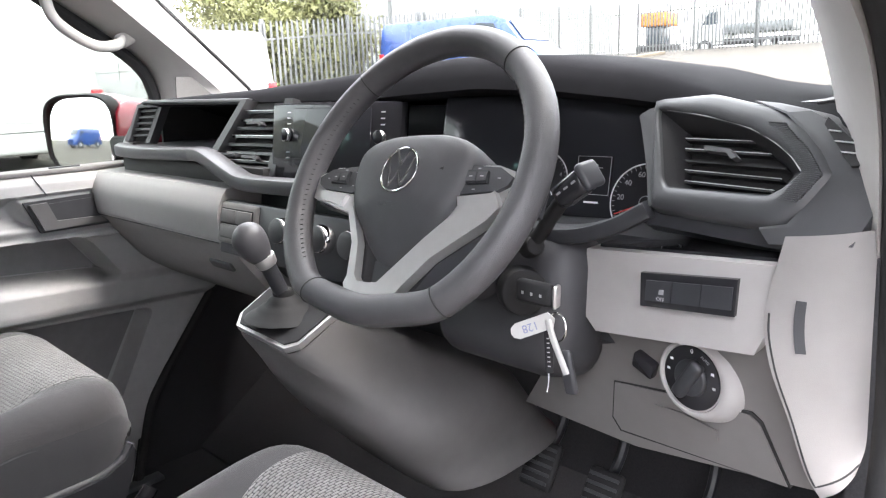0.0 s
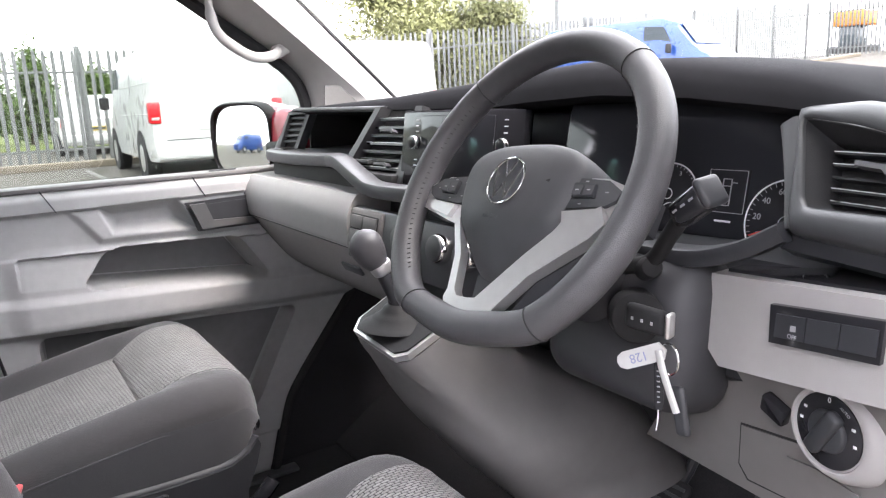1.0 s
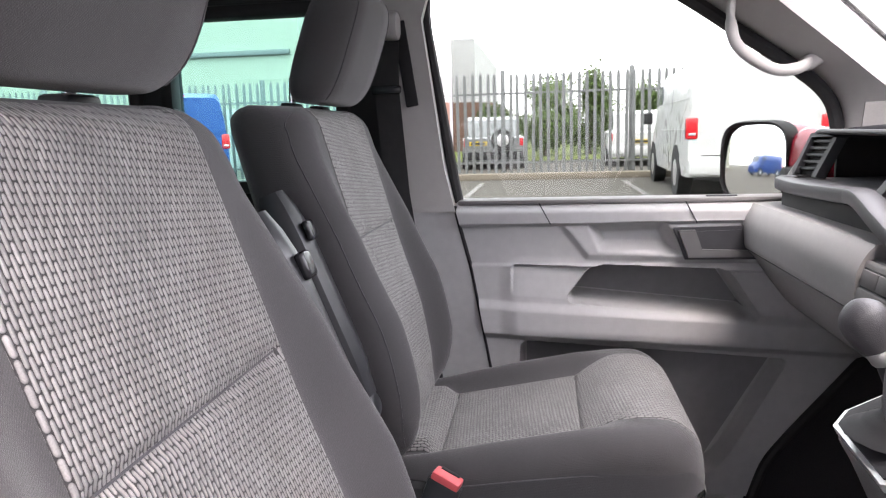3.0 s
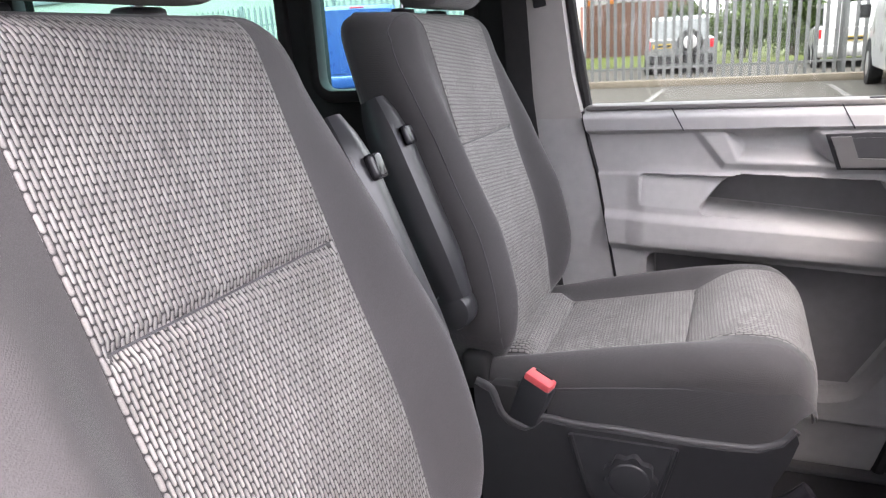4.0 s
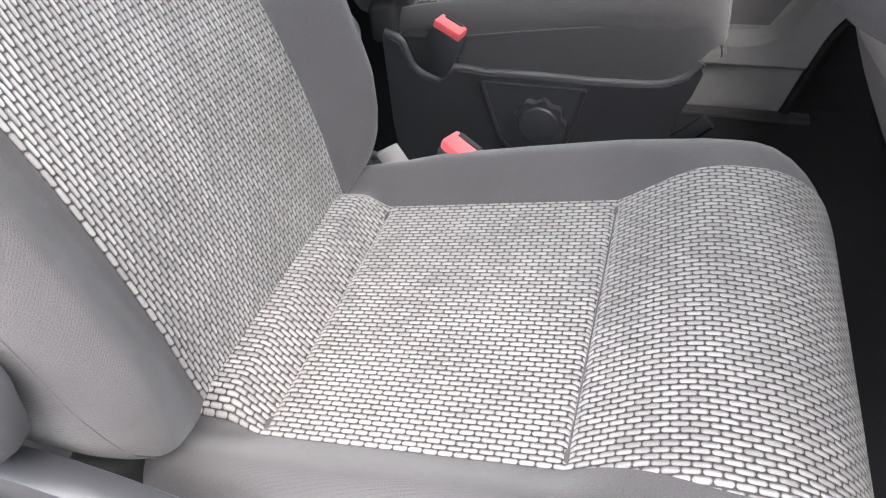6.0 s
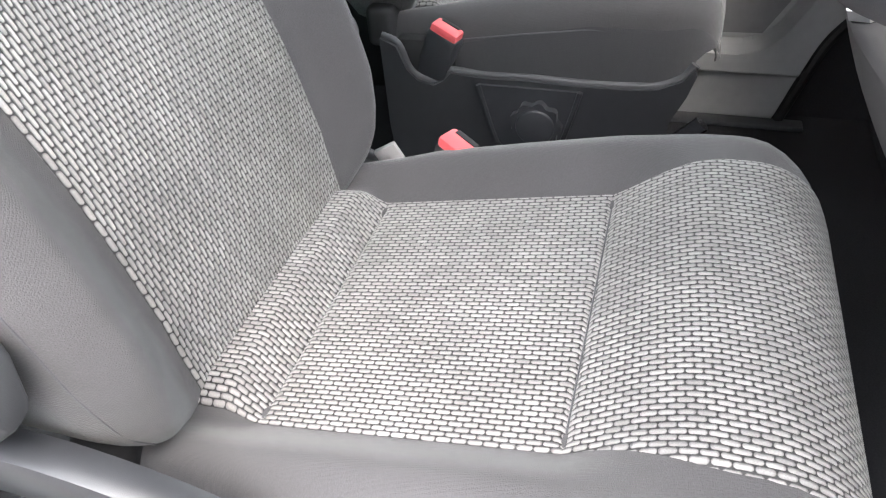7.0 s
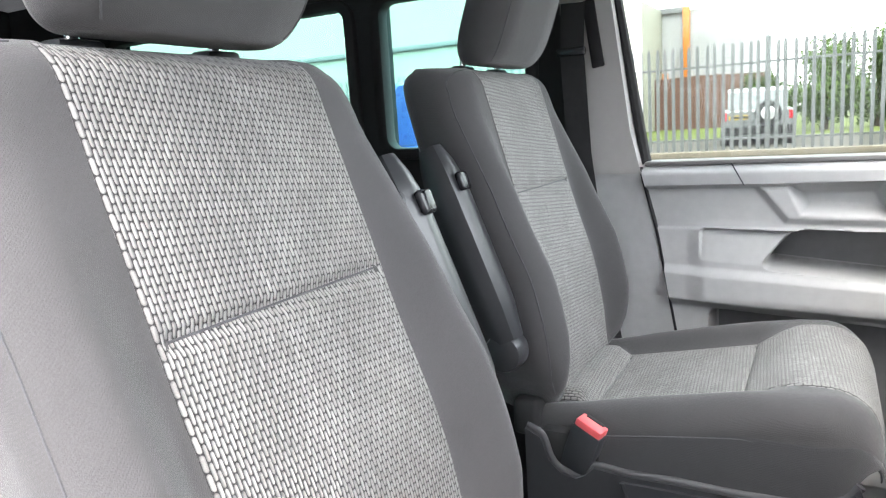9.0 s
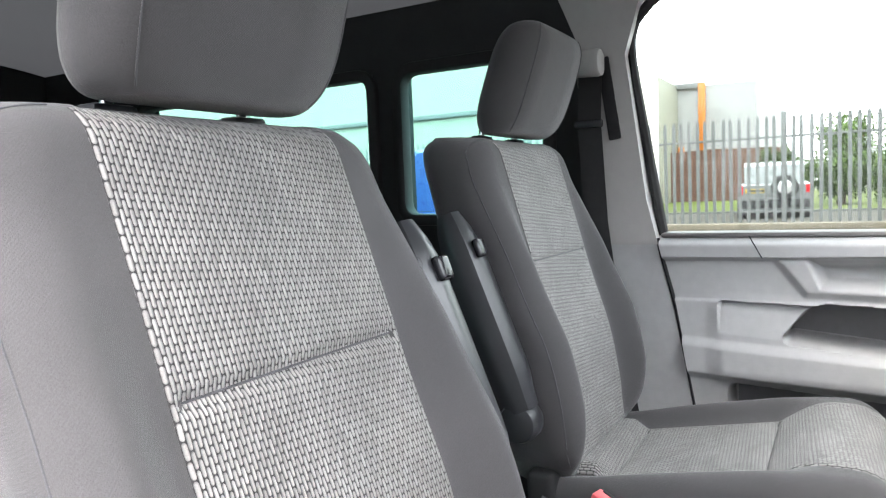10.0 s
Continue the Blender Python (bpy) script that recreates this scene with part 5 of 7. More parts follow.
for x, y, w in ((-0.173, 0.021, 0.05), (-0.121, 0.021, 0.05), (-0.147, -0.006, 0.102)):
    part("button", box((w, 0.024, 0.006), m @ at(x, y, 0.0105), 0.002), PLASTIC_CONSOLE, hv, "grey push button")
for x in (0.0, 0.112, 0.185):
    k = part("control_knob", cyl(0.024, 0.022, 0.02, m @ at(x, 0.012, 0.012), 32, 0.003), CHROME, hv, "black knob with a chrome ring")
    part("knob_face", cyl(0.0212, 0.0205, 0.006, m @ at(x, 0.012, 0.0215), 32, 0.001), PLASTIC_DARK, k)

# right-hand lower panel with switches
sh2 = Matrix(((1, 0, 0, 0), (-0.30, 1, 0.12, 0.106), (0, 0, 1, 0), (0, 0, 0, 1)))


def tuck(p):
    """Below the ledge the panel runs forward and under, away from the driver."""
    return p + (p - Vector((1.0, -0.5, 1.33))) * (0.62 * max(0.0, 1.085 - p.z))


def pan(pts, y0, y1, material, name, label, r=0.004, parent=dash, under=False):
    """Piece of the driver's lower panel: polygon in x, z; depths from the leaning panel face."""
    b = prism(pts, y1 - y0, Matrix.Translation((0, 0.09 + y0, 0)) @ XZ, r, 3)
    b.transform(sh2)
    if under:
        for v in b.verts:
            v.co = tuck(v.co)
    return part(name, b, material, parent, label)


pan([(0.576, 1.138), (0.826, 1.168), (0.812, 1.11), (0.80, 1.082), (0.60, 1.046), (0.572, 1.066)], 0, 0.06, PLASTIC_LIGHT, "switch_ledge", "light grey ledge with switches", 0.024)
# knee pieces: shade below the ledge is put into a darker grey
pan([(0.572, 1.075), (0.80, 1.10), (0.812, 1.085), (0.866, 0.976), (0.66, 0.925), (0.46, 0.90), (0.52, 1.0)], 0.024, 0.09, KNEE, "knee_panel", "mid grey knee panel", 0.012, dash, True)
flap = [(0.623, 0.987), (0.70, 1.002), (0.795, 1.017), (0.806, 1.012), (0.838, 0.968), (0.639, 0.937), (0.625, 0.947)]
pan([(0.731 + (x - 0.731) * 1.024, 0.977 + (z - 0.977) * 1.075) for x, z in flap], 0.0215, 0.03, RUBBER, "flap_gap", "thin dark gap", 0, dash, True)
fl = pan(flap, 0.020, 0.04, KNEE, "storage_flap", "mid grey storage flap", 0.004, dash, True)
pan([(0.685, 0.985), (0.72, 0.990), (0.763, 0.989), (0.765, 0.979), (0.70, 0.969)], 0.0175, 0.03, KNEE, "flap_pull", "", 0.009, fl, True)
pan([(0.586, 1.1425), (0.815, 1.1695), (0.815, 1.162), (0.586, 1.135)], 0.016, 0.09, PIANO, "tray", "dark open tray", 0.002)
swb = pan([(0.664, 1.130), (0.779, 1.148), (0.779, 1.113), (0.667, 1.095)], -0.006, 0.01, PIANO, "switch_bank", "black bank of three switches", 0.003)
for i in range(3):
    x0 = 0.673 + i * 0.0345
    k = 0.157 * (x0 - 0.67)
    pan([(x0, 1.1235 + k), (x0 + 0.0335, 1.1288 + k), (x0 + 0.0335, 1.1073 + k), (x0, 1.102 + k)], -0.0075, 0.0, PLASTIC_DARK, "switch", "", 0.0015, swb)
pan([(0.691, 1.118), (0.697, 1.119), (0.697, 1.114), (0.691, 1.113)], -0.0080, -0.007, MARK_DIM, "symbol", "white symbol", 0, swb)
bar_m = facing((0.694, 0.09 - 0.0082 - 0.30 * 0.694 + 0.12 * 1.108 + 0.106, 1.1085), (-0.29, -1, 0.12)) 
text("lettering", "OFF", 0.006, bar_m, MARK_DIM, swb)
# rotary light switch
kc = tuck(Vector((0.733, 0.122, 1.033)))
m = facing(kc, (-0.25, -1, 0.0))
bz = []
for cx_, cy_, rx_, ry_, h in ((0.008, -0.003, 0.053, 0.046, -0.012), (0.007, -0.0025, 0.0515, 0.045, -0.002), (0.0055, -0.002, 0.0485, 0.0435, 0.006), (0.003, -0.001, 0.0445, 0.0415, 0.0105), (0.001, 0, 0.0415, 0.040, 0.012), (0, 0, 0.038, 0.0375, 0.0115), (0, 0, 0.0365, 0.0365, 0.009)):
    bz.append([m @ Vector((cx_ + rx_ * math.cos(a), cy_ + ry_ * math.sin(a), h)) for a in lin(0, 2 * math.pi * 55 / 56, 56)])
ls = part("light_switch", loft(bz), PLASTIC_LIGHT, dash, "black rotary light switch in a light grey ring")
part("dial_face", cyl(0.035, 0.035, 0.004, m @ at(0, 0, 0.009), 40, 0.001), PIANO, ls, "black dial")
part("turn_grip", box((0.016, 0.05, 0.012), m @ at(0, 0, 0.016, 0, 0, -32), 0.005, 3), PLASTIC_DARK, ls, "black turning grip")
part("turn_grip", cyl(0.021, 0.019, 0.006, m @ at(0, 0, 0.012), 32, 0.002), PLASTIC_DARK, ls)
text("lettering", "0", 0.007, m @ at(0.0, 0.0295, 0.0112), MARK, ls)
text("lettering", "AUTO", 0.0042, m @ at(0.0165, 0.0245, 0.0112, 0, 0, -30), MARK_DIM, ls)
for a in (150, 175, 25, -5, 235):
    part("symbol", box((0.0036, 0.0026, 0.0008), m @ at(0.029 * math.cos(radians(a)), 0.029 * math.sin(radians(a)), 0.0112), 0.0002), MARK, ls, "small white symbol")
part("dimmer_wheel", box((0.03, 0.022, 0.012), facing(tuck(Vector((0.667, 0.136, 1.024))), (-0.28, -1, -0.2)) @ at(0, 0, 0.0, 0, 0, -20), 0.003), PIANO, dash, "black dimmer wheel")
# end of the dashboard towards the open door
near_edge = smooth_path([tuck(Vector(p)) for p in [(0.820, 0.086, 1.195), (0.808, 0.084, 1.125), (0.817, 0.078, 1.08), (0.838, 0.068, 1.04), (0.858, 0.058, 1.0), (0.872, 0.056, 0.982)]], 6)
far_edge = smooth_path([(0.885, 0.105, 1.205), (0.885, 0.117, 1.13), (0.885, 0.125, 1.085), (0.885, 0.135, 1.03), (0.886, 0.132, 1.0), (0.886, 0.105, 0.985)], 6)


def end_panel(u, v, lift=0.0):
    """Gently bowed end of the dashboard between its face and the door opening; u across, v down."""
    k = min(29.999, v * 30)
    i, f = int(k), k - int(k)
    p = near_edge[i].lerp(near_edge[i + 1], f).lerp(far_edge[i].lerp(far_edge[i + 1], f), u)
    return p + Vector((0.5, -0.8, 0)) * (0.007 * math.sin(math.pi * u) + lift)


b = surface(end_panel, lin(0, 1, 14), lin(0, 1, 40))
bmesh.ops.solidify(b, geom=b.faces[:], thickness=0.02)
part("side_panel", b, PLASTIC_LIGHT, dash, "light grey end panel")
part("side_slot", surface(lambda u, v: end_panel(u, v + 0.03 * u, 0.0015), lin(0.26, 0.36, 4), lin(0.15, 0.34, 5)), PLASTIC_DARK, dash, "dark grey cover")
part("side_seam", sweep([end_panel(0.04, v, 0.0008) for v in lin(0.2, 0.9, 24)] + [end_panel(u, 0.9 + 0.01 * u, 0.0008) for u in lin(0.1, 0.98, 8)], circle(0.0009, 6), (1, 0, 0)), RUBBER, dash, "thin dark joint")

# ---- steering column and wheel ----
wc = Vector((0.419, 0.0216, 1.231))
wn_ = Vector((0, -math.cos(radians(33)), math.sin(radians(33))))
WM = facing(wc, wn_) @ pose(0, 0, 0, 0, 0, 4)
col = thing("steering_column", "black steering column shroud with stalk and ignition lock", "steering column", (0.43, 0.15, 1.12))
rings = []
for t in lin(0, 1, 12):
    p = wc - wn_ * (0.045 + 0.20 * t)
    w, h = 0.058 + 0.022 * t, 0.05 + 0.035 * t
    rings.append([facing(p - Vector((0, 0, 0.02 + 0.03 * t)), wn_) @ Vector((w * math.copysign(abs(math.cos(a)) ** 0.6, math.cos(a)), h * math.copysign(abs(math.sin(a)) ** 0.6, math.sin(a)), 0)) for a in lin(0, 2 * math.pi * 31 / 32, 32)])
part("shroud", loft(rings), SHROUD, col)
part("shroud_skirt", box((0.215, 0.13, 0.185), at(0.475, 0.172, 1.06, -20), 0.045, 5), SHROUD, col, "black lower cowl")
st = part("wiper_stalk", sweep(smooth_path([(0.485, 0.115, 1.135), (0.53, 0.118, 1.15), (0.565, 0.105, 1.185), (0.595, 0.092, 1.215)], 6), circle(0.009, 12)), COWL, col, "black wiper stalk")
part("stalk_grip", box((0.050, 0.026, 0.028), at(0.609, 0.082, 1.222, 10, -32, -15), 0.009, 3), PIANO, st)
for i in range(3):
    part("legend", box((0.007, 0.0004, 0.0022), at(0.598 + i * 0.011, 0.070 - i * 0.003, 1.217 + i * 0.007, 10, -32, -15), 0), MARK_DIM, st)
part("stalk_ring", box((0.011, 0.028, 0.030), at(0.632, 0.076, 1.238, 10, -32, -15), 0.006, 3), PLASTIC_DARK, st)
part("stalk_collar", cyl(0.014, 0.012, 0.03, facing((0.527, 0.118, 1.142), (0.8, -0.5, 0.3)), 20, 0.005), COWL, col)
part("ignition_barrel", cyl(0.03, 0.028, 0.03, facing((0.522, 0.105, 1.09), (0.75, -0.62, 0.1)), 32, 0.004), COWL, col, "black ignition lock")

key = thing("ignition_key", "black folding key in the ignition with tags", "key", (0.56, 0.09, 1.09))
m = facing((0.557, 0.08, 1.098), (0.12, -0.75, -0.05), (0, 0, 1)) @ pose(0, 0, 0, 0, 0, -4)
part("key_body", box((0.046, 0.027, 0.013), m @ at(-0.002, 0, 0), 0.006, 3), COWL, key)
part("key_end", box((0.006, 0.027, 0.013), m @ at(0.024, 0.0, 0), 0.005, 3), SATIN, key, "silver edge")
for i in range(3):
    part("key_symbol", box((0.0028, 0.0036, 0.0006), m @ at(-0.014 + i * 0.011, 0, 0.0072), 0.0002), MARK_DIM, key)
ringp = [Vector((0.588 + 0.011 * math.cos(a), 0.075, 1.066 + 0.016 * math.sin(a))) for a in lin(0, 2 * math.pi, 25)]
part("key_ring", sweep(ringp, circle(0.0011, 6), (0, 1, 0)), CHROME, key, "thin steel ring")
wt = thing("key_tag", "white plastic key tag with a hand-written mark", "key tag", (0.57, 0.07, 1.04))
tagp = [(-0.024, -0.010), (0.020, -0.010), (0.026, 0.0), (0.020, 0.010), (-0.024, 0.010), (-0.031, 0.006), (-0.033, 0.0), (-0.031, -0.006)]
m = facing((0.562, 0.066, 1.052), (0.3, -0.9, 0.2)) @ pose(0, 0, 0, 0, 0, 24)
part("tag_plate", prism([(x * 0.9, y * 0.9) for x, y in tagp], 0.003, m, 0.001), WHITE_PLASTIC, wt)
text("mark", "128", 0.013, m @ at(-0.006, 0, 0.0032, 0, 0, 180), INK, wt)
part("tag_strap", sweep(smooth_path([(0.578, 0.066, 1.062), (0.586, 0.063, 1.045), (0.598, 0.06, 1.025), (0.606, 0.06, 1.008)], 4), rect(0.007, 0.005, 0.002), (0, 1, 0)), WHITE_PLASTIC, wt, "white strap")
bt = thing("black_key_tag", "narrow black tag with white characters", "key tag", (0.575, 0.075, 1.02))
m = facing((0.576, 0.074, 1.022), (0.35, -0.9, 0.1)) @ pose(0, 0, 0, 0, 0, 4)
part("tag_plate", box((0.009, 0.05, 0.0015), m, 0.0006), PIANO, bt)
for i in range(7):
    part("character", box((0.0030, 0.0013, 0.0004), m @ at(0, -0.017 + i * 0.0052, 0.001), 0), MARK_DIM, bt)
part("cord", tube([(0.576, 0.074, 1.0), (0.575, 0.075, 0.985), (0.572, 0.076, 0.972)], 0.0007, 4, 6), MARK, bt)
fob = thing("key_fob", "small black leather fob", "key fob", (0.60, 0.08, 1.0))
part("fob_body", box((0.016, 0.008, 0.05), at(0.607, 0.075, 1.0, 0, -12), 0.004, 3), PLASTIC_DARK, fob)

for o, d in ((key, (0.012, -0.010, 0.006)), (wt, (0.016, -0.010, 0.020)), (bt, (0.016, -0.014, 0.022)), (fob, (0.006, -0.008, 0.022))):
    o.matrix_basis = Matrix.Translation(d) @ o.matrix_basis

wheel = thing("steering_wheel", "black leather steering wheel with silver lower spoke", "steering wheel", wc)


def wheel_r(a):
    """Rim radius: round, with a flattened bottom."""
    r = 0.1805
    d = math.cos(a + math.pi / 2)
    if d > 0.80:
        return r * (1 - 0.085 * ss(0.78, 1.0, d))
    return r


ring = []
n = 96
rings = []
for i in range(n + 1):
    a = 2 * math.pi * i / n
    r = wheel_r(a)
    c = Vector((r * math.cos(a), r * math.sin(a), 0))
    o = c.normalized()
    rings.append([WM @ (c + o * 0.0182 * math.cos(t) + Vector((0, 0, 0.0185 * math.sin(t)))) for t in lin(0, 2 * math.pi * 15 / 16, 16)])
part("rim", loft(rings, True, False), LEATHER, wheel, "black leather rim")
for deg in (50, 133, 240, 308):
    a = radians(deg)
    r = wheel_r(a)
    c = Vector((r * math.cos(a), r * math.sin(a), 0))
    o = c.normalized()
    part("seam", sweep([WM @ (c + o * 0.0185 * math.cos(t) + Vector((0, 0, 0.0188 * math.sin(t)))) for t in lin(-1.2, math.pi + 1.2, 20)], circle(0.0007, 5), tuple(WM.to_3x3() @ Vector((0, 0, 1)).cross(o))), RUBBER, wheel, "stitched joint")
for a0, a1 in ((140, 224), (-44, 40)):
    for i in range(34):
        a = radians(a0 + (a1 - a0) * i / 33)
        c = Vector((wheel_r(a) * math.cos(a), wheel_r(a) * math.sin(a), 0))
        q = c - c.normalized() * 0.0162 + Vector((0, 0, 0.0092))
        part("stitch", box((0.0036, 0.0009, 0.0009), WM @ Matrix.Translation(q) @ pose(0, 0, 0, 0, -50, math.degrees(a) + 22), 0), COWL, wheel, "black thread stitch")
# airbag cover: a broad shield that swells towards the driver and folds back along its lower third
cover = [(0, 0.051), (0.045, 0.049), (0.080, 0.039), (0.0945, 0.021), (0.092, -0.008), (0.081, -0.040), (0.053, -0.080), (0.026, -0.104), (0, -0.109)]
cover = cover + [(-x, y) for x, y in cover[-2:0:-1]]
cov = [(p.x, p.y) for p in smooth_path([(x, y, 0) for x, y in cover + cover[:1]], 4)][:-1]
rings = []
for z, k, dy in ((-0.045, 0.98, 0), (-0.02, 1.0, 0), (-0.006, 0.995, 0), (0.0, 0.975, 0.001), (0.004, 0.94, 0.002), (0.008, 0.86, 0.003), (0.0115, 0.70, 0.004), (0.0135, 0.45, 0.004), (0.0145, 0.2, 0.003), (0.0146, 0.02, 0.002)):
    rings.append([WM @ Vector((0.006 + x * k, y * k + dy, z - 0.42 * max(0, -0.046 - y * k - dy) * ss(-0.03, 0.004, z))) for x, y in cov])
part("airbag_cover", loft(rings), PLASTIC_MID, wheel, "dark grey airbag cover", 30)
em = WM @ at(0.003, 0.0, 0.0152)
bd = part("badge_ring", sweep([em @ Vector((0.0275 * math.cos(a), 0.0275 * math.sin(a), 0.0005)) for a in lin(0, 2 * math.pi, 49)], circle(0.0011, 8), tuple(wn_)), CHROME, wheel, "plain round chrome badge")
part("badge_disc", cyl(0.0268, 0.0268, 0.0012, em, 40), PLASTIC_DARK, bd)
for x0, y0, x1, y1 in ((-0.021, 0.016, -0.009, -0.022), (0.021, 0.016, 0.009, -0.022), (-0.009, -0.022, 0.0, -0.002), (0.009, -0.022, 0.0, -0.002), (-0.010, 0.024, -0.0, 0.004), (0.010, 0.024, 0.0, 0.004)):
    L = math.hypot(x1 - x0, y1 - y0)
    part("badge_bar", box((L, 0.0022, 0.0014), em @ at((x0 + x1) / 2, (y0 + y1) / 2, 0.0009, 0, 0, math.degrees(math.atan2(y1 - y0, x1 - x0))), 0), CHROME, bd)
text("lettering", "AIRBAG", 0.0078, WM @ at(-0.002, -0.042, 0.0137), PLASTIC_DARK, wheel)
part("horn_mark", prism([(0.0, 0.0), (0.006, 0.002), (0.006, -0.002)], 0.0005, WM @ at(0.062, 0.002, 0.0128), 0), COWL, wheel)
for sx in (-1, 1):
    def side(pts):
        q = [(sx * x, y) for x, y in pts]
        return q if sx > 0 else q[::-1]
    s_ = part("spoke", prism(side([(0.06, 0.010), (0.10, 0.013), (0.13, 0.013), (0.158, 0.004), (0.176, -0.006), (0.176, -0.026), (0.158, -0.030), (0.125, -0.038), (0.088, -0.047), (0.06, -0.048)]), 0.016, WM @ at(0, 0, -0.020), 0.005), SATIN, wheel, "satin silver spoke")
    part("spoke_back", prism(side([(0.05, 0.004), (0.172, 0.004), (0.172, -0.03), (0.05, -0.05)]), 0.02, WM @ at(0, 0, -0.044), 0.006), PLASTIC_DARK, wheel, "black back of the spoke")
    part("button_pad", prism(side([(0.074, 0.0115), (0.086, 0.0125), (0.136, 0.0085), (0.156, -0.003), (0.152, -0.012), (0.140, -0.0185), (0.086, -0.0235), (0.074, -0.021)]), 0.0055, WM @ at(0, 0, -0.0048), 0.0022), PLASTIC_MID, s_, "dark grey button pad")
    part("button", prism(side([(0.096, 0.004), (0.124, 0.003), (0.126, -0.011), (0.098, -0.012)]), 0.0045, WM @ at(0, 0, 0.0002), 0.0016), PLASTIC_DARK, s_)
    for bx in (0.1035, 0.1185):
        part("button", prism(side([(bx - 0.006, 0.0015), (bx + 0.006, 0.001), (bx + 0.006, -0.009), (bx - 0.006, -0.0095)]), 0.0018, WM @ at(0, 0, 0.0042), 0.0008), PLASTIC_MID, s_)
        part("legend", box((0.0045, 0.0012, 0.0003), WM @ at(sx * bx, -0.004, 0.0061), 0), MARK_DIM, s_)
    for bx, by in ((0.086, 0.004), (0.086, -0.014), (0.108, 0.0075), (0.108, -0.017), (0.138, -0.004)):
        part("legend", box((0.004, 0.0012, 0.0003), WM @ at(sx * bx, by, 0.0009), 0), MARK_DIM, s_)
    part("rocker", prism(side([(0.090, -0.0265), (0.138, -0.0215), (0.142, -0.027), (0.134, -0.034), (0.096, -0.041)]), 0.008, WM @ at(0, 0, -0.0055), 0.003), SATIN, s_, "silver rocker under the buttons")
part("lower_spoke", prism([(0.102, -0.038), (0.140, -0.020), (0.152, -0.038), (0.139, -0.054), (0.080, -0.099), (0.052, -0.134), (0.044, -0.146), (0.004, -0.150), (0.004, -0.1335), (0.014, -0.1325), (0.062, -0.078)], 0.014, WM @ at(0, 0, -0.010), 0.005, 3), SATIN, wheel, "satin silver forked spoke")
part("lower_spoke", prism([(-0.081, -0.042), (-0.0705, -0.042), (-0.041, -0.086), (-0.028, -0.126), (-0.020, -0.1335), (0.004, -0.1335), (0.004, -0.150), (-0.035, -0.1495), (-0.042, -0.138), (-0.040, -0.128), (-0.051, -0.088)], 0.012, WM @ at(0, 0, -0.010), 0.003), SATIN, wheel, "thin satin silver fork of the spoke")
part("spoke_edge", prism([(0.150, -0.050), (0.160, -0.054), (0.085, -0.138), (0.052, -0.146), (0.080, -0.101)], 0.012, WM @ at(0, 0, -0.022), 0.004), PLASTIC_DARK, wheel, "black spoke edge")
part("spoke_edge", prism([(-0.03, -0.10), (0.03, -0.105), (0.002, -0.131), (-0.025, -0.128)], 0.012, WM @ at(0, 0, -0.036), 0.003), PLASTIC_DARK, wheel, "black inner face of the fork")
part("hub", cyl(0.06, 0.05, 0.08, WM @ at(0, 0, -0.075), 24, 0.01), PLASTIC_DARK, wheel)

# ---- console, gear lever ----
con = thing("centre_console", "mid grey console swelling out under the dashboard", "console", (0.16, 0.2, 0.65))
gx = [(-0.062, -0.042), (0.08, -0.05), (0.098, -0.035), (0.10, 0.05), (-0.092, 0.05), (-0.085, -0.018)]
m = pose(0.10, 0.036, 0.982, 24, 0, 0)
part("gear_frame", prism(gx, 0.010, m, 0.003), SATIN, con, "satin silver surround")
part("gear_well", prism([(x * 0.93 + 0.0005, y * 0.9 + 0.001) for x, y in gx], 0.004, m @ at(0, 0, 0.0085), 0.001), COWL, con, "black well")


def reach(poly, a):
    """Point of a convex outline in the direction a from its middle."""
    d = Vector((math.cos(a), math.sin(a)))
    best = 1e9
    for (x0, y0), (x1, y1) in zip(poly, poly[1:] + poly[:1]):
        e = Vector((x1 - x0, y1 - y0))
        den = d.x * e.y - d.y * e.x
        if abs(den) > 1e-9:
            k = (x0 * e.y - y0 * e.x) / den
            if k > 0 and -1e-6 <= (x0 * d.y - y0 * d.x) / den <= 1 + 1e-6:
                best = min(best, k)
    return d * best


rings = []
turn = lin(0, 2 * math.pi * 47 / 48, 48)
for t in [0, 0.015, 0.04, 0.08] + lin(0.13, 1, 16):
    z = 0.965 - 0.265 * t
    cx, cy = 0.125 + 0.115 * t, 0.17 + 0.16 * t ** 1.5
    hx = 0.118 - 0.01 * t + 0.036 * math.sin(math.pi * min(1, t * 1.2))
    w = ss(0.0, 0.55, t) ** 0.8
    ring = []
    for a in turn:
        c, d = math.cos(a), math.sin(a)
        top = reach(gx, a) * (1.0 + 0.12 * math.sqrt(min(1, t * 4)))
        p = m @ Vector((top.x, top.y, -0.002 - 0.25 * t))
        q = Vector((cx + hx * math.copysign(abs(c) ** 0.65, c), cy + 0.16 * math.copysign(abs(d) ** 0.65, d), z + 0.03 * d * (1 - t)))
        ring.append(p.lerp(q, w))
    rings.append(ring)
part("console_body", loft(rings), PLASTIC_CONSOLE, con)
gl = thing("gear_lever", "black gear lever with leather gaiter and ball knob", "gear lever", (0.1, 0.07, 0.98))
rings = []
for t in lin(0, 1, 10):
    p = Vector((0.1, 0.052, 0.99)).lerp(Vector((0.107, 0.04, 1.035)), t)
    r = 0.056 * (1 - t) ** 1.6 + 0.014 + 0.002 * math.sin(t * 22)
    rings.append([p + Vector((r * math.cos(a), r * math.sin(a), 0)) for a in lin(0, 2 * math.pi * 19 / 20, 20)])
part("gaiter", loft(rings), RUBBER, gl, "black leather gaiter")
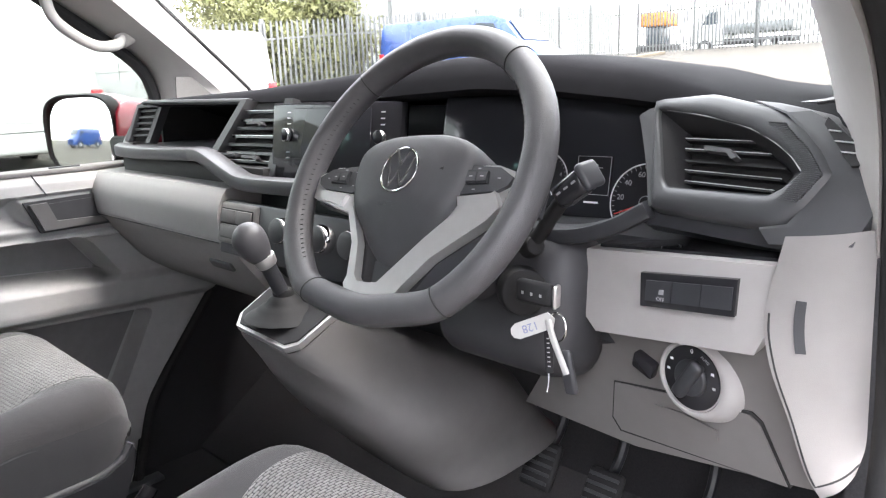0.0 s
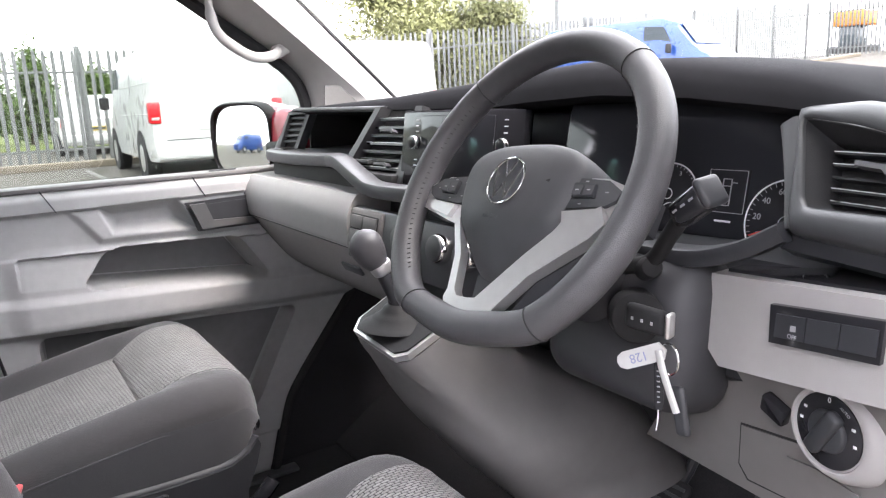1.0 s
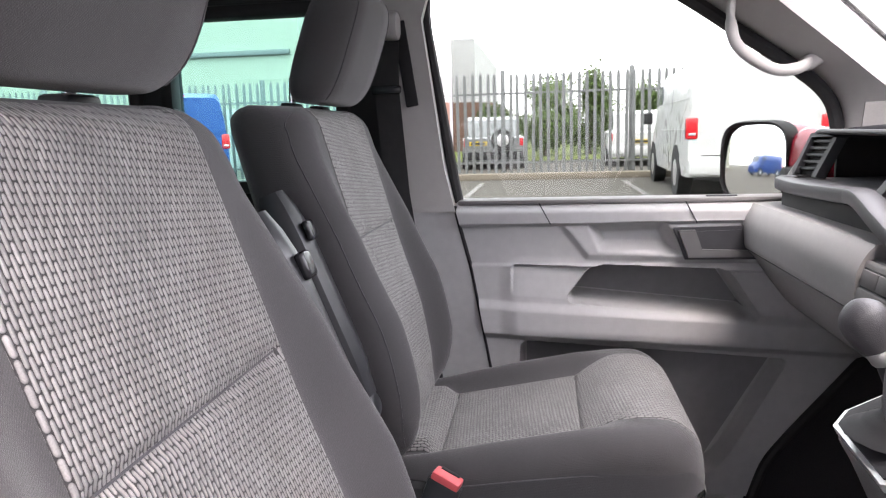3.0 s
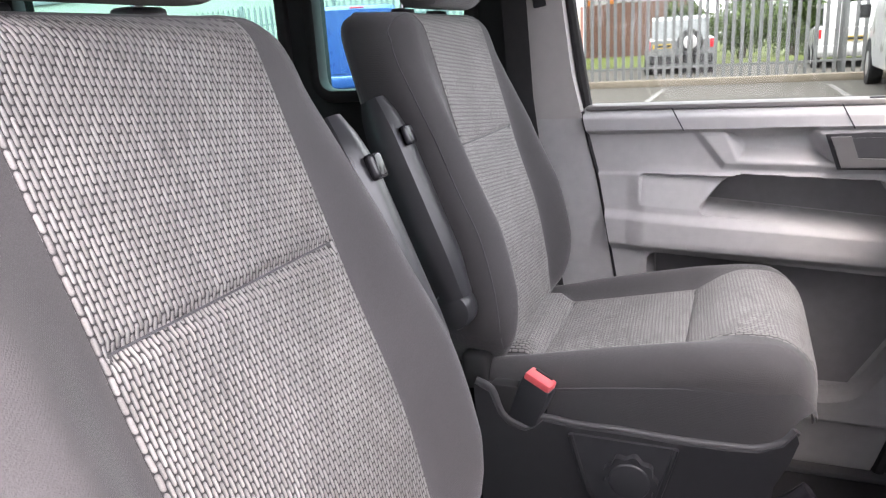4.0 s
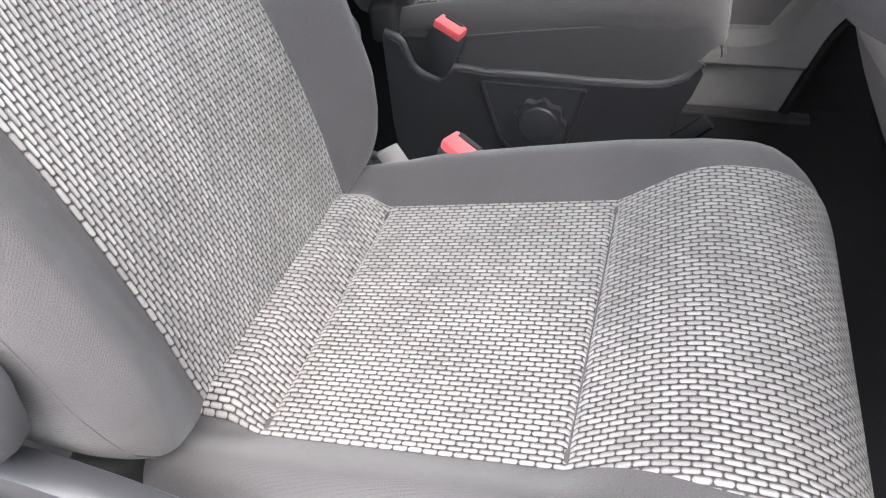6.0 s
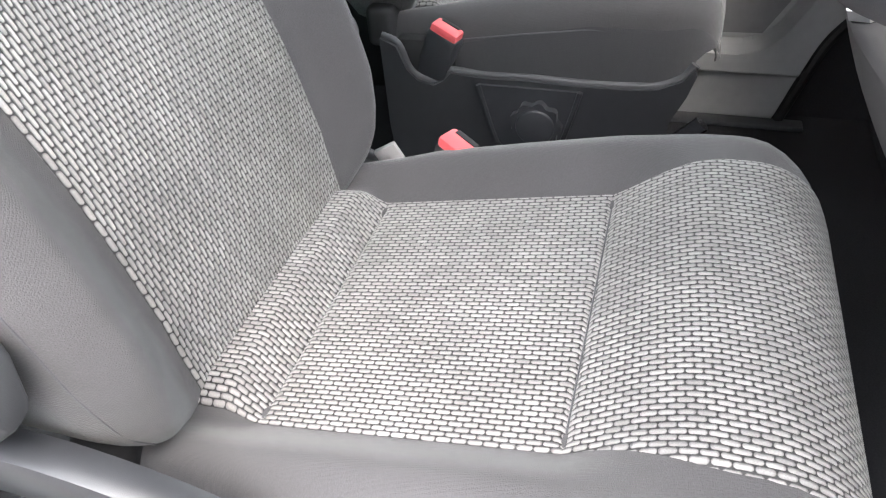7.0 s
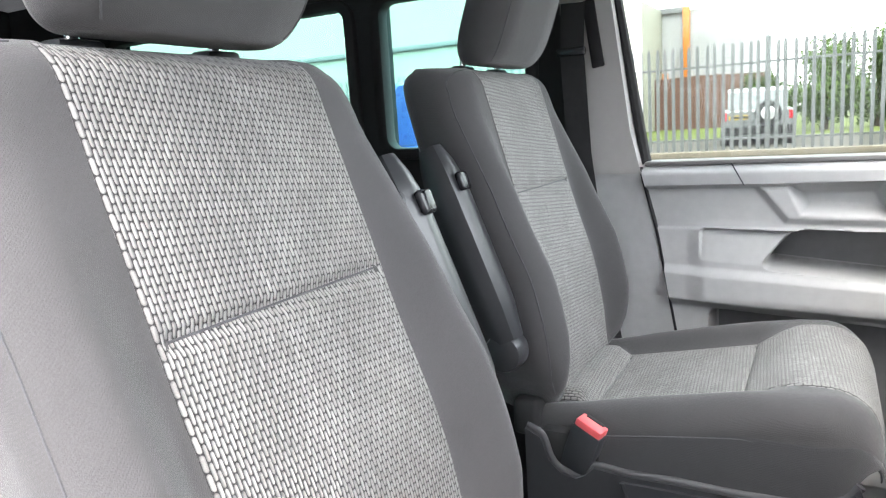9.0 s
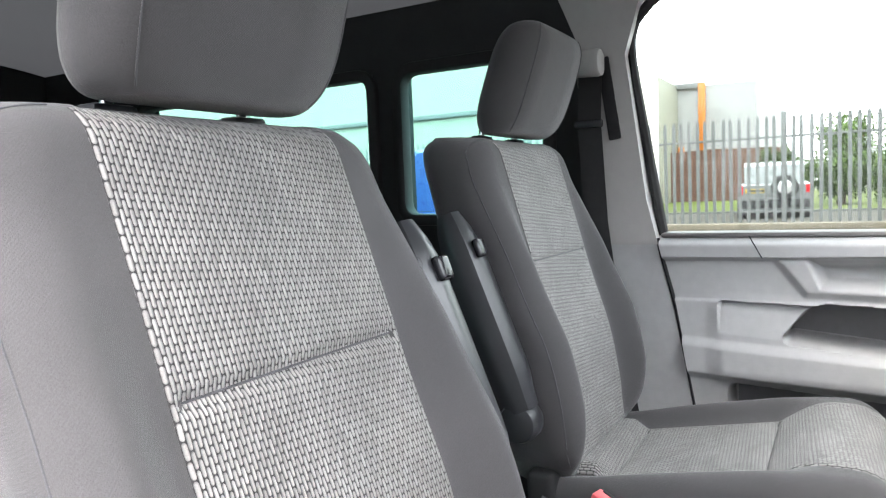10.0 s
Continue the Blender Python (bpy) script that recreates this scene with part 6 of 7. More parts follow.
part("lever", tube([(0.107, 0.042, 1.02), (0.11, 0.026, 1.055), (0.112, 0.012, 1.086)], 0.012, 5, 14), PLASTIC_DARK, gl, "black lever")
part("collar", cyl(0.015, 0.018, 0.018, facing((0.112, 0.012, 1.086), (-0.05, -0.42, 0.9)), 24, 0.003), SATIN, gl, "silver collar")
rings = []
for t in [u ** 0.7 for u in lin(0, 1, 24)]:
    p = Vector((0.112, 0.008, 1.09)).lerp(Vector((0.095, -0.016, 1.143)), t)
    r = 0.0135 + 0.0125 * math.sin(math.pi * min(1, t * 0.8 + 0.02)) ** 0.75
    if t > 0.6:
        r *= math.sqrt(max(0.01, 1 - ((t - 0.6) / 0.402) ** 2.2))
    rings.append([facing(p, (-0.3, -0.42, 0.85)) @ Vector((r * math.cos(a), r * math.sin(a), 0)) for a in lin(0, 2 * math.pi * 19 / 20, 20)])
part("knob", loft(rings), LEATHER, gl, "black leather knob")

# ---- pedals ----
for x, y, z in ((0.33, 0.40, 0.66), (0.46, 0.39, 0.655), (0.60, 0.43, 0.62)):
    p = thing("pedal", "black ribbed rubber foot pedal", "pedal", (x, y, z), "foot pedals")
    b = box((0.065, 0.085, 0.018), at(x, y, z, 55), 0.008, 3)
    part("pad", b, RUBBER, p)
    for k in lin(-0.03, 0.03, 5):
        part("rib", box((0.056, 0.006, 0.004), pose(x, y, z, 55) @ at(0, k, 0.0105), 0.001), PLASTIC_MID, p)
    part("arm", tube([(x, y + 0.01, z), (x, y + 0.08, z + 0.08), (x, y + 0.1, z + 0.3)], 0.009, 5, 8), PLASTIC_DARK, p)

# ---- belt on the passenger pillar ----
sb = thing("seat_belt", "black webbing seat belt hanging from the centre pillar", "seat belt", (-0.79, -0.72, 1.58))
part("webbing", sweep([(-0.785, -0.715, 1.60), (-0.765, -0.715, 1.44), (-0.72, -0.69, 1.2), (-0.70, -0.66, 1.0), (-0.70, -0.62, 0.75)], [(-0.029, -0.001), (0.029, -0.001), (0.029, 0.001), (-0.029, 0.001)], (1, 0, 0)), RUBBER, sb, "black webbing")
part("anchor_cover", cyl(0.034, 0.03, 0.075, at(-0.775, -0.72, 1.585, 90, 0, 0), 24, 0.01), PLASTIC_PALE, sb, "pale grey anchor cover")
part("guide", box((0.014, 0.07, 0.02), at(-0.762, -0.716, 1.44, 0, 0, 0), 0.005), PIANO, sb, "gloss black guide")
part("adjuster_track", box((0.008, 0.03, 0.2), at(-0.797, -0.675, 1.50, 8), 0.003), COWL, sb, "grey height adjuster")

# ---- passenger door mirror ----
mir = thing("door_mirror", "black-framed door mirror with a red painted shell", "mirror", (-1.05, 0.26, 1.2))
mm = facing((-1.078, 0.20, 1.238), (0.58, -1, 0.0))
gm = facing((-1.076, 0.195, 1.238), (0.49, -0.87, 0.045))
outline = [(0.117 * math.copysign(abs(math.cos(a)) ** 0.55, math.cos(a)), 0.108 * math.copysign(abs(math.sin(a)) ** 0.55, math.sin(a))) for a in lin(0, 2 * math.pi * 39 / 40, 40)]
rings = []
for z, k in ((-0.012, 0.90), (0.008, 0.91), (0.012, 0.965), (0.0, 1.0), (-0.03, 1.0), (-0.07, 0.99), (-0.12, 0.93), (-0.15, 0.72), (-0.162, 0.35)):
    rings.append([mm @ Vector((x * k, y * k, z)) for x, y in outline])
part("housing", loft(rings[:5], True, False), RUBBER, mir, "black mirror frame")
part("shell", loft(rings[4:]), RED_PAINT, mir, "dark red painted shell")
part("mirror_glass", loft([[gm @ Vector((x * k, y * k, 0.004 - ((x * k) ** 2 + (y * k) ** 2) / 2.2)) for x, y in outline] for k in (0.93, 0.8, 0.68, 0.55, 0.4, 0.25, 0.1, 0.005)]), MIRROR, mir, "slightly domed mirror glass", 80)
part("mirror_back", prism([(x * 0.9, y * 0.9) for x, y in outline], 0.004, mm @ at(0, 0, -0.03)), RUBBER, mir)
part("foot", box((0.14, 0.07, 0.06), at(-0.93, 0.27, 1.2), 0.015), RUBBER, mir)
part("arm_cover", box((0.17, 0.12, 0.17), at(-0.955, 0.325, 1.235, 0, 14, 25), 0.05, 5), RED_PAINT, mir, "dark red painted arm cover")
part("front_wing", box((0.12, 0.9, 0.5), at(-0.93, 0.85, 0.93), 0.04, 3), RED_PAINT, thing("van_wing", "dark red painted front wing of the van", "van body", (-0.93, 0.85, 0.6)))


# ---- the yard ----
def put(ob, x, y, rz, dz=0.0):
    ob.matrix_basis = pose(x, y, ground_z(x, y) + dz, 0, 0, rz)
    return ob


def build_fence(label, pts_from, pts_to):
    """Palisade fence from one point to another, in one thing."""
    a, b = Vector(pts_from), Vector(pts_to)
    L = (b - a).length
    f = thing("palisade_fence", label, "fence", (a.x, a.y, ground_z(a.x, a.y)))
    d = (b - a) / L
    nrm = Vector((-d.y, d.x))
    ang = math.degrees(math.atan2(d.y, d.x))
    n = int(L / 0.165)
    pale = prism([(-0.034, 0), (0.034, 0), (0.034, 2.12), (0.02, 2.25), (0.008, 2.2), (0, 2.27), (-0.008, 2.2), (-0.02, 2.25), (-0.034, 2.12)], 0.012, XZ)
    me = bpy.data.meshes.new("pale")
    pale.to_mesh(me)
    pale.free()
    me.materials.append(STEEL)
    near = sorted(range(n), key=lambda i: (a + d * (i * 0.165)).length)[:240]
    near = set(near)
    verts, faces = [], []
    for i in range(n):
        p = a + d * (i * 0.165)
        mt = pose(p.x, p.y, ground_z(p.x, p.y) + 0.04, 0, random.uniform(-0.6, 0.6), ang)
        if i in near:
            o = new("pale", me)
            o.parent = f
            o.matrix_parent_inverse = f.matrix_basis.inverted()
            o.matrix_basis = mt
        else:
            k = len(verts)
            verts += [mt @ v.co for v in me.vertices]
            faces += [[k + v for v in q.vertices] for q in me.polygons]
    if verts:
        m2 = bpy.data.meshes.new("far_pales")
        m2.from_pydata(verts, [], faces)
        m2.materials.append(STEEL)
        o = new("far_pales", m2)
        o.parent = f
        o.matrix_parent_inverse = f.matrix_basis.inverted()
        o["kind"] = "stuff"
    for h in (0.35, 1.85):
        path = [(*(a + d * s + nrm * 0.03), ground_z(*(a + d * s)) + h) for s in lin(0, L, 30)]
        part("rail", sweep(path, rect(0.05, 0.045, 0.005)), STEEL, f)
    for i in range(int(L / 2.75) + 1):
        p = a + d * min(L, i * 2.75) + nrm * 0.07
        part("post", box((0.1, 0.055, 2.4), pose(p.x, p.y, ground_z(p.x, p.y) + 1.15, 0, 0, ang), 0.005), STEEL, f)
    return f


build_fence("galvanised steel palisade fence along the yard", (-15.0, -26.0), (-15.0, 15.5))
build_fence("galvanised steel palisade fence up the slope", (-15.0, 15.5), (-16.5, 31.0))
build_fence("galvanised steel palisade fence at the end of the yard", (-16.5, 31.0), (12.0, 31.0))
# unseen plain wall, added to block low sky light on the driver's side
structure("wall_yard", box((0.3, 44, 4.4), at(5.4, -2, 2.2), 0), WALL_GREY, "plain grey rendered wall along the side of the yard", "wall")
# kerb along the fence
kb_ = sweep([(-14.7, y, ground_z(-14.7, y) + 0.05) for y in lin(-26, 30, 40)], rect(0.35, 0.16, 0.02))
structure("kerb", kb_, CONCRETE, "low pale concrete kerb under the fence", "kerb")
gv = surface(lambda x, y: (x, y, ground_z(-15, min(y, 32)) + 0.03), [-70, -40, -31, -24], lin(-60, 40, 20))
structure("lawn", gv, GRASS, "mown grass verge beyond the fence", "grass")
for y in (-4.5, -1.6, 1.2, 4.0, 6.8):
    x0 = -11.5
    b = surface(lambda x, w: (x, y + w, ground_z(x, y) + 0.012), lin(-13.6, -9.2, 8), (-0.05, 0.05))
    structure("bay_line", b, ROAD_PAINT, "worn white parking bay line", "road marking")


def wheel_part(parent, x, y, r, w, name="wheel"):
    wh = part(name, cyl(r, r, w, at(x, y, r, 0, 90, 0), 28, 0.03), TYRE, parent, "black tyre")
    part("rim", cyl(r * 0.62, r * 0.6, w + 0.01, at(x, y, r, 0, 90, 0), 20, 0.01), SATIN, wh, "silver rim")
    return wh


def build_van(name, label, paint, length=4.9, width=1.9, height=1.96):
    """Panel van with its nose along +y, tail at y = 0."""
    v = thing(name, label, "van", (0, 0, 0), "parked vehicles")
    w = width / 2

    def section(y):
        t = y / length
        top = interp([(0, height - 0.06), (0.03, height), (0.72, height), (0.80, height - 0.12), (0.9, 1.22), (0.97, 1.02), (1.0, 0.85)], t)
        hw = interp([(0, w - 0.03), (0.03, w), (0.85, w), (0.97, w - 0.1), (1.0, w - 0.22)], t)
        z0 = 0.32
        pts = []
        for z, k in ((z0, 0.97), (0.5, 1.0), (0.95, 1.0), (1.1, 0.985), (1.5, 0.94), (1.85, 0.87), (1.94, 0.80), (1.96, 0.65), (1.96, 0.3)):
            zz = z if top >= 1.9 else z0 + (z - z0) * (top - z0) / (1.96 - z0)
            pts.append((hw * k, zz))
        return [(x, y, z) for x, z in pts] + [(-x, y, z) for x, z in pts[::-1]]

    part("body", loft([section(y) for y in [0, 0.02, 0.06, 0.15, 0.6, 1.2, 2, 3, 3.5, 3.7, 3.9, 4.1, 4.3, 4.5, 4.65, 4.78, 4.86, length]]), paint, v, "", 30)
    for sx in (-1, 1):
        for y in (0.95, 3.95):
            part("wheel_arch", cyl(0.40, 0.40, 0.05, at(sx * (w - 0.012), y, 0.36, 0, 90), 28), RUBBER, v, "dark wheel arch")
            wheel_part(v, sx * (w - 0.1), y, 0.34, 0.22)
        lamp = part("tail_lamp", box((0.15, 0.05, 0.30), at(sx * (w - 0.08), 0.005, 1.0), 0.03, 3), TAIL_RED, v, "red tail lamp")
        part("lens", box((0.10, 0.02, 0.04), at(sx * (w - 0.075), -0.016, 0.92), 0.006), SATIN, lamp, "clear lens")
        part("lamp_wrap", box((0.03, 0.14, 0.28), at(sx * (w - 0.012), 0.05, 1.0), 0.012), TAIL_RED, v, "red tail lamp")
        part("reflector", box((0.25, 0.012, 0.035), at(sx * 0.6, -0.03, 0.52), 0.004), TAIL_RED, v, "red reflector")
        win = prism([(3.05, 1.12), (3.95, 1.12), (3.62, 1.72), (3.1, 1.76)], 0.012, Matrix.Translation((sx * (w - 0.055) - 0.006, 0, 0)) @ YZ, 0.004)
        win.transform(Matrix.Translation((0, 0, 0)))
        part("cab_window", win, CAR_GLASS, v, "dark cab window")
        part("wing_mirror", box((0.16, 0.09, 0.22), at(sx * (w + 0.12), 3.85, 1.2), 0.03, 3), RUBBER, v, "black wing mirror")
        for z in (0.98, 1.42):
            part("body_crease", box((0.012, 2.9, 0.016), at(sx * (w * (1.0 if z < 1.2 else 0.955) + 0.002), 1.55, z), 0.005), paint, v)
        part("slide_seam", box((0.006, 0.012, 1.3), at(sx * (w * 0.97 + 0.004), 1.75, 1.12, 0, -sx * 3), 0.002), RUBBER, v)
    part("bumper", box((width - 0.06, 0.12, 0.26), at(0, -0.02, 0.46), 0.05, 3), paint, v, "painted rear bumper")
    part("tailgate_seam", box((1.5, 0.008, 0.014), at(0, 0.002, 0.62), 0.002), RUBBER, v)
    part("tailgate_recess", box((0.62, 0.012, 0.14), at(0, 0.0, 0.80), 0.02), paint, v, "plate recess")
    part("high_brake_lamp", box((0.3, 0.02, 0.03), at(0, 0.03, height - 0.02), 0.006), TAIL_RED, v, "red high brake lamp")
    part("windscreen", box((1.46, 0.68, 0.03), at(0, 4.175, 1.55, -51.7), 0.012, 3), CAR_GLASS, v, "dark windscreen")
    return v


van = build_van("panel_van", "white panel van parked nose to the fence", WHITE_PAINT)
put(van, -9.5, 2.56, 88)
v2 = put(copy_thing(van, Matrix()), -9.5, 5.42, 90)
v2["label"] = "second white panel van parked further along the fence"
bv = build_van("blue_van", "bright blue van parked across the yard", BLUE_PAINT, 4.9, 1.9, 1.94)
put(bv, -16.2 + 1.6, 14.0, -80)
bv2 = put(copy_thing(bv, Matrix()), -12.6, -7.55, 122)
bv3 = put(copy_thing(bv, Matrix()), -3.0, -21.0, 40)
bv3["label"] = "bright blue van parked further behind"
bv2["label"] = "bright blue van parked behind"


def build_car(name, label, paint, spare=False):
    """Upright estate car, tail at y = 0."""
    v = thing(name, label, "car", (0, 0, 0), "parked vehicles")
    w = 0.86
    prof = [(0, 0.35, 0.95), (0.05, 0.3, 1.0), (0.15, 0.3, 1.02), (2.9, 0.3, 1.02), (3.9, 0.3, 0.95), (4.15, 0.35, 0.8)]
    part("body", loft([[(sx * w * k, y, z) for sx, k, z in ((1, 0.94, z0), (1, 1, 0.6), (1, 0.98, z1 - 0.05), (1, 0.9, z1), (-1, 0.9, z1), (-1, 0.98, z1 - 0.05), (-1, 1, 0.6), (-1, 0.94, z0))] for y, z0, z1 in prof]), paint, v, "", 30)
    cab = [(0.06, 1.0), (0.14, 1.45), (0.3, 1.55), (2.0, 1.55), (2.3, 1.5), (2.95, 1.0)]
    part("cabin", prism(cab, w * 1.62, Matrix.Translation((-w * 0.81, 0, 0)) @ YZ, 0.05, 3), paint, v)
    part("rear_window", prism([(-0.58, 1.08), (0.58, 1.08), (0.5, 1.44), (-0.5, 1.44)], 0.02, pose(0, 0.045, 0.0, -10.0) @ Matrix.Translation((0, 0.17, 0.0)) @ XZ, 0.01), CAR_GLASS, v, "dark rear window")
    for sx in (-1, 1):
        for y in (0.75, 3.3):
            wheel_part(v, sx * (w - 0.08), y, 0.32, 0.2)
        part("tail_lamp", box((0.1, 0.05, 0.22), at(sx * (w - 0.09), 0.015, 0.85), 0.015), TAIL_RED, v, "red tail lamp")
        part("side_window", prism([(0.3, 1.06), (2.65, 1.06), (2.15, 1.45), (0.36, 1.45)], 0.01, Matrix.Translation((sx * (w * 0.81 + 0.002) - 0.005, 0, 0)) @ YZ, 0.003), CAR_GLASS, v, "dark side window")
    part("bumper", box((w * 1.9, 0.1, 0.22), at(0, 0.02, 0.48), 0.04, 3), RUBBER if spare else paint, v, "bumper")
    pl = part("number_plate", box((0.5, 0.015, 0.11), at(-0.42 if spare else 0, -0.01, 0.82 if spare else 0.72), 0.004), PLATE, v, "yellow number plate")
    part("plate_bar", box((0.4, 0.004, 0.06), at(-0.42 if spare else 0, -0.02, 0.82 if spare else 0.72), 0), RUBBER, pl)
    if spare:
        sw = part("spare_wheel", cyl(0.32, 0.3, 0.2, at(0.25, -0.09, 0.9, 90, 0, 0), 28, 0.04), TYRE, v, "spare wheel on the tailgate")
        part("rim", cyl(0.2, 0.18, 0.21, at(0.25, -0.09, 0.9, 90, 0, 0), 20, 0.02), SATIN, sw, "silver rim")
    return v


put(build_car("estate_car", "silver off-road car with a spare wheel beyond the fence", SILVER_PAINT, True), -19.0, -1.75, 95, -0.1)
put(build_car("hatchback_car", "white hatchback parked beyond the fence", WHITE_PAINT), -19.0, 2.2, 88, -0.05)


# ---- trees ----
def build_tree(name, label, p, height, spread, leaf, count, size, droop=0.0, trunk_h=0.35, seed=1):
    rnd = random.Random(seed)
    base = Vector((p[0], p[1], ground_z(p[0], min(p[1], 32)) - 0.05))
    t = thing(name, label, "tree", base)
    wood = bmesh.new()
    tips = []
    trunk = [base, base + Vector((0.1, 0.05, height * trunk_h)), base + Vector((0.0, 0.2, height * 0.7))]
    loft([[q + Vector((r * math.cos(a), r * math.sin(a), 0)) for a in lin(0, 5.5, 7)] for q, r in zip(trunk, (0.16, 0.11, 0.04))], True, True, wood)
    for i in range(14):
        a = rnd.uniform(0, 6.28)
        q0 = trunk[1].lerp(trunk[2], rnd.random()) if i > 3 else trunk[0].lerp(trunk[1], 0.8)
        rr = spread * rnd.uniform(0.5, 1.0)
        q1 = q0 + Vector((rr * math.cos(a), rr * math.sin(a), height * rnd.uniform(0.05, 0.3)))
        tips.append((q0, q1))
        sweep([q0, q0.lerp(q1, 0.5) + Vector((0, 0, 0.1)), q1], circle(0.035, 6), (0.01, 0.02, 1), [1, 0.7, 0.25], wood)
    part("trunk", wood, BARK, t)
    verts, faces = [], []
    for i in range(count):
        q0, q1 = tips[rnd.randrange(len(tips))]
        c = q0.lerp(q1, rnd.uniform(0.3, 1.1)) + Vector((rnd.gauss(0, spread * 0.16), rnd.gauss(0, spread * 0.16), rnd.gauss(0, height * 0.09) - droop * rnd.random()))
        u = Vector((rnd.gauss(0, 1), rnd.gauss(0, 1), rnd.gauss(0, 1) - droop)).normalized()
        w = u.orthogonal().normalized()
        w = (Matrix.Rotation(rnd.uniform(0, 6.28), 3, u) @ w)
        s = size * rnd.uniform(0.6, 1.3)
        k = len(verts)
        verts += [c - u * s, c + w * s * 0.4, c + u * s, c - w * s * 0.4]
        faces.append((k, k + 1, k + 2, k + 3))
    me = bpy.data.meshes.new("crown")
    me.from_pydata(verts, [], faces)
    me.materials.append(leaf)
    o = new("crown", me)
    o.parent = t
    o.matrix_parent_inverse = t.matrix_basis.inverted()
    o["kind"] = "stuff"
    return t


build_tree("willow_bush", "yellow-green willow bush behind the fence", (-18.5, 11.5), 4.6, 2.4, LEAF_YELLOW, 20000, 0.095, 0.3, 0.3, 3)
build_tree("willow_bush", "second yellow-green willow bush behind the fence", (-19.5, 14.5), 4.0, 2.0, LEAF_YELLOW, 14000, 0.095, 0.3, 0.3, 4)
for i, (x, y, h, s) in enumerate(((-28, -0.3, 3.3, 1.2), (-29, 1.4, 3.2, 1.2), (-31, 3.6, 3.0, 1.3), (-30, -2.2, 2.2, 0.9), (-34, 6.0, 3.2, 1.6), (-36, 8.5, 3.4, 1.8))):
    build_tree("hedge_tree", "dark green dense tree beyond the grass", (x, y), h, s, LEAF, 11000, 0.08, 0, 0.2, 10 + i)


# ---- buildings ----
def build_shed(name, label, x0, x1, y0, y1, eaves, ridge, wall, along="y", base=0.2):
    s = thing(name, label, "building", ((x0 + x1) / 2, (y0 + y1) / 2, base))
    if along == "x":
        g = prism([(y0, base), (y1, base), (y1, eaves), ((y0 + y1) / 2, ridge), (y0, eaves)], x1 - x0, Matrix.Translation((x0, 0, 0)) @ YZ)
    else:
        g = prism([(x0, base), (x1, base), (x1, eaves), ((x0 + x1) / 2, ridge), (x0, eaves)], y1 - y0, Matrix.Translation((0, y0, 0)) @ XZ)
    part("wall", g, wall, s, "ribbed metal cladding", 0)
    return s


shed = build_shed("warehouse", "white clad warehouse with orange corner posts", -60, -40, -34, -4.2, 6.5, 6.6, CLADDING, "x")
part("corner_post", box((0.25, 0.35, 4.1), at(-39.85, -6.9, 4.6), 0.02), ORANGE, shed, "orange post")
part("eaves_trim", box((0.2, 27, 0.3), at(-39.9, -20.4, 6.55), 0.02), STEEL, shed, "grey eaves")
for i, y in enumerate(lin(-12, -8, 4)):
    part("orange_post", box((0.2, 0.3, 2.2), at(-39.8, y, 2.2), 0.02), ORANGE, shed, "orange post")
build_shed("brick_building", "low red-brown brick building beyond the fence", -50, -38, -9.0, -3.0, 2.9, 3.0, BRICK_RED, "x")
mint = build_shed("green_building", "large pale building behind the yard", -40, -22, -42, -8.2, 6.6, 8.2, CLADDING_BEIGE, "x")
part("cladding_band", box((0.1, 33.0, 0.16), at(-21.95, -25, 4.1), 0.01), STEEL, mint, "grey band")
part("roller_door", box((0.1, 3.0, 2.0), at(-21.95, -10.2, 1.3), 0.01), CLADDING, mint, "pale roller door")
part("door_post", box((0.14, 0.25, 2.2), at(-21.92, -11.9, 1.3), 0.01), ORANGE, mint, "orange door post")


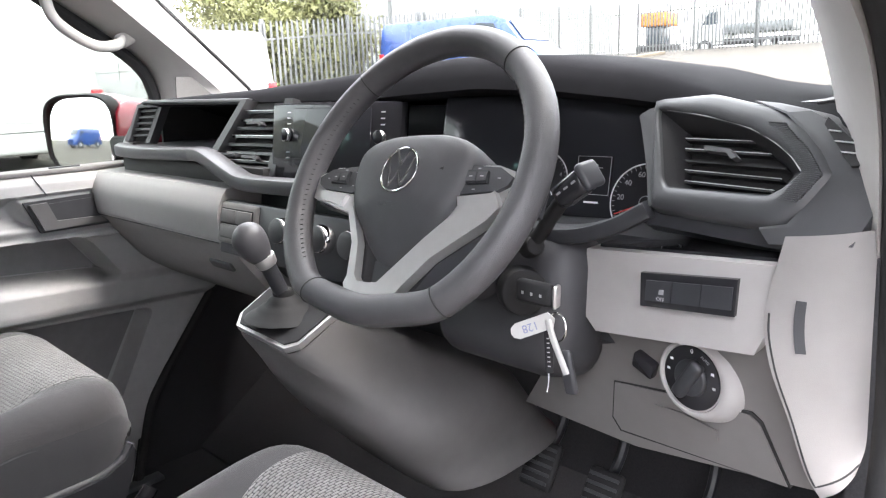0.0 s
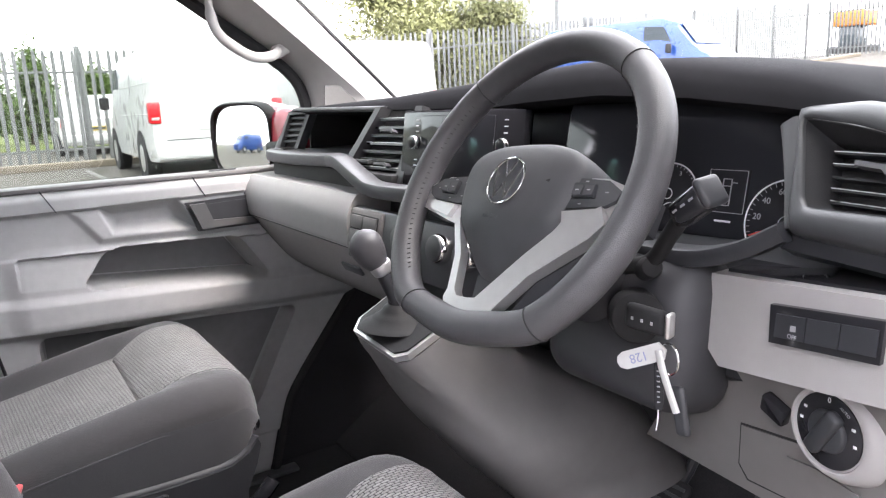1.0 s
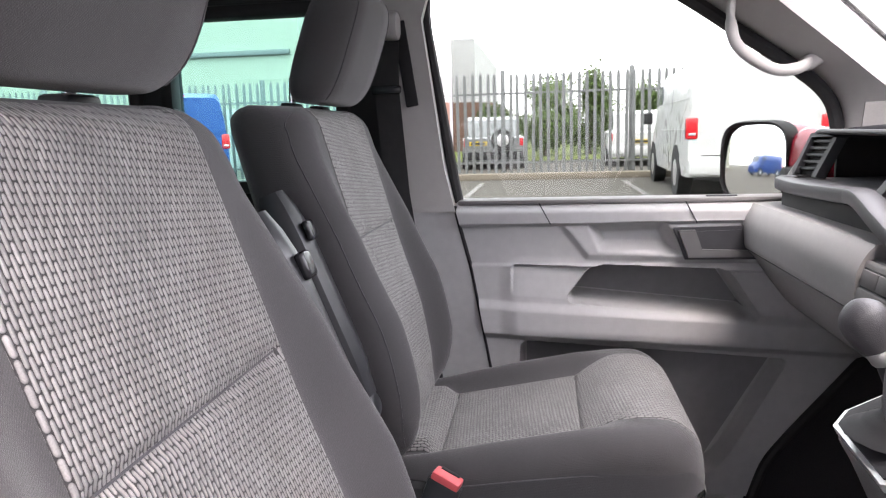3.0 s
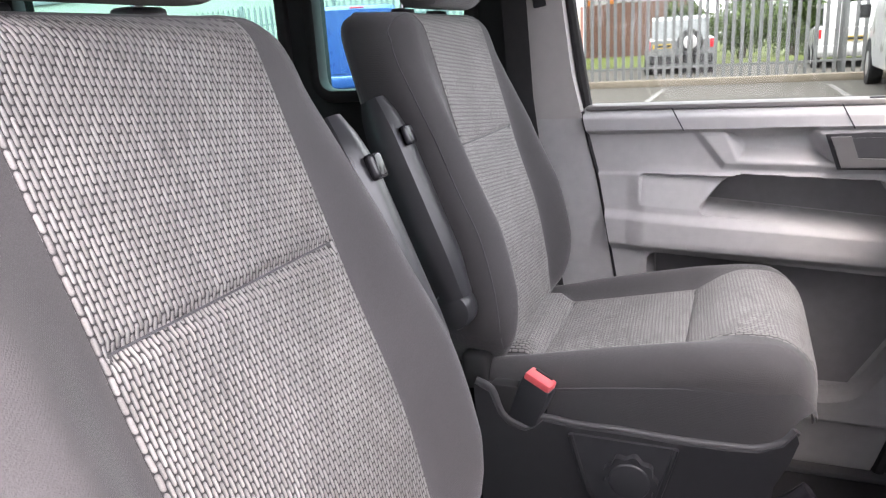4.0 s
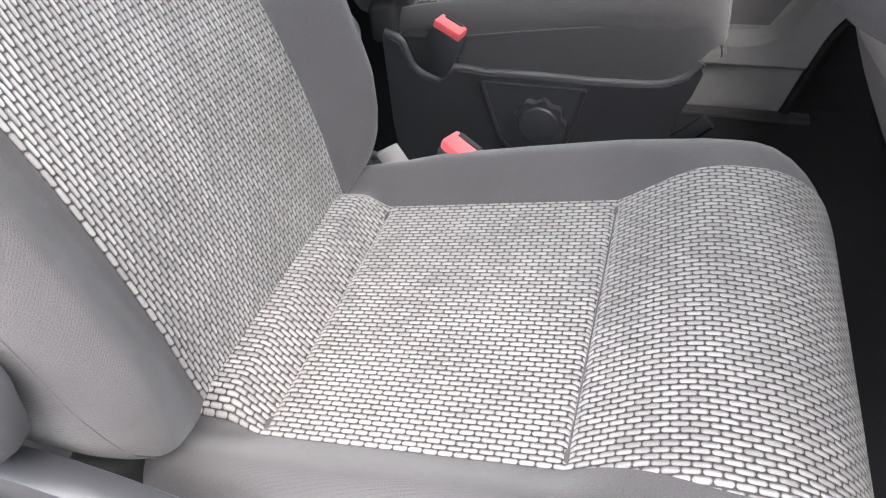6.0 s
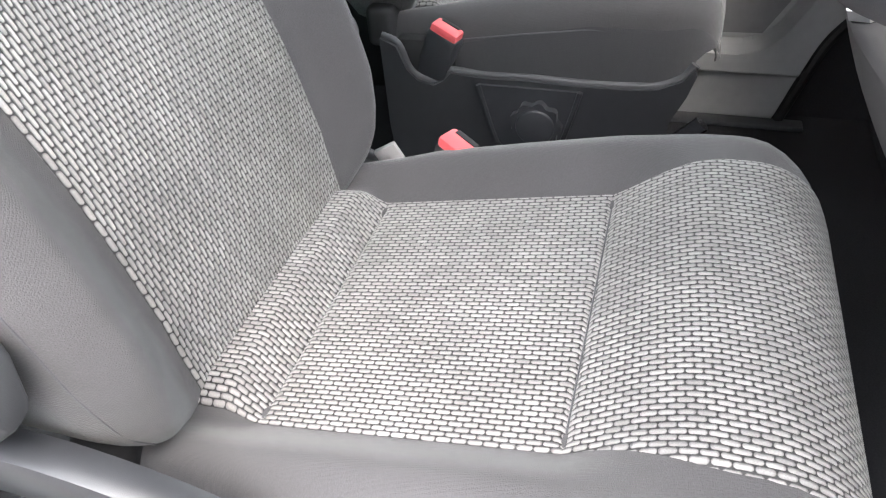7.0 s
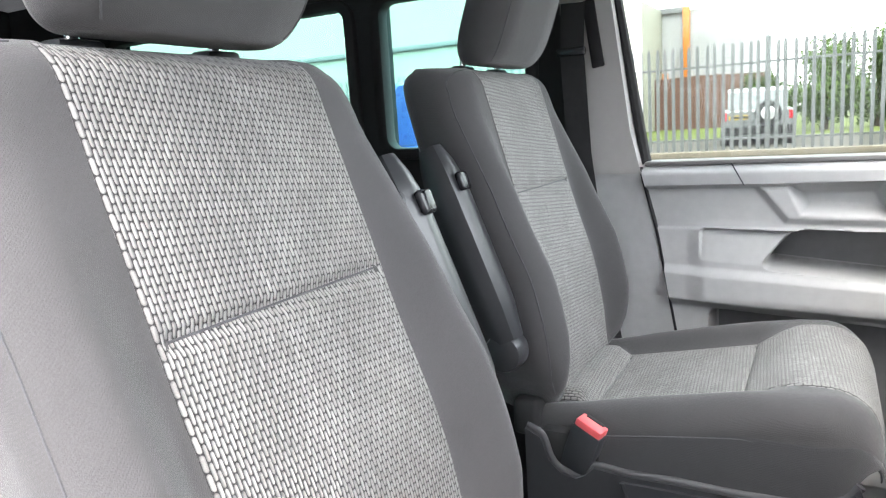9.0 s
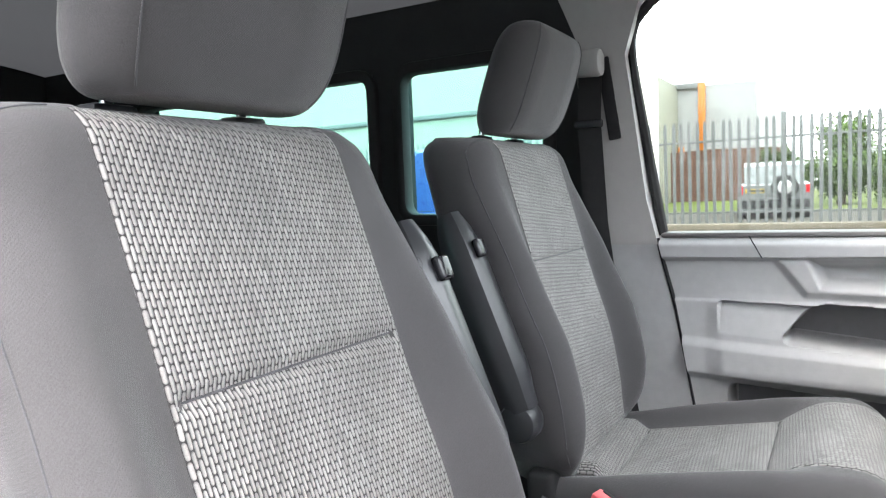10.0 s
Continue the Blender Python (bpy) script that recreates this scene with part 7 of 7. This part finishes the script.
# beyond the far end of the yard
tr = thing("pickup_truck", "white drop-side truck parked beyond the end fence", "truck", (0, 0, 0), "parked vehicles")
part("cab", prism([(0, 0.5), (1.5, 0.5), (1.5, 2.0), (1.3, 2.15), (0.75, 2.1), (0.2, 1.35), (0, 1.2)], 1.9, XZ, 0.06, 3), WHITE_PAINT, tr, "white cab")
part("side_window", prism([(0.55, 1.4), (1.3, 1.4), (1.3, 1.95), (0.85, 1.95)], 0.02, Matrix.Translation((0, -0.012, 0)) @ XZ, 0.01), CAR_GLASS, tr, "dark side window")
part("drop_side", box((3.0, 1.95, 0.45), at(3.1, 0.95, 1.15), 0.03), SILVER_PAINT, tr, "pale drop side")
part("chassis", box((4.4, 1.2, 0.25), at(2.3, 0.95, 0.6), 0.03), TYRE, tr)
for wx in (0.7, 3.6):
    part("wheel", cyl(0.36, 0.36, 0.25, at(wx, 0.1, 0.36, 90, 0, 0), 24, 0.03), TYRE, tr, "black tyre")
    part("rim", cyl(0.2, 0.2, 0.26, at(wx, 0.1, 0.36, 90, 0, 0), 20, 0.01), SATIN, tr, "silver rim")
tr.matrix_basis = pose(-14.9, 33.2, 2.15)
dg = thing("skip_loader", "orange plant machine standing beyond the end fence", "machine", (0, 0, 0))
part("body", box((1.5, 1.4, 0.7), at(0, 0, 1.75), 0.1, 3), ORANGE, dg, "orange body")
part("cabin", box((0.9, 1.1, 1.0), at(-0.1, 0.1, 1.0), 0.06), CAR_GLASS, dg, "dark cabin")
part("track", box((2.0, 1.5, 0.5), at(0, 0, 0.25), 0.15, 3), TYRE, dg, "black track")
dg.matrix_basis = pose(-18.0, 36.0, 2.45)
build_shed("end_building", "large white building beyond the end fence", -75, -41, 45, 70, 12.5, 12.6, CLADDING, "x", 2.0)
for i, (x, y, h) in enumerate(((-21.5, 20.0, 9.0), (-26.0, 24.0, 9.0))):
    lp = thing("lamp_post", "slim galvanised steel lamp post", "lamp post", (x, y, ground_z(x, y)))
    part("pole", cyl(0.07, 0.045, h, at(x, y, ground_z(x, y) + h / 2), 12), STEEL, lp)
    part("lantern", box((0.5, 0.2, 0.1), at(x + 0.2, y, ground_z(x, y) + h), 0.03), STEEL, lp, "grey lantern")
